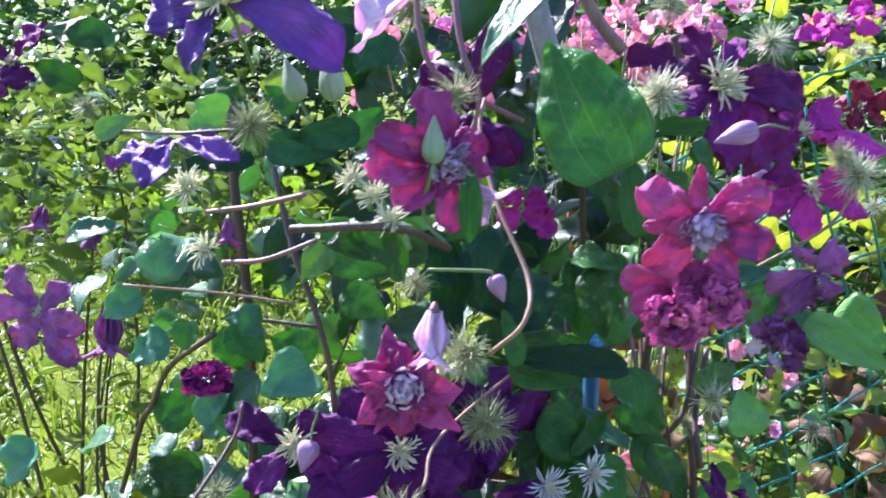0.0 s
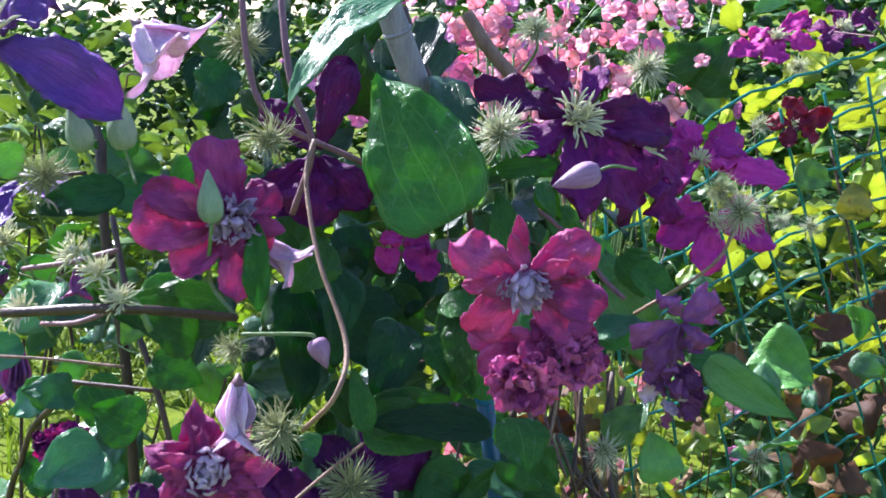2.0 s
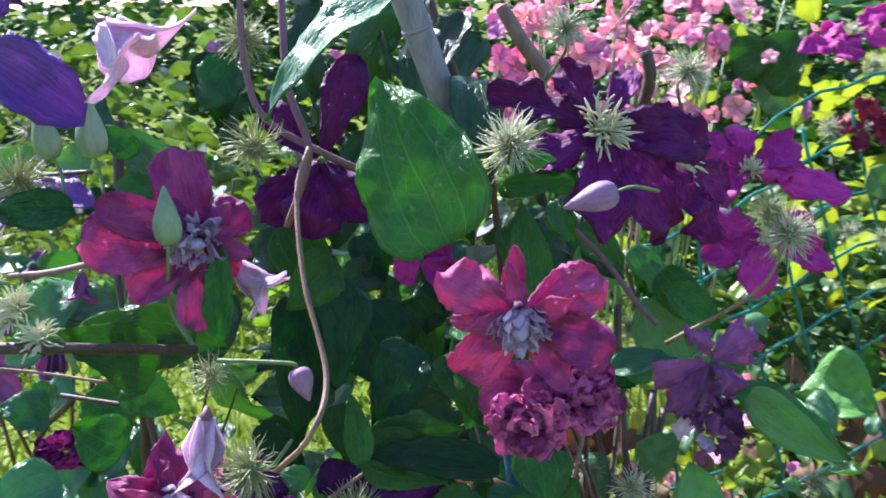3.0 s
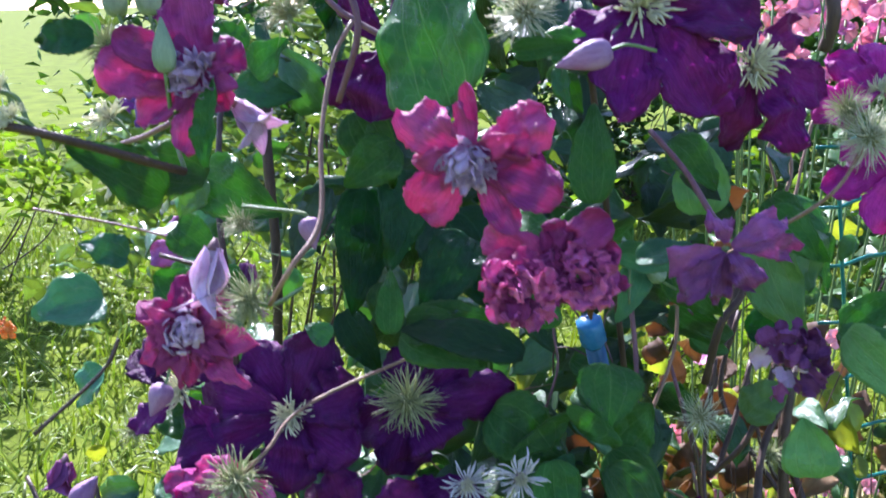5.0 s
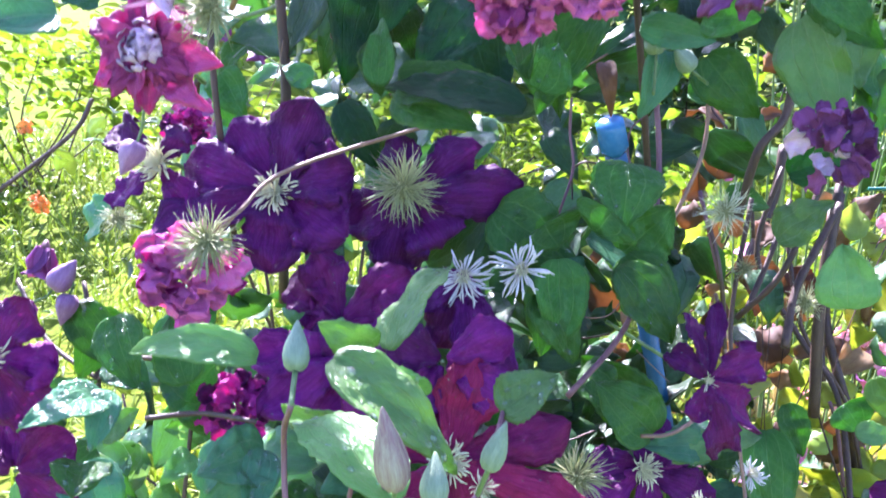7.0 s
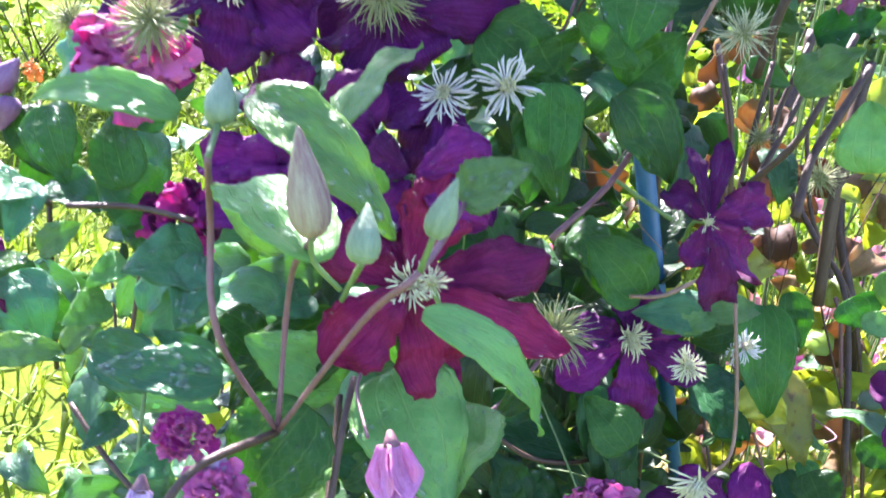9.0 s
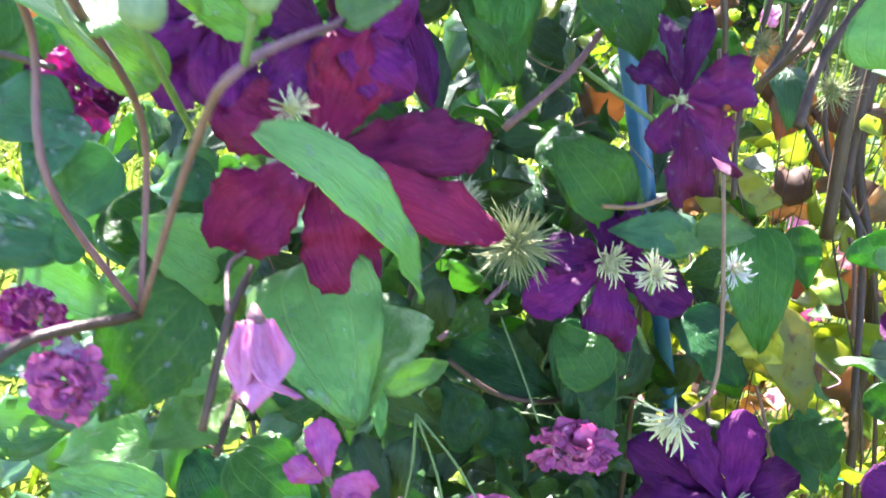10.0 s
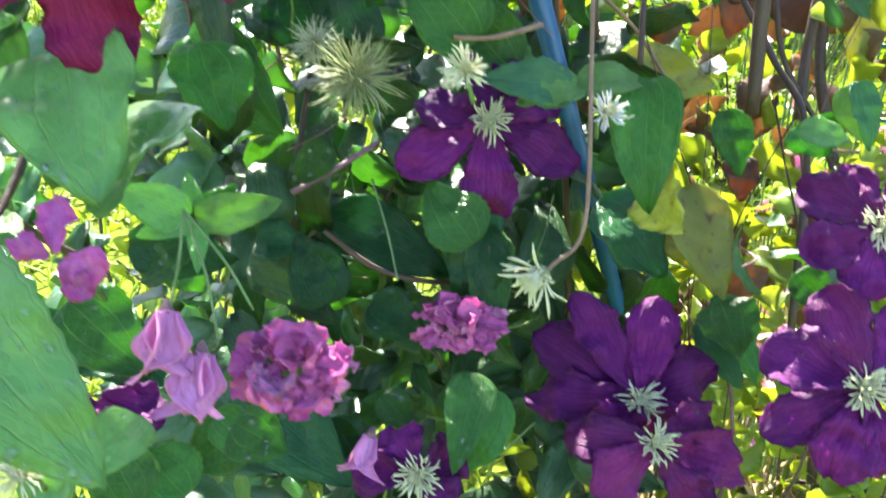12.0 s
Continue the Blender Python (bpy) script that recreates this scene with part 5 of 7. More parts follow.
leaf((0.134, 0.351, 0.775), (0.188, 0.361, 0.728), 0.0449, (0.156, -0.612, 0.775), seed=95, tone="pale", outline="heart", curl=0.5, drops=26)
single_flower((0.067, 0.434, 0.663), (0.482, -0.541, 0.689), [(-17, 0.0279, 0.0236, 0), (-70, 0.0226, 0.0236, 0), (-143, 0.0216, 0.0212, 0)], seed=96, stamen=0)
spent_head((0.124, 0.37, 0.693), (0.556, -0.471, 0.685), 0.0086, seed=97, tone="cream", core="green")
bell_flower((0.149, 0.513, 0.632), (0.124, -0.626, -0.77), 0.0229, 0.0153, seed=98, tone="pink", spread=25)
single_flower((0.162, 0.532, 0.603), (0.444, -0.656, 0.61), [(177, 0.0323, 0.0268, 0), (120, 0.0237, 0.0241, 0), (33, 0.0251, 0.0241, 0), (-37, 0.0206, 0.0241, 0)], seed=99, stamen=0.013)
garden_cane((0.041, 0.593, 1.231), (0.077, 0.628, 1.116))
stem([(0.077, 0.628, 1.142), (0.087, 0.648, 1.116), (0.117, 0.768, 0.6), (0.127, 0.818, -0.03)], 0.0022, "brown")
stem([(0.048, 0.67, 1.216), (0.057, 0.663, 1.188), (0.067, 0.667, 1.162), (0.077, 0.681, 1.132)], 0.003, "brown")
stem([(0.089, 0.724, 1.211), (0.105, 0.718, 1.186), (0.123, 0.714, 1.165)], 0.005, "tan")
blue_stake((0.098, 0.617, 0.969), (0.163, 1.148, -0.03))
single_flower((0.247, 0.668, 1.111), (0.212, -0.718, 0.663), [(129, 0.0338, 0.0267, 0), (88, 0.0367, 0.0267, 0), (24, 0.0439, 0.0286, 0), (-20, 0.0639, 0.0342, 0), (-157, 0.0384, 0.0304, 0), (-14, 0.026, 0.0228, 0)], seed=100, tone="fuchsia", stamen=0.011, label="sunlit fuchsia clematis flower near the fence")
single_flower((0.262, 0.676, 1.066), (0.216, -0.817, 0.535), [(-167, 0.0427, 0.0273, 0), (-114, 0.0409, 0.0293, 0), (-24, 0.0486, 0.0293, 0), (11, 0.032, 0.0273, 0), (153, 0.0318, 0.0235, 0)], seed=101, tone="fuchsia", stamen=0.009, label="sunlit fuchsia clematis flower near the fence")
bud((0.246, 0.742, 1.069), (-0.187, -0.272, -0.944), 0.0344, 0.0212, seed=102, tone="mauve")
single_flower((0.454, 1.096, 1.078), (0.068, -0.89, 0.452), [(169, 0.0292, 0.0252, 0), (-115, 0.0282, 0.0265, 0), (59, 0.0388, 0.0252, 0), (9, 0.0461, 0.0277, 0), (-37, 0.0369, 0.0265, 0), (101, 0.0304, 0.0227, 0)], seed=103, tone="red", stamen=0.008, count=16, label="dark red clematis flower on the fence")
single_flower((0.472, 1.238, 1.169), (-0.052, -0.437, 0.898), [(-146, 0.0731, 0.035, 0), (166, 0.0335, 0.0315, 0), (50, 0.075, 0.035, 0), (-20, 0.0463, 0.035, 0), (-97, 0.0492, 0.035, 0)], seed=104, tone="fuchsia", stamen=0.016, label="sunlit fuchsia clematis flower above the fence")
single_flower((0.556, 1.246, 1.178), (0.059, -0.658, 0.751), [(171, 0.0411, 0.035, 0), (-130, 0.05, 0.035, 0), (-60, 0.0461, 0.035, 0), (21, 0.0519, 0.035, 0), (82, 0.0465, 0.0315, 0)], seed=105, tone="plum", stamen=0.016)
seed_head((0.417, 1.094, 1.077), (0.065, -0.776, 0.628), 0.0164, seed=106, tone="silver", count=44)
seed_head((0.438, 1.066, 0.97), (0.065, -0.776, 0.628), 0.0151, seed=107, tone="silver", count=44)
seed_head((0.473, 1.066, 0.963), (0.065, -0.776, 0.628), 0.0164, seed=108, tone="silver", count=44)
seed_head((0.5, 1.23, 1.131), (0.065, -0.776, 0.628), 0.021, seed=109, tone="silver", count=44)
seed_head((0.43, 1.058, 0.673), (0.065, -0.776, 0.628), 0.0243, seed=110, tone="silver", count=44)
seed_head((0.174, 0.567, 0.944), (0.065, -0.776, 0.628), 0.0153, seed=111, tone="silver", count=44)
seed_head((-0.46, 1.034, 1.083), (0.05, -0.693, 0.719), 0.0228, seed=112, count=44)
single_flower((-0.514, 0.964, 0.851), (-0.037, -0.928, 0.37), [(132, 0.0705, 0.0368, 0), (47, 0.0473, 0.0335, 0), (-19, 0.0649, 0.0402, 0), (-55, 0.075, 0.0402, 0), (-121, 0.0478, 0.0402, 0), (176, 0.0717, 0.0402, 0)], seed=113, tone="faded", stamen=0.01, label="fading plum clematis flower among shrub leaves")
bell_flower((-0.43, 0.97, 0.854), (0.019, -0.369, -0.929), 0.0660, 0.0330, seed=114, tone="faded", count=7, spread=15, label="drooping lilac clematis flower with long narrow petals")
bell_flower((-0.512, 0.998, 0.97), (-0.08, -0.374, -0.924), 0.0335, 0.0234, seed=115, tone="faded")
bell_flower((-0.442, 0.997, 0.951), (-0.509, -0.368, -0.778), 0.0402, 0.0234, seed=116, tone="faded")
bell_flower((-0.154, 0.579, 1.062), (0.019, -0.369, -0.929), 0.0191, 0.0115, seed=117, tone="faded")
single_flower((-0.198, 0.611, 1.111), (-0.067, -0.427, 0.902), [(-156, 0.047, 0.0277, 0), (-99, 0.0438, 0.0277, 0), (-15, 0.0543, 0.0237, 0), (10, 0.0284, 0.0198, 0)], seed=118, tone="violet", stamen=0, label="sunlit violet clematis flower seen from its side")
single_flower((-0.551, 1.043, 1.135), (0.054, -0.769, 0.637), [(70, 0.075, 0.0402, 0), (146, 0.0745, 0.0402, 0), (-63, 0.0448, 0.0402, 0), (-106, 0.0572, 0.0402, 0)], seed=119, tone="plum", stamen=0.01)
spent_head((-0.146, 0.488, 1.105), (-0.157, -0.591, 0.791), 0.0127, seed=120, tone="cream", core="green")
spent_head((-0.136, 0.479, 1.071), (-0.151, -0.684, 0.714), 0.0108, seed=121, tone="cream", core="green")
ruffled_flower((-0.174, 0.567, 0.951), (0.058, -0.832, 0.551), 0.019, seed=122, tone="fuchsia", second="plum")
stem([(-0.436, 1.028, 1.057), (-0.213, 0.642, 1.112), (-0.149, 0.597, 1.121)], 0.0014, "brown")
stem([(-0.136, 0.485, 1.091), (-0.103, 0.468, 1.099), (-0.071, 0.452, 1.109)], 0.0014, "purple")
stem([(-0.126, 0.477, 1.064), (-0.097, 0.46, 1.071), (-0.065, 0.446, 1.086)], 0.0014, "purple")
stem([(-0.111, 0.542, 1.105), (-0.093, 0.51, 1.06), (-0.077, 0.491, 1.027), (-0.067, 0.48, 0.986), (-0.068, 0.487, 0.902)], 0.0018, "brown")
stem([(-0.12, 0.488, 1.027), (-0.074, 0.489, 1.021)], 0.0013, "brown")
stem([(-0.243, 0.63, 0.897), (-0.222, 0.621, 0.935), (-0.169, 0.576, 0.981)], 0.0022, "brown")
stem([(-0.287, 0.653, 0.806), (-0.259, 0.643, 0.875), (-0.243, 0.63, 0.897)], 0.0024, "brown")
stem([(-0.183, 0.703, 1.137), (-0.18, 0.682, 1.064), (-0.173, 0.673, 0.958), (-0.175, 0.656, 0.791)], 0.004, "brown")
stem([(0.111, 0.53, 0.843), (0.129, 0.561, 0.871), (0.133, 0.589, 0.904), (0.129, 0.611, 0.949), (0.118, 0.629, 0.997)], 0.0016, "purple")
stem([(0.133, 0.59, 0.904), (0.142, 0.608, 0.929), (0.149, 0.626, 0.961), (0.145, 0.641, 0.999)], 0.0012, "tan")
stem([(0.108, 0.601, 0.857), (0.147, 0.611, 0.835)], 0.0012, "green")
stem([(0.138, 0.585, 0.797), (0.153, 0.594, 0.798), (0.165, 0.615, 0.802)], 0.0012, "tan")
stem([(0.14, 1.069, 0.869), (0.139, 1.041, 0.817), (0.127, 0.978, 0.761)], 0.005, "brown")
stem([(0.198, 1.03, 0.854), (0.207, 0.97, 0.736), (0.247, 0.938, 0.638), (0.267, 0.921, 0.515), (0.286, 0.899, 0.411)], 0.0042, "brown")
stem([(0.166, 0.95, 0.811), (0.192, 0.924, 0.737), (0.237, 0.927, 0.672), (0.268, 0.917, 0.578), (0.308, 0.912, 0.412)], 0.002, "brown")
stem([(0.127, 0.943, 0.883), (0.142, 0.916, 0.818)], 0.0016, "brown")
stem([(0.143, 0.667, 0.919), (0.159, 0.663, 0.871)], 0.0011, "purple")
stem([(0.034, 0.422, 0.786), (0.028, 0.425, 0.753), (0.02, 0.443, 0.723), (0.025, 0.462, 0.703)], 0.0018, "brown")
stem([(0.067, 0.575, 0.687), (0.091, 0.593, 0.664), (0.116, 0.629, 0.65), (0.133, 0.7, 0.636)], 0.0016, "brown")
stem([(0.081, 0.539, 0.724), (0.087, 0.561, 0.73), (0.089, 0.593, 0.736)], 0.0014, "purple")
stem([(0.018, 0.621, 0.753), (0.024, 0.603, 0.715), (0.028, 0.591, 0.689), (0.019, 0.602, 0.605)], 0.0018, "brown")
stem([(0.134, 0.436, 0.765), (0.138, 0.429, 0.75), (0.14, 0.421, 0.734)], 0.0005, "green")
stem([(0.134, 0.436, 0.765), (0.146, 0.433, 0.746), (0.155, 0.428, 0.727)], 0.0005, "green")
stem([(0.134, 0.436, 0.765), (0.15, 0.438, 0.75), (0.162, 0.438, 0.736)], 0.0005, "green")
stem([(0.123, 0.358, 0.84), (0.107, 0.375, 0.841), (0.097, 0.392, 0.836)], 0.0006, "purple")
stem([(0.1, 0.367, 0.785), (0.091, 0.389, 0.81), (0.08, 0.412, 0.817)], 0.0014, "brown")
stem([(-0.195, 0.475, 0.817), (-0.142, 0.484, 0.826), (-0.089, 0.479, 0.832)], 0.0016, "brown")
bud((0.124, 0.605, 1.012), (-0.289, 0.233, 0.928), 0.0187, 0.0106, seed=123, stalk=[(0.126, 0.598, 0.992)])
bud((0.142, 0.611, 1.004), (-0.642, -0.025, 0.767), 0.0168, 0.0106, seed=124, stalk=[(0.148, 0.623, 0.996)])
spent_head((0.138, 0.367, 0.896), (0.374, -0.498, 0.782), 0.0055, seed=125, tone="cream", core="green", count=30)
single_flower((-1.12, 1.148, 0.614), (0.342, -0.635, 0.693), [(160, 0.0164, 0.0153, 0), (32, 0.013, 0.0153, 0), (-43, 0.0167, 0.0153, 0), (-119, 0.0143, 0.0153, 0), (100, 0.0176, 0.0153, 0)], seed=126, tone="orange", stamen=0, drops=0, stalk=0.3, label="small orange garden flower on the lawn edge")
single_flower((-1.111, 1.15, 0.604), (0.336, -0.659, 0.673), [(159, 0.0163, 0.0153, 0), (30, 0.0129, 0.0153, 0), (-43, 0.0166, 0.0153, 0), (-120, 0.014, 0.0153, 0), (100, 0.0171, 0.0153, 0)], seed=127, tone="orange", stamen=0, drops=0, stalk=0.3, label="small orange garden flower on the lawn edge")
single_flower((-1.158, 1.178, 0.739), (0.336, -0.659, 0.673), [(158, 0.0165, 0.0153, 0), (32, 0.0129, 0.0153, 0), (-44, 0.017, 0.0153, 0), (-119, 0.0144, 0.0153, 0), (100, 0.0178, 0.0153, 0)], seed=128, tone="orange", stamen=0, drops=0, stalk=0.3, label="small orange garden flower on the lawn edge")
stem([(-0.257, 0.485, 0.856), (-0.217, 0.47, 0.828), (-0.168, 0.466, 0.813)], 0.0016, "brown")
stem([(-0.203, 0.493, 0.862), (-0.181, 0.477, 0.826), (-0.172, 0.466, 0.79), (-0.193, 0.472, 0.691)], 0.0016, "brown")
stem([(-0.091, 0.472, 0.842), (-0.087, 0.456, 0.8), (-0.082, 0.436, 0.75)], 0.0012, "brown")
bud((-0.153, 0.433, 0.889), (0.476, 0.487, 0.733), 0.0204, 0.0147, seed=129, tone="mauve")
bud((-0.144, 0.436, 0.886), (-0.125, -0.389, -0.913), 0.0182, 0.0127, seed=130, tone="mauve")
leaf((0.093, 0.614, 1.005), (0.103, 0.601, 0.978), 0.0110, (0.472, -0.727, 0.499), seed=131, tone="brown", curl=2.2)
stem([(0.176, 0.755, 0.99), (0.175, 0.743, 0.959), (0.163, 0.729, 0.938), (0.155, 0.731, 0.891)], 0.003, "brown")
stem([(0.204, 0.744, 0.922), (0.19, 0.715, 0.865), (0.165, 0.712, 0.827)], 0.0022, "brown")
stem([(0.211, 0.808, 0.896), (0.211, 0.781, 0.825), (0.219, 0.774, 0.734)], 0.0042, "brown")
stem([(0.15, 0.654, 0.912), (0.164, 0.646, 0.872), (0.173, 0.655, 0.789)], 0.0014, "brown")
stem([(0.225, 0.87, 0.7), (0.234, 0.865, 0.681), (0.247, 0.868, 0.624)], 0.0016, "purple")
stem([(0.227, 0.871, 0.698), (0.25, 0.881, 0.689), (0.273, 0.921, 0.683)], 0.001, "tan")
stem([(0.133, 0.73, 0.799), (0.15, 0.755, 0.775), (0.164, 0.774, 0.746)], 0.0012, "tan")
leaf((0.101, 0.515, 1.128), (0.139, 0.52, 1.138), 0.0126, (0.157, -0.598, 0.786), seed=133)
leaf((0.126, 0.456, 1.135), (0.136, 0.453, 1.12), 0.0109, (0.364, -0.825, 0.433), seed=134)
leaf((0.154, 0.478, 1.056), (0.183, 0.481, 1.061), 0.0161, (0.157, -0.598, 0.786), seed=135, tone="blue")
leaf((0.238, 0.623, 0.982), (0.31, 0.617, 0.941), 0.0312, (0.255, -0.573, 0.779), seed=136)
leaf((0.087, 0.549, 0.929), (0.096, 0.549, 0.917), 0.0447, (0.445, -0.728, 0.522), seed=137)
leaf((0.098, 0.542, 0.914), (0.106, 0.53, 0.868), 0.0315, (0.445, -0.728, 0.522), seed=138)
leaf((-0.037, 0.412, 0.809), (-0.03, 0.433, 0.84), 0.0199, (0.064, -0.593, 0.803), seed=145, tone="blue", drops=8)
leaf((0.057, 0.44, 0.822), (0.023, 0.401, 0.786), 0.039, (0.206, -0.631, 0.748), seed=146, tone="mid", drops=20)
leaf((0.076, 0.389, 0.815), (0.061, 0.359, 0.776), 0.0402, (0.157, -0.556, 0.816), seed=147, tone="mid", drops=16)
leaf((0.075, 0.602, 0.892), (0.078, 0.575, 0.839), 0.0359, (0.44, -0.622, 0.647), seed=148, tone="mid", drops=8)
leaf((0.127, 0.657, 0.766), (0.077, 0.651, 0.805), 0.0452, (0.44, -0.622, 0.647), seed=149, tone="mid")
leaf((0.086, 0.625, 0.899), (0.142, 0.635, 0.861), 0.0323, (0.44, -0.622, 0.647), seed=150, tone="blue")
leaf((0.16, 0.684, 0.759), (0.133, 0.66, 0.741), 0.0246, (0.19, -0.423, 0.886), seed=151, tone="blue")
leaf((0.173, 0.742, 0.713), (0.149, 0.724, 0.704), 0.0273, (0.294, -0.584, 0.756), seed=152)
leaf((0.113, 0.643, 0.698), (0.125, 0.622, 0.647), 0.0386, (0.44, -0.622, 0.647), seed=156, tone="dark")
leaf((0.091, 0.356, 0.757), (0.058, 0.34, 0.764), 0.0253, (-0.01, -0.605, 0.796), seed=157, tone="pale", drops=14, outline="heart")
leaf((0.082, 0.435, 0.612), (0.059, 0.436, 0.641), 0.0294, (0.503, -0.569, 0.651), seed=158, tone="mid", drops=6)
leaf((0.042, 0.41, 0.605), (0.052, 0.43, 0.628), 0.0246, (0.503, -0.569, 0.651), seed=159, tone="pale")
leaf((0.089, 0.455, 0.605), (0.064, 0.45, 0.625), 0.0357, (0.503, -0.569, 0.651), seed=160, tone="mid")
leaf((0.089, 0.491, 0.62), (0.072, 0.469, 0.603), 0.0294, (0.503, -0.569, 0.651), seed=161, tone="mid")
leaf((0.012, 0.454, 0.647), (-0.008, 0.454, 0.67), 0.0375, (0.503, -0.569, 0.651), seed=162, tone="dark")
leaf((0.108, 0.52, 0.612), (0.133, 0.525, 0.59), 0.036, (0.503, -0.569, 0.651), seed=163, tone="dark")
leaf((0.113, 0.65, 0.677), (0.139, 0.627, 0.608), 0.0319, (0.503, -0.569, 0.651), seed=164, tone="dark")
leaf((0.169, 0.589, 0.623), (0.163, 0.56, 0.581), 0.0315, (0.503, -0.569, 0.651), seed=165, tone="mid")
leaf((-0.321, 0.807, 1.169), (-0.387, 0.806, 1.181), 0.0357, (0.156, -0.79, 0.593), seed=166, tone="mid", curl=0.5)
leaf((-0.316, 0.81, 1.176), (-0.341, 0.803, 1.159), 0.0306, (0.156, -0.79, 0.593), seed=167, tone="mid", curl=0.5)
leaf((-0.176, 0.647, 1.12), (-0.201, 0.644, 1.116), 0.0249, (0.156, -0.79, 0.593), seed=168, tone="pale", curl=0.5)
leaf((-0.335, 0.783, 1.088), (-0.3, 0.79, 1.105), 0.0229, (0.156, -0.79, 0.593), seed=169, tone="pale", curl=0.5)
leaf((-0.124, 0.575, 1.113), (-0.076, 0.577, 1.109), 0.0259, (0.156, -0.79, 0.593), seed=170, tone="dark", curl=0.5)
leaf((-0.16, 0.588, 0.985), (-0.136, 0.582, 0.958), 0.0321, (0.156, -0.79, 0.593), seed=171, tone="mid", curl=0.5)
leaf((-0.142, 0.587, 0.943), (-0.174, 0.578, 0.917), 0.0294, (0.156, -0.79, 0.593), seed=172, tone="blue", curl=0.5)
leaf((-0.211, 0.63, 0.888), (-0.243, 0.633, 0.905), 0.0402, (0.156, -0.79, 0.593), seed=173, tone="mid", curl=0.5)
leaf((-0.202, 0.619, 0.849), (-0.246, 0.615, 0.845), 0.0357, (0.156, -0.79, 0.593), seed=174, tone="mid", curl=0.5)
leaf((-0.071, 0.47, 1.081), (-0.021, 0.469, 1.063), 0.034, (0.156, -0.79, 0.593), seed=175, tone="mid", curl=0.5)
leaf((-0.063, 0.465, 1.079), (-0.077, 0.458, 1.059), 0.0184, (0.156, -0.79, 0.593), seed=176, tone="pale", curl=0.5)
leaf((0.105, 0.566, 1.046), (0.08, 0.547, 0.986), 0.0313, (0.156, -0.79, 0.593), seed=177, tone="mid", curl=0.5)
leaf((0.12, 0.557, 0.938), (0.113, 0.553, 0.927), 0.0375, (0.156, -0.79, 0.593), seed=178, tone="mid", curl=0.5)
leaf((0.036, 0.486, 1.003), (0.078, 0.486, 0.99), 0.0263, (0.156, -0.79, 0.593), seed=179, tone="mid", curl=0.5)
leaf((0.121, 0.58, 0.909), (0.144, 0.589, 0.936), 0.0394, (0.156, -0.79, 0.593), seed=180, tone="mid", curl=0.5)
leaf((0.084, 0.548, 0.878), (0.106, 0.559, 0.911), 0.0312, (0.156, -0.79, 0.593), seed=181, tone="blue", curl=0.5)
leaf((0.005, 0.607, 1.034), (0.041, 0.594, 0.979), 0.0546, (0.166, -0.827, 0.538), seed=182, tone="dark", curl=0.6, drops=0)
leaf((0.034, 0.639, 1.031), (0.052, 0.627, 0.98), 0.0372, (0.166, -0.827, 0.538), seed=183, tone="mid", curl=0.6, drops=0)
leaf((0.004, 0.648, 1.072), (0.015, 0.639, 1.035), 0.0305, (0.166, -0.827, 0.538), seed=184, tone="dark", curl=0.6, drops=0)
leaf((0.08, 0.577, 1.038), (0.088, 0.562, 0.981), 0.0251, (0.166, -0.827, 0.538), seed=185, tone="mid", curl=0.6, drops=0)
leaf((0.037, 0.487, 1.003), (0.074, 0.49, 1.005), 0.0201, (0.166, -0.827, 0.538), seed=186, tone="mid", curl=0.6, drops=0)
leaf((0.023, 0.492, 1.026), (0.028, 0.485, 1.001), 0.0201, (0.166, -0.827, 0.538), seed=187, tone="mid", curl=0.6, drops=0)
leaf((-0.069, 0.603, 1.19), (-0.064, 0.592, 1.148), 0.0298, (0.166, -0.827, 0.538), seed=188, tone="dark", curl=0.6, drops=0)
leaf((-0.15, 0.638, 1.093), (-0.211, 0.632, 1.088), 0.0201, (0.166, -0.827, 0.538), seed=189, tone="dark", curl=0.6, drops=0)
leaf((-0.192, 0.59, 0.986), (-0.194, 0.584, 0.965), 0.0294, (0.166, -0.827, 0.538), seed=190, tone="mid", curl=0.6, drops=0)
leaf((-0.169, 0.609, 0.974), (-0.158, 0.601, 0.941), 0.0338, (0.166, -0.827, 0.538), seed=191, tone="mid", curl=0.6, drops=0)
leaf((-0.185, 0.571, 0.916), (-0.16, 0.58, 0.94), 0.0229, (0.166, -0.827, 0.538), seed=192, tone="blue", curl=0.6, drops=0)
leaf((0.196, 0.615, 1.05), (0.224, 0.61, 1.026), 0.0245, (0.166, -0.827, 0.538), seed=193, tone="mid", curl=0.6, drops=0)
leaf((0.232, 0.67, 0.864), (0.224, 0.68, 0.9), 0.0414, (0.166, -0.827, 0.538), seed=194, tone="pale", curl=0.6, drops=0)
leaf((-0.01, 0.527, 1.107), (0.013, 0.525, 1.067), 0.033, (0.418, -0.734, 0.536), seed=195, tone="mid", curl=0.6, drops=5)
leaf((0.036, 0.494, 1.005), (0.083, 0.513, 1.004), 0.0258, (0.418, -0.734, 0.536), seed=197, tone="mid", curl=0.6, drops=5)
leaf((0.057, 0.554, 0.932), (0.099, 0.563, 0.903), 0.0414, (0.418, -0.734, 0.536), seed=198, tone="mid", curl=0.6, drops=5)
leaf((0.07, 0.699, 0.891), (0.111, 0.709, 0.867), 0.0447, (0.418, -0.734, 0.536), seed=199, tone="mid", curl=0.6, drops=5)
leaf((0.142, 0.618, 1.086), (0.168, 0.62, 1.058), 0.0255, (0.418, -0.734, 0.536), seed=200, tone="mid", curl=0.6, drops=5)
leaf((0.195, 0.854, 0.993), (0.23, 0.851, 0.931), 0.0451, (0.418, -0.734, 0.536), seed=201, tone="mid", curl=0.6, drops=5)
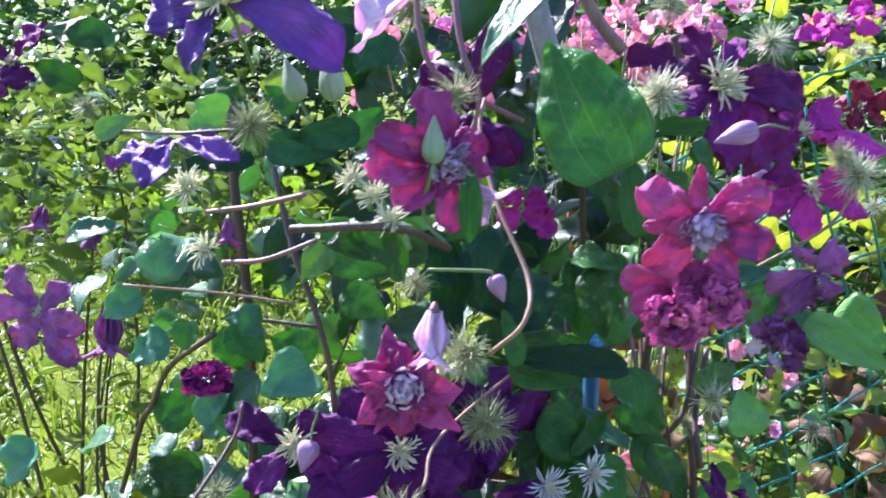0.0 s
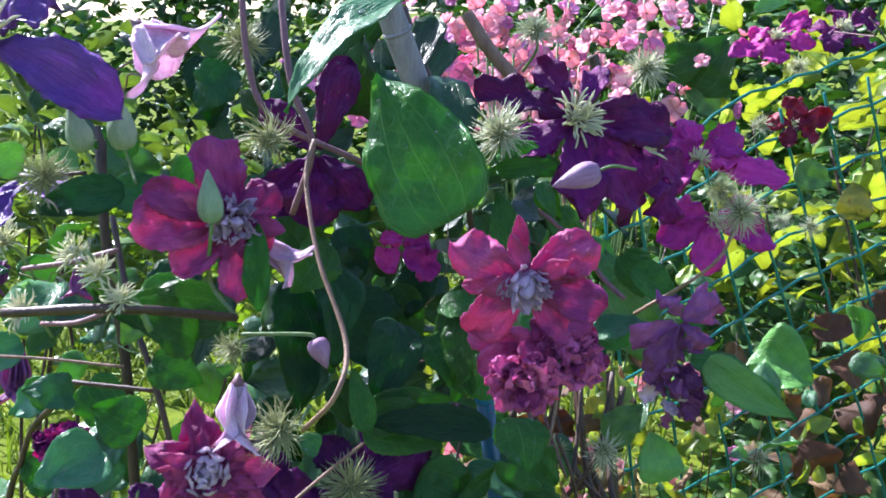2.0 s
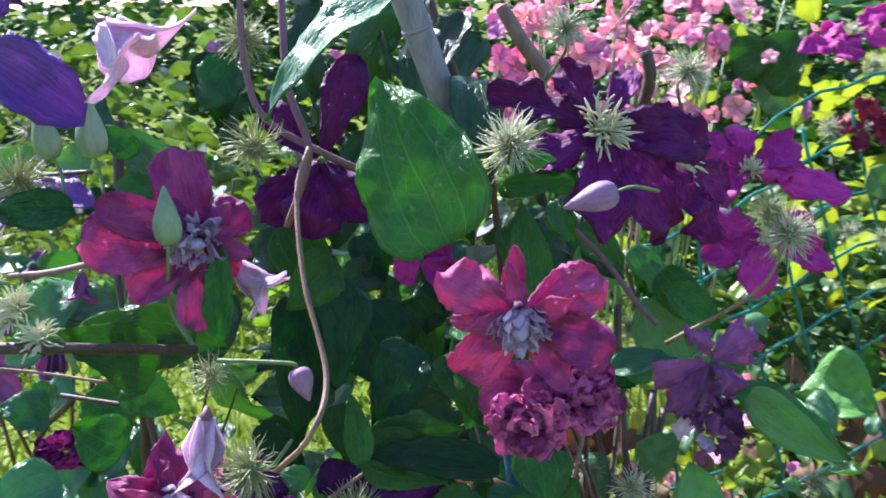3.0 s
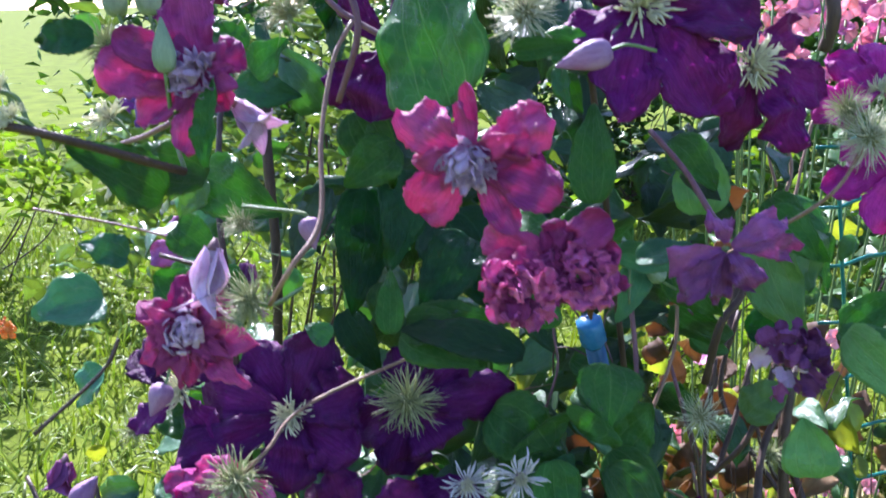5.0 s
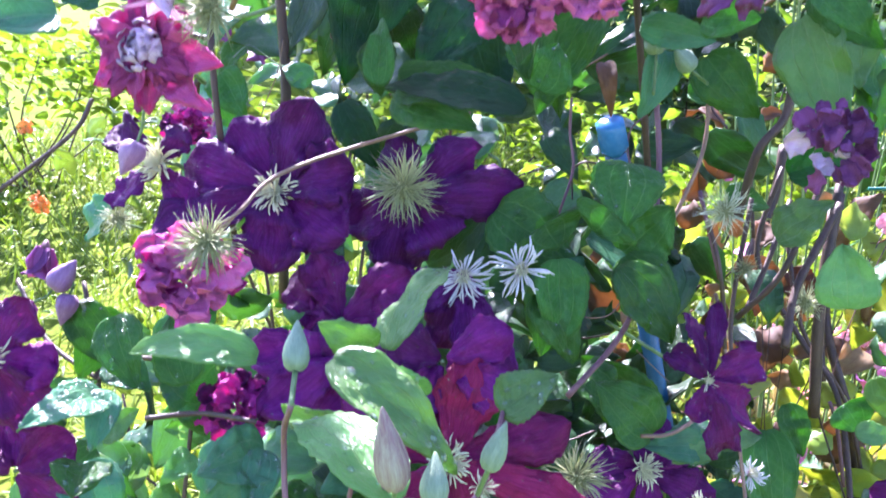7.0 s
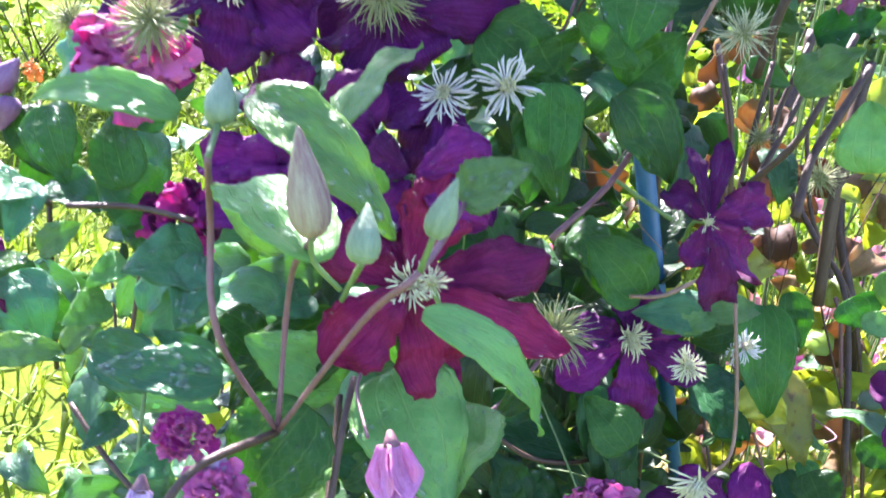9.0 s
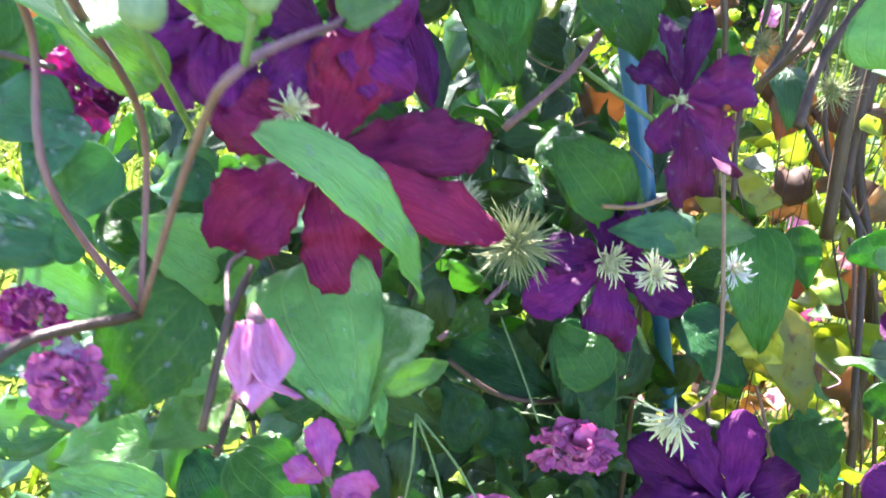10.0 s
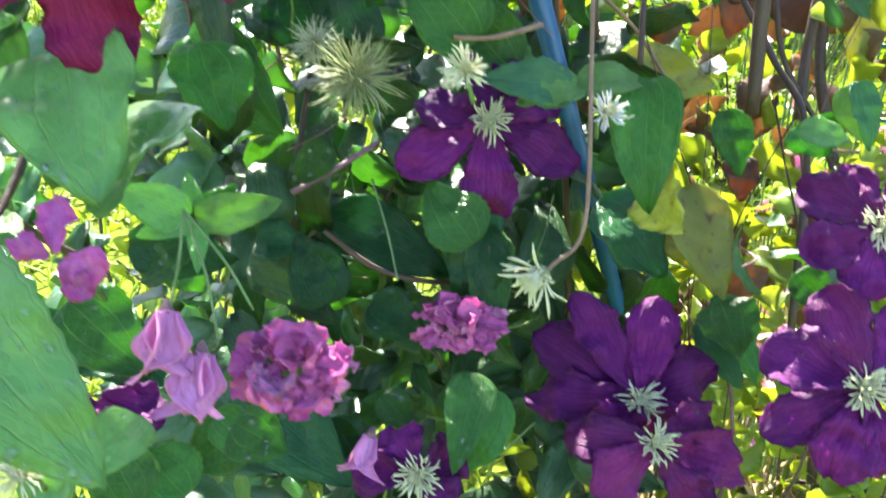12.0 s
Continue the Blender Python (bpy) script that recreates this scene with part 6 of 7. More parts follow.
leaf((0.097, 0.6, 1.089), (0.106, 0.595, 1.059), 0.0223, (0.418, -0.734, 0.536), seed=202, tone="mid", curl=0.6, drops=5)
leaf((0.175, 0.804, 0.907), (0.211, 0.823, 0.924), 0.0321, (0.418, -0.734, 0.536), seed=203, tone="dark", curl=0.6, drops=5)
leaf((0.095, 0.513, 1.005), (0.1, 0.523, 1.025), 0.0268, (0.453, -0.671, 0.587), seed=204, tone="mid", curl=0.6, drops=5)
leaf((0.101, 0.79, 0.962), (0.156, 0.814, 0.954), 0.0305, (0.453, -0.671, 0.587), seed=205, tone="mid", curl=0.6, drops=5)
leaf((0.19, 0.856, 1.005), (0.225, 0.85, 0.943), 0.05, (0.453, -0.671, 0.587), seed=206, tone="mid", curl=0.6, drops=5)
leaf((0.069, 0.68, 0.918), (0.109, 0.689, 0.889), 0.0413, (0.453, -0.671, 0.587), seed=207, tone="mid", curl=0.6, drops=5)
leaf((0.092, 0.536, 0.898), (0.113, 0.533, 0.861), 0.0303, (0.453, -0.671, 0.587), seed=208, tone="mid", curl=0.6, drops=5)
leaf((0.128, 0.548, 0.913), (0.159, 0.55, 0.876), 0.0296, (0.453, -0.671, 0.587), seed=209, tone="mid", curl=0.6, drops=5)
leaf((0.1, 0.65, 0.781), (0.138, 0.658, 0.752), 0.0486, (0.453, -0.671, 0.587), seed=210, tone="mid", curl=0.6, drops=5)
leaf((0.061, 0.553, 0.906), (0.096, 0.576, 0.918), 0.0373, (0.453, -0.671, 0.587), seed=211, tone="mid", curl=0.6, drops=5)
leaf((-0.041, 0.554, 0.981), (-0.015, 0.553, 0.944), 0.0239, (0.453, -0.671, 0.587), seed=212, tone="dark", curl=0.6, drops=5)
leaf((-0.146, 0.439, 0.879), (-0.119, 0.44, 0.846), 0.0287, (0.453, -0.671, 0.587), seed=213, tone="mid", curl=0.6, drops=5)
leaf((-0.161, 0.41, 0.822), (-0.134, 0.427, 0.831), 0.0255, (0.453, -0.671, 0.587), seed=214, tone="mid", curl=0.6, drops=5)
leaf((-0.024, 0.442, 0.822), (-0.046, 0.417, 0.792), 0.0336, (0.451, -0.634, 0.629), seed=215, tone="blue", curl=0.6, drops=5)
leaf((0.003, 0.352, 0.834), (0.039, 0.367, 0.824), 0.0252, (0.451, -0.634, 0.629), seed=216, tone="blue", curl=0.6, drops=5)
leaf((-0.15, 0.418, 0.785), (-0.107, 0.432, 0.762), 0.0351, (0.451, -0.634, 0.629), seed=217, tone="mid", curl=0.6, drops=5)
leaf((-0.12, 0.419, 0.805), (-0.14, 0.398, 0.782), 0.0245, (0.451, -0.634, 0.629), seed=218, tone="mid", curl=0.6, drops=5)
leaf((0.026, 0.537, 0.785), (0.048, 0.532, 0.749), 0.0428, (0.483, -0.543, 0.687), seed=219, tone="mid", curl=0.6, drops=5)
leaf((0.016, 0.607, 0.799), (0.039, 0.602, 0.765), 0.0389, (0.483, -0.543, 0.687), seed=220, tone="dark", curl=0.6, drops=5)
leaf((0.087, 0.621, 0.808), (0.111, 0.627, 0.791), 0.0421, (0.483, -0.543, 0.687), seed=221, tone="mid", curl=0.6, drops=5)
leaf((0.102, 0.543, 0.751), (0.093, 0.527, 0.735), 0.0178, (0.483, -0.543, 0.687), seed=222, tone="mid", curl=0.6, drops=5)
leaf((0.046, 0.599, 0.681), (0.113, 0.628, 0.653), 0.0414, (0.483, -0.543, 0.687), seed=223, tone="dark", curl=0.6, drops=5)
leaf((0.235, 0.71, 0.647), (0.268, 0.706, 0.602), 0.0319, (0.483, -0.543, 0.687), seed=224, tone="mid", curl=0.6, drops=5)
leaf((0.026, 0.452, 0.685), (0.065, 0.462, 0.656), 0.039, (0.483, -0.543, 0.687), seed=225, tone="mid", curl=0.6, drops=5)
leaf((0.127, 0.637, 0.686), (0.132, 0.612, 0.638), 0.034, (0.483, -0.543, 0.687), seed=226, tone="dark", curl=0.6, drops=5)
leaf((0.155, 0.714, 0.68), (0.2, 0.723, 0.642), 0.0574, (0.483, -0.543, 0.687), seed=227, tone="dark", curl=0.6, drops=5)
leaf((0.144, 0.608, 0.605), (0.141, 0.584, 0.567), 0.0309, (0.483, -0.543, 0.687), seed=228, tone="mid", curl=0.6, drops=5)
leaf((0.125, 0.551, 0.622), (0.142, 0.554, 0.607), 0.0201, (0.483, -0.543, 0.687), seed=229, tone="mid", curl=0.6, drops=5)
leaf((0.114, 0.466, 0.651), (0.135, 0.474, 0.64), 0.0291, (0.483, -0.543, 0.687), seed=230, tone="mid", curl=0.6, drops=5)
leaf((0.011, 0.501, 0.672), (0.031, 0.529, 0.696), 0.0315, (0.483, -0.543, 0.687), seed=231, tone="mid", curl=0.6, drops=5)
leaf((0.268, 0.74, 0.66), (0.289, 0.745, 0.644), 0.0255, (0.483, -0.543, 0.687), seed=232, tone="mid", curl=0.6, drops=5)
leaf((0.083, 0.594, 0.642), (0.111, 0.605, 0.626), 0.0315, (0.483, -0.543, 0.687), seed=233, tone="dark", curl=0.6, drops=5)
leaf((0.248, 0.768, 0.732), (0.273, 0.783, 0.727), 0.0191, (0.483, -0.543, 0.687), seed=234, tone="pale", curl=0.6, drops=5)
leaf((0.488, 1.083, 0.787), (0.448, 1.087, 0.813), 0.0535, (0.065, -0.776, 0.628), seed=235, tone="mid")
leaf((0.477, 1.046, 0.844), (0.534, 1.051, 0.849), 0.0382, (0.065, -0.776, 0.628), seed=236, tone="brown")
leaf((0.525, 1.083, 0.966), (0.528, 1.095, 1.009), 0.0446, (0.067, -0.838, 0.541), seed=237, tone="yellow")
leaf((0.458, 1.094, 1.022), (0.503, 1.093, 1.009), 0.0382, (0.065, -0.776, 0.628), seed=238, tone="pale")
leaf((0.501, 1.05, 0.664), (0.481, 1.058, 0.696), 0.0669, (0.067, -0.838, 0.541), seed=239, tone="brown", curl=1.8)
leaf((0.555, 1.084, 0.772), (0.515, 1.085, 0.786), 0.0468, (0.065, -0.776, 0.628), seed=240, tone="brown", curl=1.6)
leaf((0.475, 1.352, 1.203), (0.529, 1.36, 1.216), 0.0229, (0.061, -0.701, 0.711), seed=241, tone="pale")
leaf((0.424, 1.741, 1.119), (0.373, 1.749, 1.159), 0.0816, (0.065, -0.776, 0.628), seed=242, tone="mid")
leaf((0.421, 1.311, 1.067), (0.376, 1.316, 1.098), 0.0459, (0.065, -0.776, 0.628), seed=243, tone="pale")
leaf((-0.384, 0.803, 0.987), (-0.33, 0.809, 0.997), 0.0325, (0.152, -0.721, 0.677), seed=244, tone="blue", curl=0.6)
leaf((-0.293, 0.746, 0.95), (-0.328, 0.738, 0.931), 0.0357, (0.152, -0.721, 0.677), seed=245, tone="blue", curl=0.6)
leaf((-0.235, 0.708, 0.985), (-0.263, 0.698, 0.957), 0.0335, (0.152, -0.721, 0.677), seed=246, tone="mid", curl=0.6)
leaf((-0.267, 0.737, 0.911), (-0.302, 0.729, 0.892), 0.0357, (0.152, -0.721, 0.677), seed=247, tone="blue", curl=0.6)
leaf((-0.362, 0.66, 0.848), (-0.385, 0.648, 0.811), 0.043, (0.152, -0.721, 0.677), seed=248, tone="blue", curl=0.6)
leaf((-0.156, 0.589, 0.933), (-0.172, 0.579, 0.901), 0.037, (0.152, -0.721, 0.677), seed=249, tone="blue", curl=0.6)
leaf((-0.251, 0.616, 0.85), (-0.215, 0.612, 0.828), 0.0357, (0.152, -0.721, 0.677), seed=250, tone="mid", curl=0.6)
leaf((-0.375, 0.844, 1.127), (-0.419, 0.847, 1.148), 0.0325, (0.152, -0.721, 0.677), seed=251, tone="mid", curl=0.6)
leaf((-0.172, 0.603, 1.151), (-0.141, 0.601, 1.136), 0.0229, (0.152, -0.721, 0.677), seed=252, tone="mid", curl=0.6)
leaf((-0.099, 0.553, 1.138), (-0.117, 0.556, 1.155), 0.0175, (0.152, -0.721, 0.677), seed=253, tone="mid", curl=0.6)
leaf((-0.055, 0.501, 1.129), (-0.036, 0.507, 1.147), 0.0223, (0.152, -0.721, 0.677), seed=254, tone="mid", curl=0.6)
leaf((0.061, 0.646, 1.043), (0.036, 0.633, 1.003), 0.0338, (0.152, -0.721, 0.677), seed=255, tone="dark", curl=0.6)
leaf((0.108, 0.486, 1.147), (0.141, 0.485, 1.135), 0.018, (0.152, -0.721, 0.677), seed=256, tone="mid", curl=0.6)
leaf((0.243, 0.729, 0.945), (0.276, 0.739, 0.972), 0.0287, (0.152, -0.721, 0.677), seed=257, tone="mid", curl=0.6)
leaf((0.189, 0.661, 0.903), (0.216, 0.67, 0.928), 0.0268, (0.152, -0.721, 0.677), seed=258, tone="pale", curl=0.6)
leaf((-0.148, 0.389, 0.836), (-0.109, 0.417, 0.851), 0.022, (0.439, -0.606, 0.663), seed=259, tone="mid", curl=0.6, drops=6)
leaf((-0.102, 0.409, 0.823), (-0.087, 0.423, 0.837), 0.0176, (0.439, -0.606, 0.663), seed=260, tone="pale", curl=0.6, drops=6)
leaf((-0.086, 0.382, 0.827), (-0.065, 0.379, 0.795), 0.0343, (0.439, -0.606, 0.663), seed=261, tone="blue", curl=0.6, drops=6)
leaf((-0.035, 0.367, 0.812), (-0.021, 0.383, 0.83), 0.0133, (0.439, -0.606, 0.663), seed=262, tone="pale", curl=0.6, drops=6)
leaf((-0.062, 0.352, 0.81), (-0.033, 0.368, 0.813), 0.0158, (0.439, -0.606, 0.663), seed=263, tone="pale", curl=0.6, drops=6)
leaf((-0.15, 0.472, 0.861), (-0.165, 0.448, 0.823), 0.0298, (0.439, -0.606, 0.663), seed=264, tone="mid", curl=0.6, drops=6)
leaf((-0.114, 0.492, 0.861), (-0.104, 0.478, 0.818), 0.0431, (0.439, -0.606, 0.663), seed=265, tone="blue", curl=0.6, drops=6)
leaf((-0.095, 0.464, 0.83), (-0.075, 0.462, 0.8), 0.0255, (0.439, -0.606, 0.663), seed=266, tone="mid", curl=0.6, drops=6)
leaf((0.005, 0.415, 0.817), (0.029, 0.421, 0.8), 0.0294, (0.439, -0.606, 0.663), seed=267, tone="mid", curl=0.6, drops=6)
leaf((-0.126, 0.473, 0.889), (-0.104, 0.478, 0.873), 0.0223, (0.439, -0.606, 0.663), seed=268, tone="blue", curl=0.6, drops=6)
leaf((-0.129, 0.383, 0.825), (-0.111, 0.397, 0.836), 0.0201, (0.439, -0.606, 0.663), seed=269, tone="mid", curl=0.6, drops=6)
leaf((-0.137, 0.447, 0.841), (-0.111, 0.454, 0.827), 0.0255, (0.439, -0.606, 0.663), seed=270, tone="blue", curl=0.6, drops=6)
leaf((-0.111, 0.366, 0.82), (-0.092, 0.365, 0.795), 0.0164, (0.439, -0.606, 0.663), seed=271, tone="pale", curl=0.6, drops=6)
leaf((0.132, 0.778, 0.745), (0.185, 0.809, 0.735), 0.0393, (0.445, -0.658, 0.607), seed=272, tone="yellow")
leaf((0.218, 1.017, 0.775), (0.231, 0.991, 0.714), 0.0412, (0.445, -0.658, 0.607), seed=273, tone="yellow")
leaf((0.147, 0.944, 0.779), (0.152, 0.925, 0.741), 0.0337, (0.445, -0.658, 0.607), seed=274, tone="brown", curl=1.6)
leaf((0.168, 0.979, 0.769), (0.194, 0.982, 0.742), 0.0347, (0.445, -0.658, 0.607), seed=275, tone="brown", curl=1.6)
leaf((0.122, 0.855, 0.748), (0.131, 0.874, 0.771), 0.0237, (0.404, -0.606, 0.686), seed=276, tone="brown", curl=2)
leaf((0.19, 0.859, 0.676), (0.202, 0.851, 0.648), 0.0277, (0.404, -0.606, 0.686), seed=277, tone="brown", curl=1.8)
leaf((0.197, 0.799, 0.726), (0.215, 0.789, 0.689), 0.0245, (0.404, -0.606, 0.686), seed=278, tone="mid")
leaf((0.237, 0.836, 0.718), (0.253, 0.834, 0.698), 0.0393, (0.357, -0.544, 0.759), seed=279, tone="mid")
leaf((0.267, 0.798, 0.757), (0.283, 0.788, 0.722), 0.0223, (0.404, -0.606, 0.686), seed=280, tone="blue")
leaf((0.214, 0.806, 0.604), (0.236, 0.828, 0.615), 0.0229, (0.404, -0.606, 0.686), seed=281, tone="brown", curl=1.6)
leaf((0.016, 0.523, 1.092), (-0.001, 0.497, 1.073), 0.0282, (0.442, -0.847, 0.295), seed=300, tone="mid", curl=0.6)
leaf((-0.01, 0.537, 1.065), (-0.001, 0.499, 1.002), 0.0375, (0.464, -0.819, 0.337), seed=301, tone="dark", curl=0.5)
leaf((0.013, 0.541, 1.075), (0.018, 0.507, 1.027), 0.0337, (0.428, -0.845, 0.321), seed=302, tone="dark", curl=0.7)
leaf((0.051, 0.538, 1.041), (0.04, 0.498, 1.005), 0.0359, (0.358, -0.848, 0.39), seed=303, tone="dark", curl=0.6)
leaf((0.04, 0.464, 1.01), (0.032, 0.482, 1.037), 0.0155, (0.417, -0.772, 0.48), seed=304, tone="mid", curl=0.5, fold=0.25)
leaf((0.042, 0.478, 1.012), (0.069, 0.49, 1.011), 0.0163, (0.405, -0.785, 0.469), seed=305, tone="mid", curl=0.5, drops=4)
leaf((0.075, 0.54, 1.052), (0.104, 0.526, 1.046), 0.0205, (0.318, -0.871, 0.374), seed=306, tone="mid", curl=0.6)
leaf((0.117, 0.545, 1.063), (0.109, 0.572, 1.111), 0.0255, (0.237, -0.904, 0.356), seed=307, tone="mid", curl=0.6, fold=0.2)
leaf((0.021, 0.441, 1.013), (0.01, 0.437, 1.02), 0.0128, (0.471, -0.74, 0.481), seed=308, tone="blue", curl=0.6, drops=4)
leaf((0.156, 0.651, 1.036), (0.149, 0.659, 1.084), 0.0393, (0.128, -0.923, 0.364), seed=309, tone="pale", curl=0.5)
leaf((0.2, 0.674, 1.027), (0.22, 0.645, 0.995), 0.0436, (0.051, -0.927, 0.37), seed=310, tone="pale", curl=0.6)
leaf((0.122, 0.579, 1.029), (0.158, 0.585, 1.023), 0.0191, (0.208, -0.891, 0.402), seed=311, tone="blue", curl=0.9, fold=0.3)
leaf((0.081, 0.479, 0.732), (0.067, 0.453, 0.75), 0.0203, (0.676, -0.527, 0.514), seed=313, tone="pale", curl=0.5, drops=4)
leaf((0.083, 0.481, 0.732), (0.105, 0.509, 0.736), 0.0206, (0.673, -0.532, 0.515), seed=314, tone="pale", curl=0.5, drops=4)
leaf((0.082, 0.48, 0.731), (0.074, 0.458, 0.729), 0.012, (0.674, -0.528, 0.517), seed=315, tone="pale", curl=0.5)
leaf((0.079, 0.484, 0.731), (0.069, 0.49, 0.746), 0.0111, (0.674, -0.533, 0.512), seed=316, tone="pale", curl=0.5)
leaf((0.079, 0.483, 0.729), (0.084, 0.504, 0.74), 0.0119, (0.672, -0.53, 0.517), seed=317, tone="mid", curl=0.5)
leaf((0.084, 0.481, 0.729), (0.097, 0.468, 0.716), 0.0096, (0.668, -0.53, 0.522), seed=318, tone="pale", curl=0.5)
leaf((0.168, 0.645, 0.765), (0.133, 0.615, 0.772), 0.025, (0.406, -0.822, 0.4), seed=319, tone="blue", curl=1.0, fold=0.2)
leaf((0.171, 0.647, 0.769), (0.15, 0.622, 0.761), 0.0208, (0.4, -0.828, 0.392), seed=320, tone="pale", curl=0.8)
leaf((0.169, 0.646, 0.769), (0.196, 0.67, 0.769), 0.0199, (0.406, -0.826, 0.392), seed=321, tone="pale", curl=1.0)
leaf((0.196, 0.67, 0.772), (0.214, 0.645, 0.713), 0.0369, (0.34, -0.86, 0.382), seed=322, tone="mid", curl=0.9, fold=0.3)
leaf((0.202, 0.726, 0.699), (0.24, 0.711, 0.643), 0.0365, (0.278, -0.835, 0.475), seed=323, tone="yellow", curl=0.5)
leaf((-0.024, 0.572, 0.776), (0.038, 0.577, 0.733), 0.0525, (0.729, -0.589, 0.35), seed=324, tone="mid", curl=0.6)
leaf((0.019, 0.461, 0.659), (0.071, 0.466, 0.65), 0.0416, (0.691, -0.402, 0.601), seed=325, tone="dark", curl=0.6)
leaf((0.164, 0.575, 0.638), (0.181, 0.533, 0.612), 0.026, (0.401, -0.646, 0.649), seed=326, tone="mid", curl=0.6, drops=5)
leaf((0.118, 0.653, 0.677), (0.152, 0.605, 0.632), 0.0309, (0.445, -0.724, 0.527), seed=327, tone="mid", curl=0.5)
leaf((0.079, 0.515, 0.615), (0.141, 0.508, 0.602), 0.0425, (0.55, -0.497, 0.671), seed=328, tone="dark", curl=0.6)
leaf((0.13, 0.412, 0.693), (0.14, 0.378, 0.692), 0.0224, (0.626, -0.407, 0.666), seed=329, tone="pale", curl=0.6, drops=5)
leaf((0.227, 0.731, 0.621), (0.259, 0.71, 0.594), 0.0295, (0.218, -0.784, 0.581), seed=330, tone="blue", curl=0.7)
leaf((0.117, 0.545, 0.608), (0.13, 0.565, 0.619), 0.0176, (0.474, -0.554, 0.684), seed=331, tone="mid", curl=0.8)
leaf((0.255, 0.84, 0.744), (0.278, 0.834, 0.711), 0.0268, (0.161, -0.916, 0.367), seed=332, tone="pale", curl=0.7)
leaf((0.035, 0.556, 0.678), (0.065, 0.571, 0.678), 0.0272, (0.624, -0.564, 0.54), seed=333, tone="dark", curl=0.6)
leaf((0.002, 0.503, 0.688), (0.045, 0.535, 0.679), 0.0326, (0.703, -0.474, 0.53), seed=334, tone="dark", curl=0.6)
leaf((0.054, 0.625, 0.661), (0.106, 0.632, 0.653), 0.0293, (0.541, -0.645, 0.539), seed=335, tone="mid", curl=0.6)
leaf((0.089, 0.475, 0.637), (0.119, 0.481, 0.629), 0.0238, (0.58, -0.457, 0.674), seed=336, tone="mid", curl=0.6, drops=4)
leaf((-0.046, 0.369, 0.882), (-0.049, 0.329, 0.886), 0.0209, (0.646, -0.515, 0.563), seed=337, tone="blue", curl=0.9, drops=8)
leaf((-0.046, 0.371, 0.884), (-0.036, 0.351, 0.867), 0.0159, (0.646, -0.519, 0.559), seed=338, tone="blue", curl=0.8, drops=6)
leaf((-0.065, 0.397, 0.905), (-0.044, 0.386, 0.878), 0.025, (0.664, -0.556, 0.501), seed=339, tone="mid", curl=0.7, drops=6)
leaf((-0.035, 0.408, 0.872), (-0.055, 0.421, 0.898), 0.0255, (0.593, -0.573, 0.565), seed=340, tone="mid", curl=0.6, drops=4)
leaf((0.024, 0.392, 0.862), (0.017, 0.358, 0.868), 0.0273, (0.511, -0.589, 0.626), seed=341, tone="blue", curl=0.7, drops=8)
leaf((-0.029, 0.342, 0.869), (-0.02, 0.328, 0.864), 0.0227, (0.633, -0.475, 0.611), seed=342, tone="mid", curl=0.7, drops=6)
leaf((0.188, 0.651, 1.03), (0.221, 0.624, 0.97), 0.0423, (0.109, -0.967, 0.228), seed=347, tone="pale", curl=0.6)
leaf((0.126, 0.618, 1.013), (0.119, 0.599, 0.979), 0.0221, (0.233, -0.936, 0.265), seed=348, tone="blue", curl=0.8, fold=0.3)
leaf((0.068, 0.568, 1.023), (0.087, 0.548, 0.991), 0.0352, (0.368, -0.895, 0.251), seed=349, tone="mid", curl=0.5)
leaf((0.142, 0.641, 1.008), (0.173, 0.641, 0.976), 0.0331, (0.194, -0.944, 0.269), seed=350, tone="mid", curl=0.7)
stem([(0.184, 0.882, 1.057), (0.194, 0.877, 1.025), (0.189, 0.86, 0.991), (0.198, 0.853, 0.961)], 0.0016, "tan")
stem([(0.206, 0.904, 1.064), (0.201, 0.889, 1.029), (0.196, 0.872, 0.998), (0.17, 0.844, 0.974)], 0.0014, "tan")
stem([(0.175, 0.906, 1.1), (0.185, 0.894, 1.069), (0.174, 0.889, 1.041), (0.184, 0.874, 1.011)], 0.0012, "tan")
stem([(0.208, 0.961, 1.167), (0.213, 0.961, 1.144), (0.208, 0.969, 1.115)], 0.006, "brown")
stem([(0.134, 0.596, 1.094), (0.155, 0.587, 1.075), (0.172, 0.574, 1.055), (0.183, 0.563, 1.046)], 0.0016, "purple")
stem([(0.215, 0.759, 0.902), (0.207, 0.738, 0.878), (0.199, 0.714, 0.853), (0.2, 0.687, 0.824)], 0.0028, "brown")
stem([(0.182, 0.777, 0.895), (0.176, 0.749, 0.859), (0.169, 0.722, 0.829)], 0.002, "brown")
stem([(-0.086, 0.477, 1.04), (-0.127, 0.47, 1.048), (-0.174, 0.452, 1.058)], 0.0008, "tan")
stem([(-0.127, 0.393, 0.958), (-0.111, 0.426, 0.981), (-0.108, 0.438, 0.996)], 0.0011, "brown")
stem([(0.156, 0.777, 0.893), (0.156, 0.748, 0.813), (0.169, 0.721, 0.764)], 0.0018, "brown")
stem([(0.157, 0.929, 0.881), (0.149, 0.902, 0.806), (0.196, 0.879, 0.746), (0.234, 0.855, 0.705), (0.266, 0.779, 0.604)], 0.0024, "brown")
stem([(0.198, 0.976, 0.836), (0.205, 0.941, 0.738), (0.215, 0.915, 0.695)], 0.004, "brown")
stem([(0.13, 0.722, 0.909), (0.148, 0.708, 0.866)], 0.0014, "purple")
stem([(-0.01, 0.359, 0.886), (0.004, 0.377, 0.883), (0.025, 0.386, 0.88)], 0.0012, "brown")
stem([(-0.011, 0.35, 0.805), (0.01, 0.346, 0.792), (0.028, 0.343, 0.785)], 0.0011, "brown")
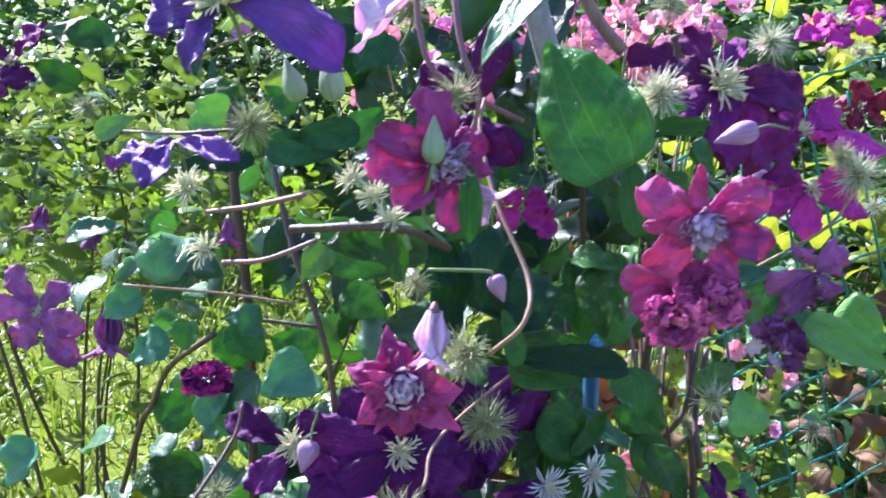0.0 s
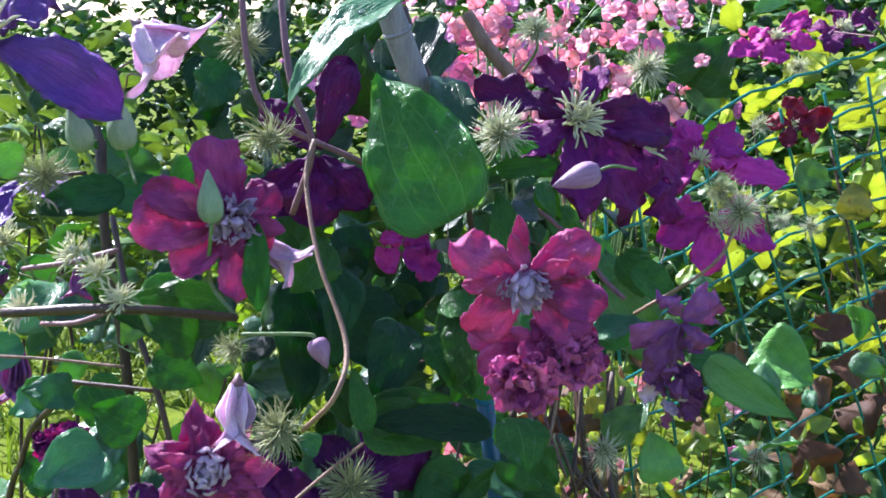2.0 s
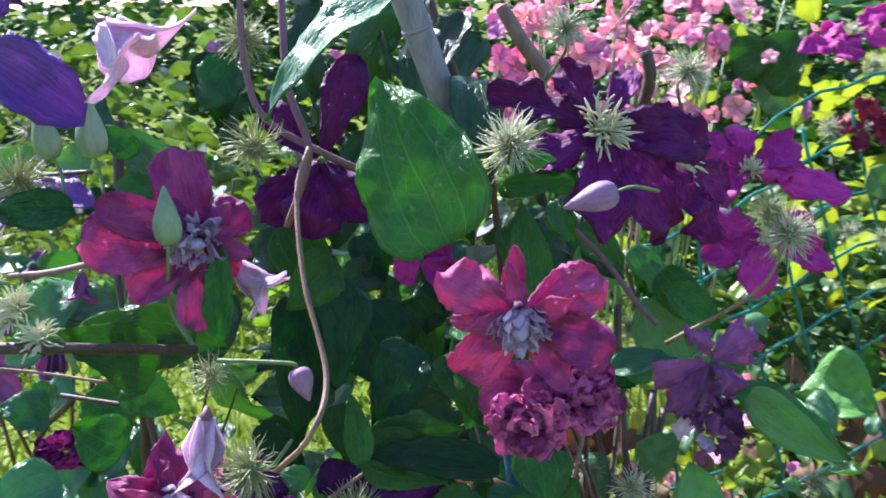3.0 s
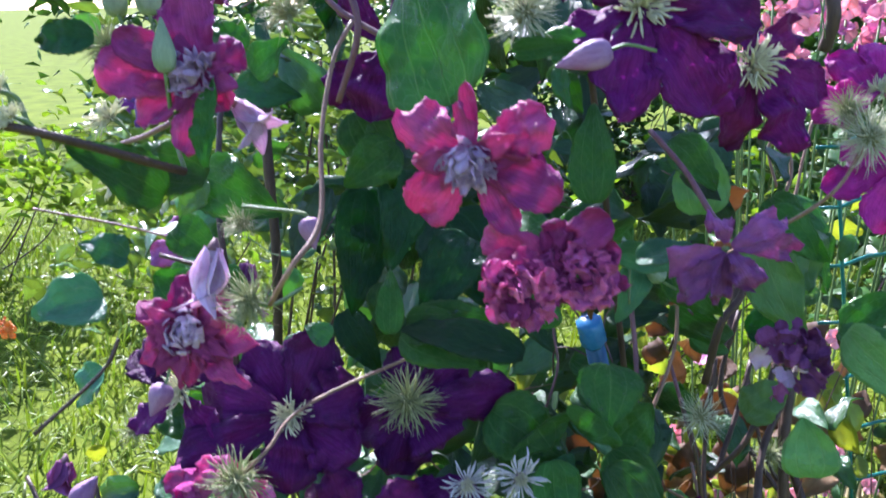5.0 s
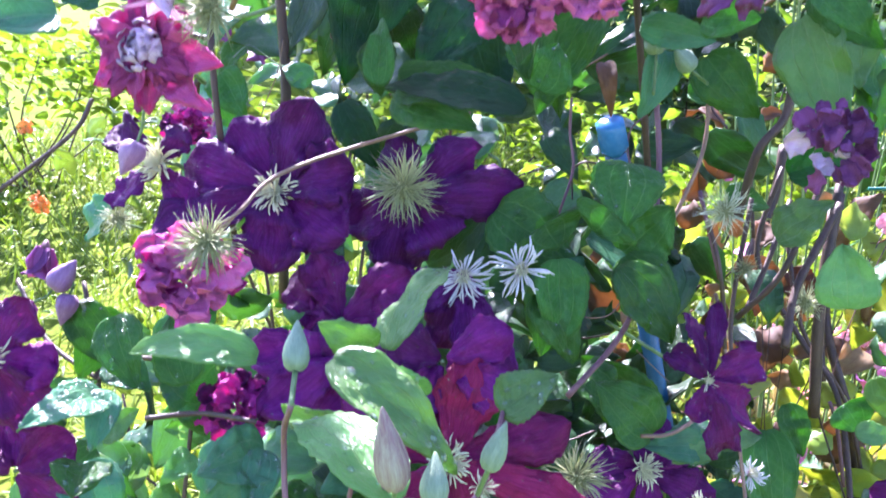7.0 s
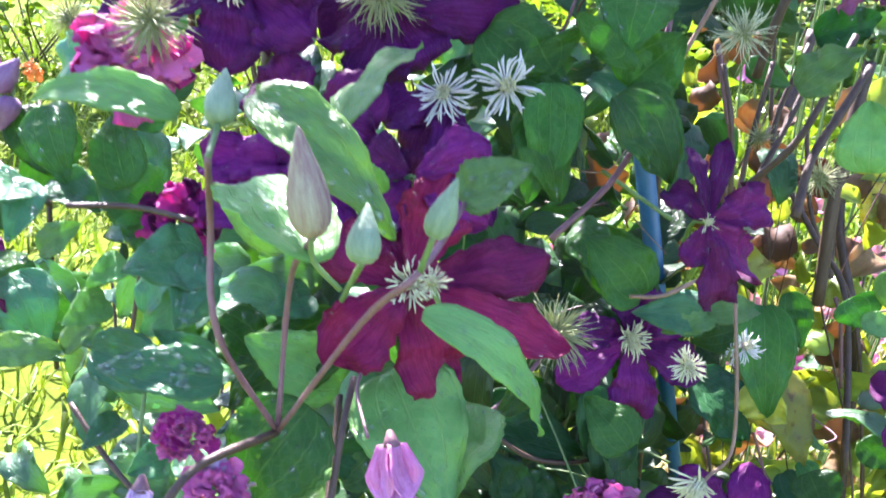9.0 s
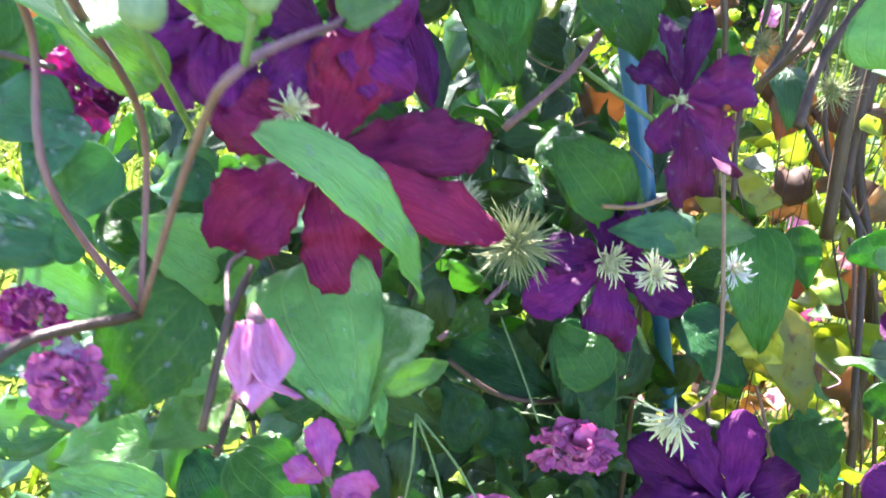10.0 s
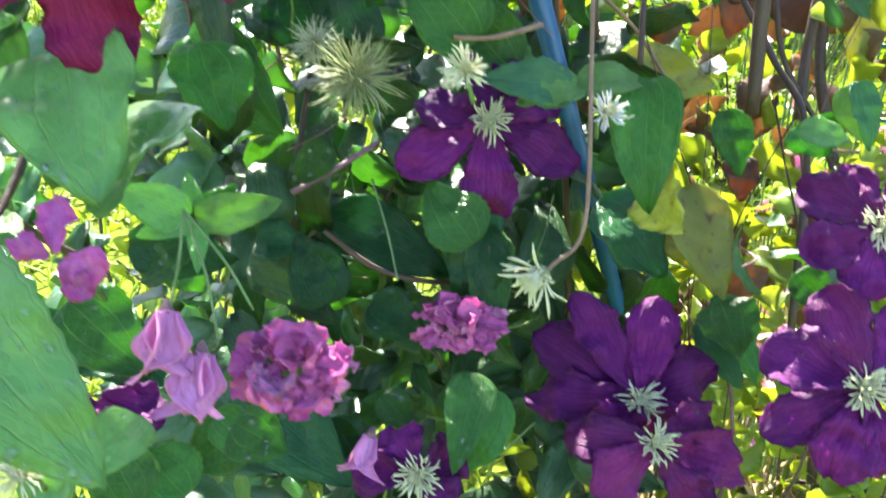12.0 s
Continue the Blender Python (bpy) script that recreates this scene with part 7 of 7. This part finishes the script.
stem([(-0.003, 0.381, 0.803), (0.003, 0.37, 0.785), (0.009, 0.361, 0.77)], 0.0009, "green")
stem([(0.093, 0.583, 0.72), (0.117, 0.566, 0.702), (0.135, 0.55, 0.691)], 0.0006, "green")
stem([(0.053, 0.44, 0.783), (0.066, 0.417, 0.762), (0.077, 0.393, 0.747)], 0.0016, "brown")
leaf((0.031, 0.383, 0.818), (0.019, 0.368, 0.84), 0.0171, (0.613, -0.518, 0.597), seed=360, tone="blue", curl=0.8, drops=8)
leaf((0.023, 0.39, 0.864), (0.037, 0.362, 0.849), 0.0194, (0.666, -0.562, 0.491), seed=361, tone="blue", curl=0.7, drops=10)
leaf((-0.015, 0.387, 0.852), (-0.014, 0.366, 0.849), 0.0136, (0.708, -0.505, 0.493), seed=362, tone="pale", curl=0.8)
leaf((0.062, 0.43, 0.799), (0.031, 0.404, 0.823), 0.0339, (0.5, -0.606, 0.619), seed=363, tone="pale", curl=0.6, drops=10)
leaf((0.057, 0.419, 0.773), (0.044, 0.373, 0.775), 0.0413, (0.495, -0.559, 0.665), seed=364, tone="pale", curl=0.6, drops=6)
leaf((0.062, 0.418, 0.751), (0.059, 0.379, 0.751), 0.0307, (0.467, -0.538, 0.702), seed=365, tone="pale", curl=0.6)
leaf((-0.016, 0.376, 0.839), (-0.015, 0.354, 0.837), 0.0158, (0.708, -0.474, 0.523), seed=366, tone="pale", curl=0.7)
leaf((0.009, 0.357, 0.802), (0.011, 0.336, 0.801), 0.0132, (0.652, -0.431, 0.624), seed=367, tone="blue", curl=0.8, drops=4)
leaf((0.041, 0.436, 0.832), (0.035, 0.414, 0.831), 0.017, (0.56, -0.628, 0.541), seed=368, tone="blue", curl=0.7, drops=5)
leaf((0.013, 0.374, 0.776), (0.012, 0.354, 0.778), 0.0163, (0.604, -0.448, 0.659), seed=369, tone="blue", curl=0.7, drops=4)
leaf((-0.041, 0.425, 0.855), (-0.051, 0.406, 0.879), 0.0327, (0.704, -0.547, 0.452), seed=370, tone="blue", curl=0.7, drops=8)
leaf((-0.043, 0.44, 0.893), (-0.049, 0.418, 0.9), 0.0138, (0.718, -0.591, 0.369), seed=371, tone="blue", curl=0.7)
leaf((0.077, 0.383, 0.887), (0.06, 0.361, 0.91), 0.0193, (0.604, -0.638, 0.478), seed=372, tone="pale", curl=0.9, drops=14)
leaf((0.095, 0.405, 0.901), (0.08, 0.386, 0.922), 0.0175, (0.547, -0.715, 0.434), seed=373, tone="pale", curl=0.9, drops=10)
leaf((0.082, 0.389, 0.925), (0.072, 0.37, 0.942), 0.0186, (0.62, -0.696, 0.362), seed=374, tone="pale", curl=0.9)
leaf((0.112, 0.457, 0.791), (0.12, 0.413, 0.767), 0.0424, (0.371, -0.674, 0.639), seed=375, tone="pale", curl=0.5, drops=10)
leaf((0.034, 0.399, 0.727), (0.018, 0.367, 0.733), 0.0352, (0.505, -0.467, 0.726), seed=376, tone="pale", curl=0.6)
leaf((0.151, 0.588, 0.7), (0.119, 0.593, 0.721), 0.0319, (0.194, -0.723, 0.663), seed=377, tone="mid", curl=0.6)
leaf((0.143, 0.595, 0.794), (0.109, 0.586, 0.825), 0.0406, (0.231, -0.815, 0.531), seed=378, tone="mid", curl=0.6)
leaf((0.11, 0.53, 0.678), (0.09, 0.532, 0.708), 0.0333, (0.277, -0.636, 0.72), seed=379, tone="dark", curl=0.6)
leaf((0.243, 0.692, 0.654), (0.263, 0.678, 0.634), 0.0344, (0.021, -0.763, 0.646), seed=380, tone="mid", curl=0.6)
leaf((0.198, 0.687, 0.71), (0.224, 0.671, 0.697), 0.0396, (0.095, -0.802, 0.589), seed=381, tone="yellow", curl=0.6)
leaf((-0.028, 0.367, 1.154), (-0.056, 0.365, 1.152), 0.0154, (0.371, -0.873, 0.316), seed=382, tone="dark", curl=0.8, fold=0.3)
leaf((-0.109, 0.451, 1.151), (-0.123, 0.444, 1.158), 0.0172, (0.457, -0.844, 0.281), seed=383, tone="pale", curl=0.7)
leaf((-0.003, 0.393, 1.097), (-0.05, 0.388, 1.101), 0.0263, (0.272, -0.855, 0.442), seed=384, tone="mid", curl=0.8)
leaf((-0.048, 0.422, 1.066), (-0.027, 0.425, 1.053), 0.0214, (0.338, -0.813, 0.474), seed=385, tone="mid", curl=0.6)
leaf((-0.094, 0.437, 1.042), (-0.109, 0.421, 1.052), 0.0203, (0.402, -0.772, 0.491), seed=386, tone="blue", curl=0.7)
leaf((-0.073, 0.458, 1.014), (-0.095, 0.455, 1.028), 0.0275, (0.342, -0.777, 0.529), seed=387, tone="mid", curl=0.6)
leaf((-0.057, 0.383, 1.042), (-0.074, 0.359, 1.04), 0.0277, (0.373, -0.754, 0.541), seed=388, tone="blue", curl=0.9, drops=5)
leaf((-0.039, 0.558, 1.186), (-0.059, 0.551, 1.162), 0.0298, (0.269, -0.942, 0.2), seed=389, tone="dark", curl=0.6)
leaf((0.088, 0.53, 1.047), (0.093, 0.505, 1.011), 0.0268, (0.028, -0.89, 0.456), seed=390, tone="mid", curl=0.6)
leaf((0.103, 0.479, 1.003), (0.036, 0.476, 1.008), 0.0225, (-0.001, -0.831, 0.556), seed=392, tone="dark", curl=0.6)
leaf((0.242, 0.598, 0.991), (0.283, 0.555, 0.973), 0.0301, (-0.218, -0.844, 0.49), seed=393, tone="pale", curl=0.7)
leaf((0.343, 0.816, 0.912), (0.382, 0.783, 0.893), 0.0646, (-0.265, -0.839, 0.476), seed=394, tone="pale", curl=0.7, fold=0.4)
leaf((0.194, 0.65, 1.049), (0.23, 0.633, 1.018), 0.0316, (-0.14, -0.908, 0.396), seed=395, tone="mid", curl=0.7)
leaf((0.163, 0.524, 1.039), (0.187, 0.52, 1.04), 0.0191, (-0.114, -0.875, 0.471), seed=396, tone="mid", curl=0.8)
leaf((0.107, 0.453, 1.144), (0.134, 0.452, 1.147), 0.0102, (-0.01, -0.95, 0.313), seed=397, tone="mid", curl=0.7, fold=0.4)
leaf((0.127, 0.451, 1.139), (0.133, 0.447, 1.123), 0.0087, (-0.059, -0.944, 0.325), seed=398, tone="blue", curl=0.7, fold=0.4)
leaf((0.354, 1.332, 1.128), (0.412, 1.32, 1.151), 0.058, (-0.189, -0.959, 0.212), seed=399, tone="mid", curl=0.6)
leaf((0.392, 1.321, 1.097), (0.44, 1.314, 1.173), 0.0911, (-0.217, -0.948, 0.234), seed=400, tone="mid", curl=0.6)
single_flower((0.188, 0.565, 1.132), (0.60, -0.72, 0.35), [(-105, 0.0440, 0.0250, 0), (-66, 0.0480, 0.0250, 0), (-22, 0.0430, 0.0250, 0), (35, 0.0360, 0.0240, 0), (95, 0.0300, 0.0220, 0), (-150, 0.0330, 0.0250, 0)], seed=340, stamen=0.016, count=60)

# inner leaves of the vine, and added ones overhead that shade it
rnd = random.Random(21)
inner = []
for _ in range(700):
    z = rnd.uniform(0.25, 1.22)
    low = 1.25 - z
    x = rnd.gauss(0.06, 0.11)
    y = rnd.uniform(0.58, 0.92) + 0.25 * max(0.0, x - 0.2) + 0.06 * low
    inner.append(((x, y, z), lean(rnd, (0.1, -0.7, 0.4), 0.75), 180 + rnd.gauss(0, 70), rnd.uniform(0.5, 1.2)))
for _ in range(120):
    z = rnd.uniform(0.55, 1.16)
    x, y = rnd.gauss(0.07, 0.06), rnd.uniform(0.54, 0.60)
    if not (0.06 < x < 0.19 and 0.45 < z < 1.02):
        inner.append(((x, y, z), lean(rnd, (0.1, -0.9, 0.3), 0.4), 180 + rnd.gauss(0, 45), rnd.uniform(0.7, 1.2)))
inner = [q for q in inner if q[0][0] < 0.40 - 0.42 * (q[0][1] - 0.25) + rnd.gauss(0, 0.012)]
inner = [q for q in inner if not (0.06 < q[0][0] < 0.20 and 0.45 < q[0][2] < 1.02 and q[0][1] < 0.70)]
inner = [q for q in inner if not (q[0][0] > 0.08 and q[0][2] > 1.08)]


def covers(p):
    """Whether a leaf at p would hang before a flower or seed head."""
    return any(abs(p[0] - c.x - 0.25 * (c.y - p[1])) < 0.05 and abs(p[2] - c.z) < 0.06 and p[1] < c.y + 0.035 for c in heads)


bpy.context.view_layer.update()
heads = [o.matrix_world.translation.copy() for o in bpy.data.objects if o.parent is None and "group" in o]
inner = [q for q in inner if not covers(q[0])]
# unseen leaves added above the view to keep sun off the vine's front
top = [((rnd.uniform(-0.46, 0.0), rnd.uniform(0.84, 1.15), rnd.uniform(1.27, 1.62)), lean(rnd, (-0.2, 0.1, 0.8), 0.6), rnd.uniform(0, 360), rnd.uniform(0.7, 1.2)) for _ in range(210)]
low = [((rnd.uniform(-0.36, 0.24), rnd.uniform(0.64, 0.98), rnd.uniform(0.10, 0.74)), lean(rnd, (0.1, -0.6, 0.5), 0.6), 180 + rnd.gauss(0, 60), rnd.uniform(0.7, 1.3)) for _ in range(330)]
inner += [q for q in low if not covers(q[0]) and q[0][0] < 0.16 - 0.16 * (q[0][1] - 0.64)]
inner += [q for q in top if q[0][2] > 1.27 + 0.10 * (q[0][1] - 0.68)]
scatter("inner_leaves", "", "", shaded_vine_leaf, templates(9, 0.060, 0.032, "ovate", 22, 0.9, 4, 7), inner, VINE)
wing_leaf = blade_material("vine_side_leaf", (0.045, 0.135, 0.055), (0.110, 0.245, 0.095), (0.16, 0.30, 0.13), (0.34, 0.66, 0.07), 0.24, 0.44, island=True, gloss=0.85, bump=0.6)
wing = [((rnd.uniform(-0.40, 0.02), rnd.uniform(0.62, 1.0), rnd.uniform(0.55, 1.08)), lean(rnd, (0.1, -0.5, 0.6), 0.55), 180 + rnd.gauss(0, 70), rnd.uniform(0.6, 1.25)) for _ in range(120)]
wing += [((rnd.uniform(-0.36, 0.03), rnd.uniform(0.52, 0.88), rnd.uniform(0.25, 0.78)), lean(rnd, (0.2, -0.6, 0.5), 0.55), 180 + rnd.gauss(0, 70), rnd.uniform(0.6, 1.3)) for _ in range(130)]
wing += [((rnd.uniform(-0.22, 0.02), rnd.uniform(0.42, 0.62), rnd.uniform(0.45, 0.78)), lean(rnd, (0.35, -0.6, 0.55), 0.45), 180 + rnd.gauss(0, 60), rnd.uniform(0.6, 1.1)) for _ in range(70)]
wing = [q for q in wing if not covers(q[0])]
scatter("side_leaves", "", "", wing_leaf, templates(7, 0.056, 0.036, "ovate", 62, 0.8, 4, 7), wing, VINE)

# bare stems that climb beside the vine
for k in range(22):
    x, y, top = rnd.uniform(0.14, 0.46), rnd.uniform(0.80, 1.05), rnd.uniform(0.55, 1.02)
    bend = [Vector((rnd.uniform(-0.03, 0.03), rnd.uniform(-0.03, 0.03), 0)) for _ in range(4)]
    line = glide([Vector((x, y, -0.02)), Vector((x, y, top * 0.35)) + bend[0], Vector((x, y, top * 0.7)) + bend[1] * 1.6, Vector((x, y, top)) + bend[2] * 2.4])
    size = rnd.choice((0.0008, 0.0012, 0.0016, 0.0024))
    part("stem", tube(line, [size * (1 - 0.5 * n / len(line)) for n in range(len(line))], 6), STEM[rnd.choice(("brown", "brown", "purple"))], VINE)

# loose leaves of the vine towards the fence
loose = [((rnd.uniform(0.20, 0.50), rnd.uniform(0.74, 0.93), rnd.uniform(0.35, 1.0)), lean(rnd, (0.0, -0.4, 0.6), 0.7), rnd.uniform(0, 360), rnd.uniform(0.5, 1.1)) for _ in range(64)]
loose = [q for q in loose if not covers(q[0])]
scatter("fence_side_leaves", "", "", wing_leaf, templates(7, 0.045, 0.028, "ovate", 63, 1.0, 4, 7), loose, VINE)

# thin petioles and tendrils that wind between the leaves
for k in range(110):
    z = rnd.uniform(0.55, 1.2)
    p = Vector((rnd.gauss(0.05, 0.11), rnd.uniform(0.55, 0.70) + 0.1 * (1.2 - z), z))
    if covers(p):
        continue
    way = lean(rnd, (0.0, -0.1, 0.5), 0.6).normalized() * rnd.uniform(0.03, 0.075)
    sag = Vector((rnd.uniform(-0.012, 0.012), rnd.uniform(-0.012, 0.006), rnd.uniform(-0.014, 0.014)))
    part("stem", tube(glide([p, p + way * 0.35 + sag, p + way * 0.7 + sag * rnd.uniform(-0.5, 1.2), p + way]), rnd.choice((0.0004, 0.0005, 0.0007, 0.0009)), 5), STEM[rnd.choice(("tan", "green", "purple", "brown"))], VINE)
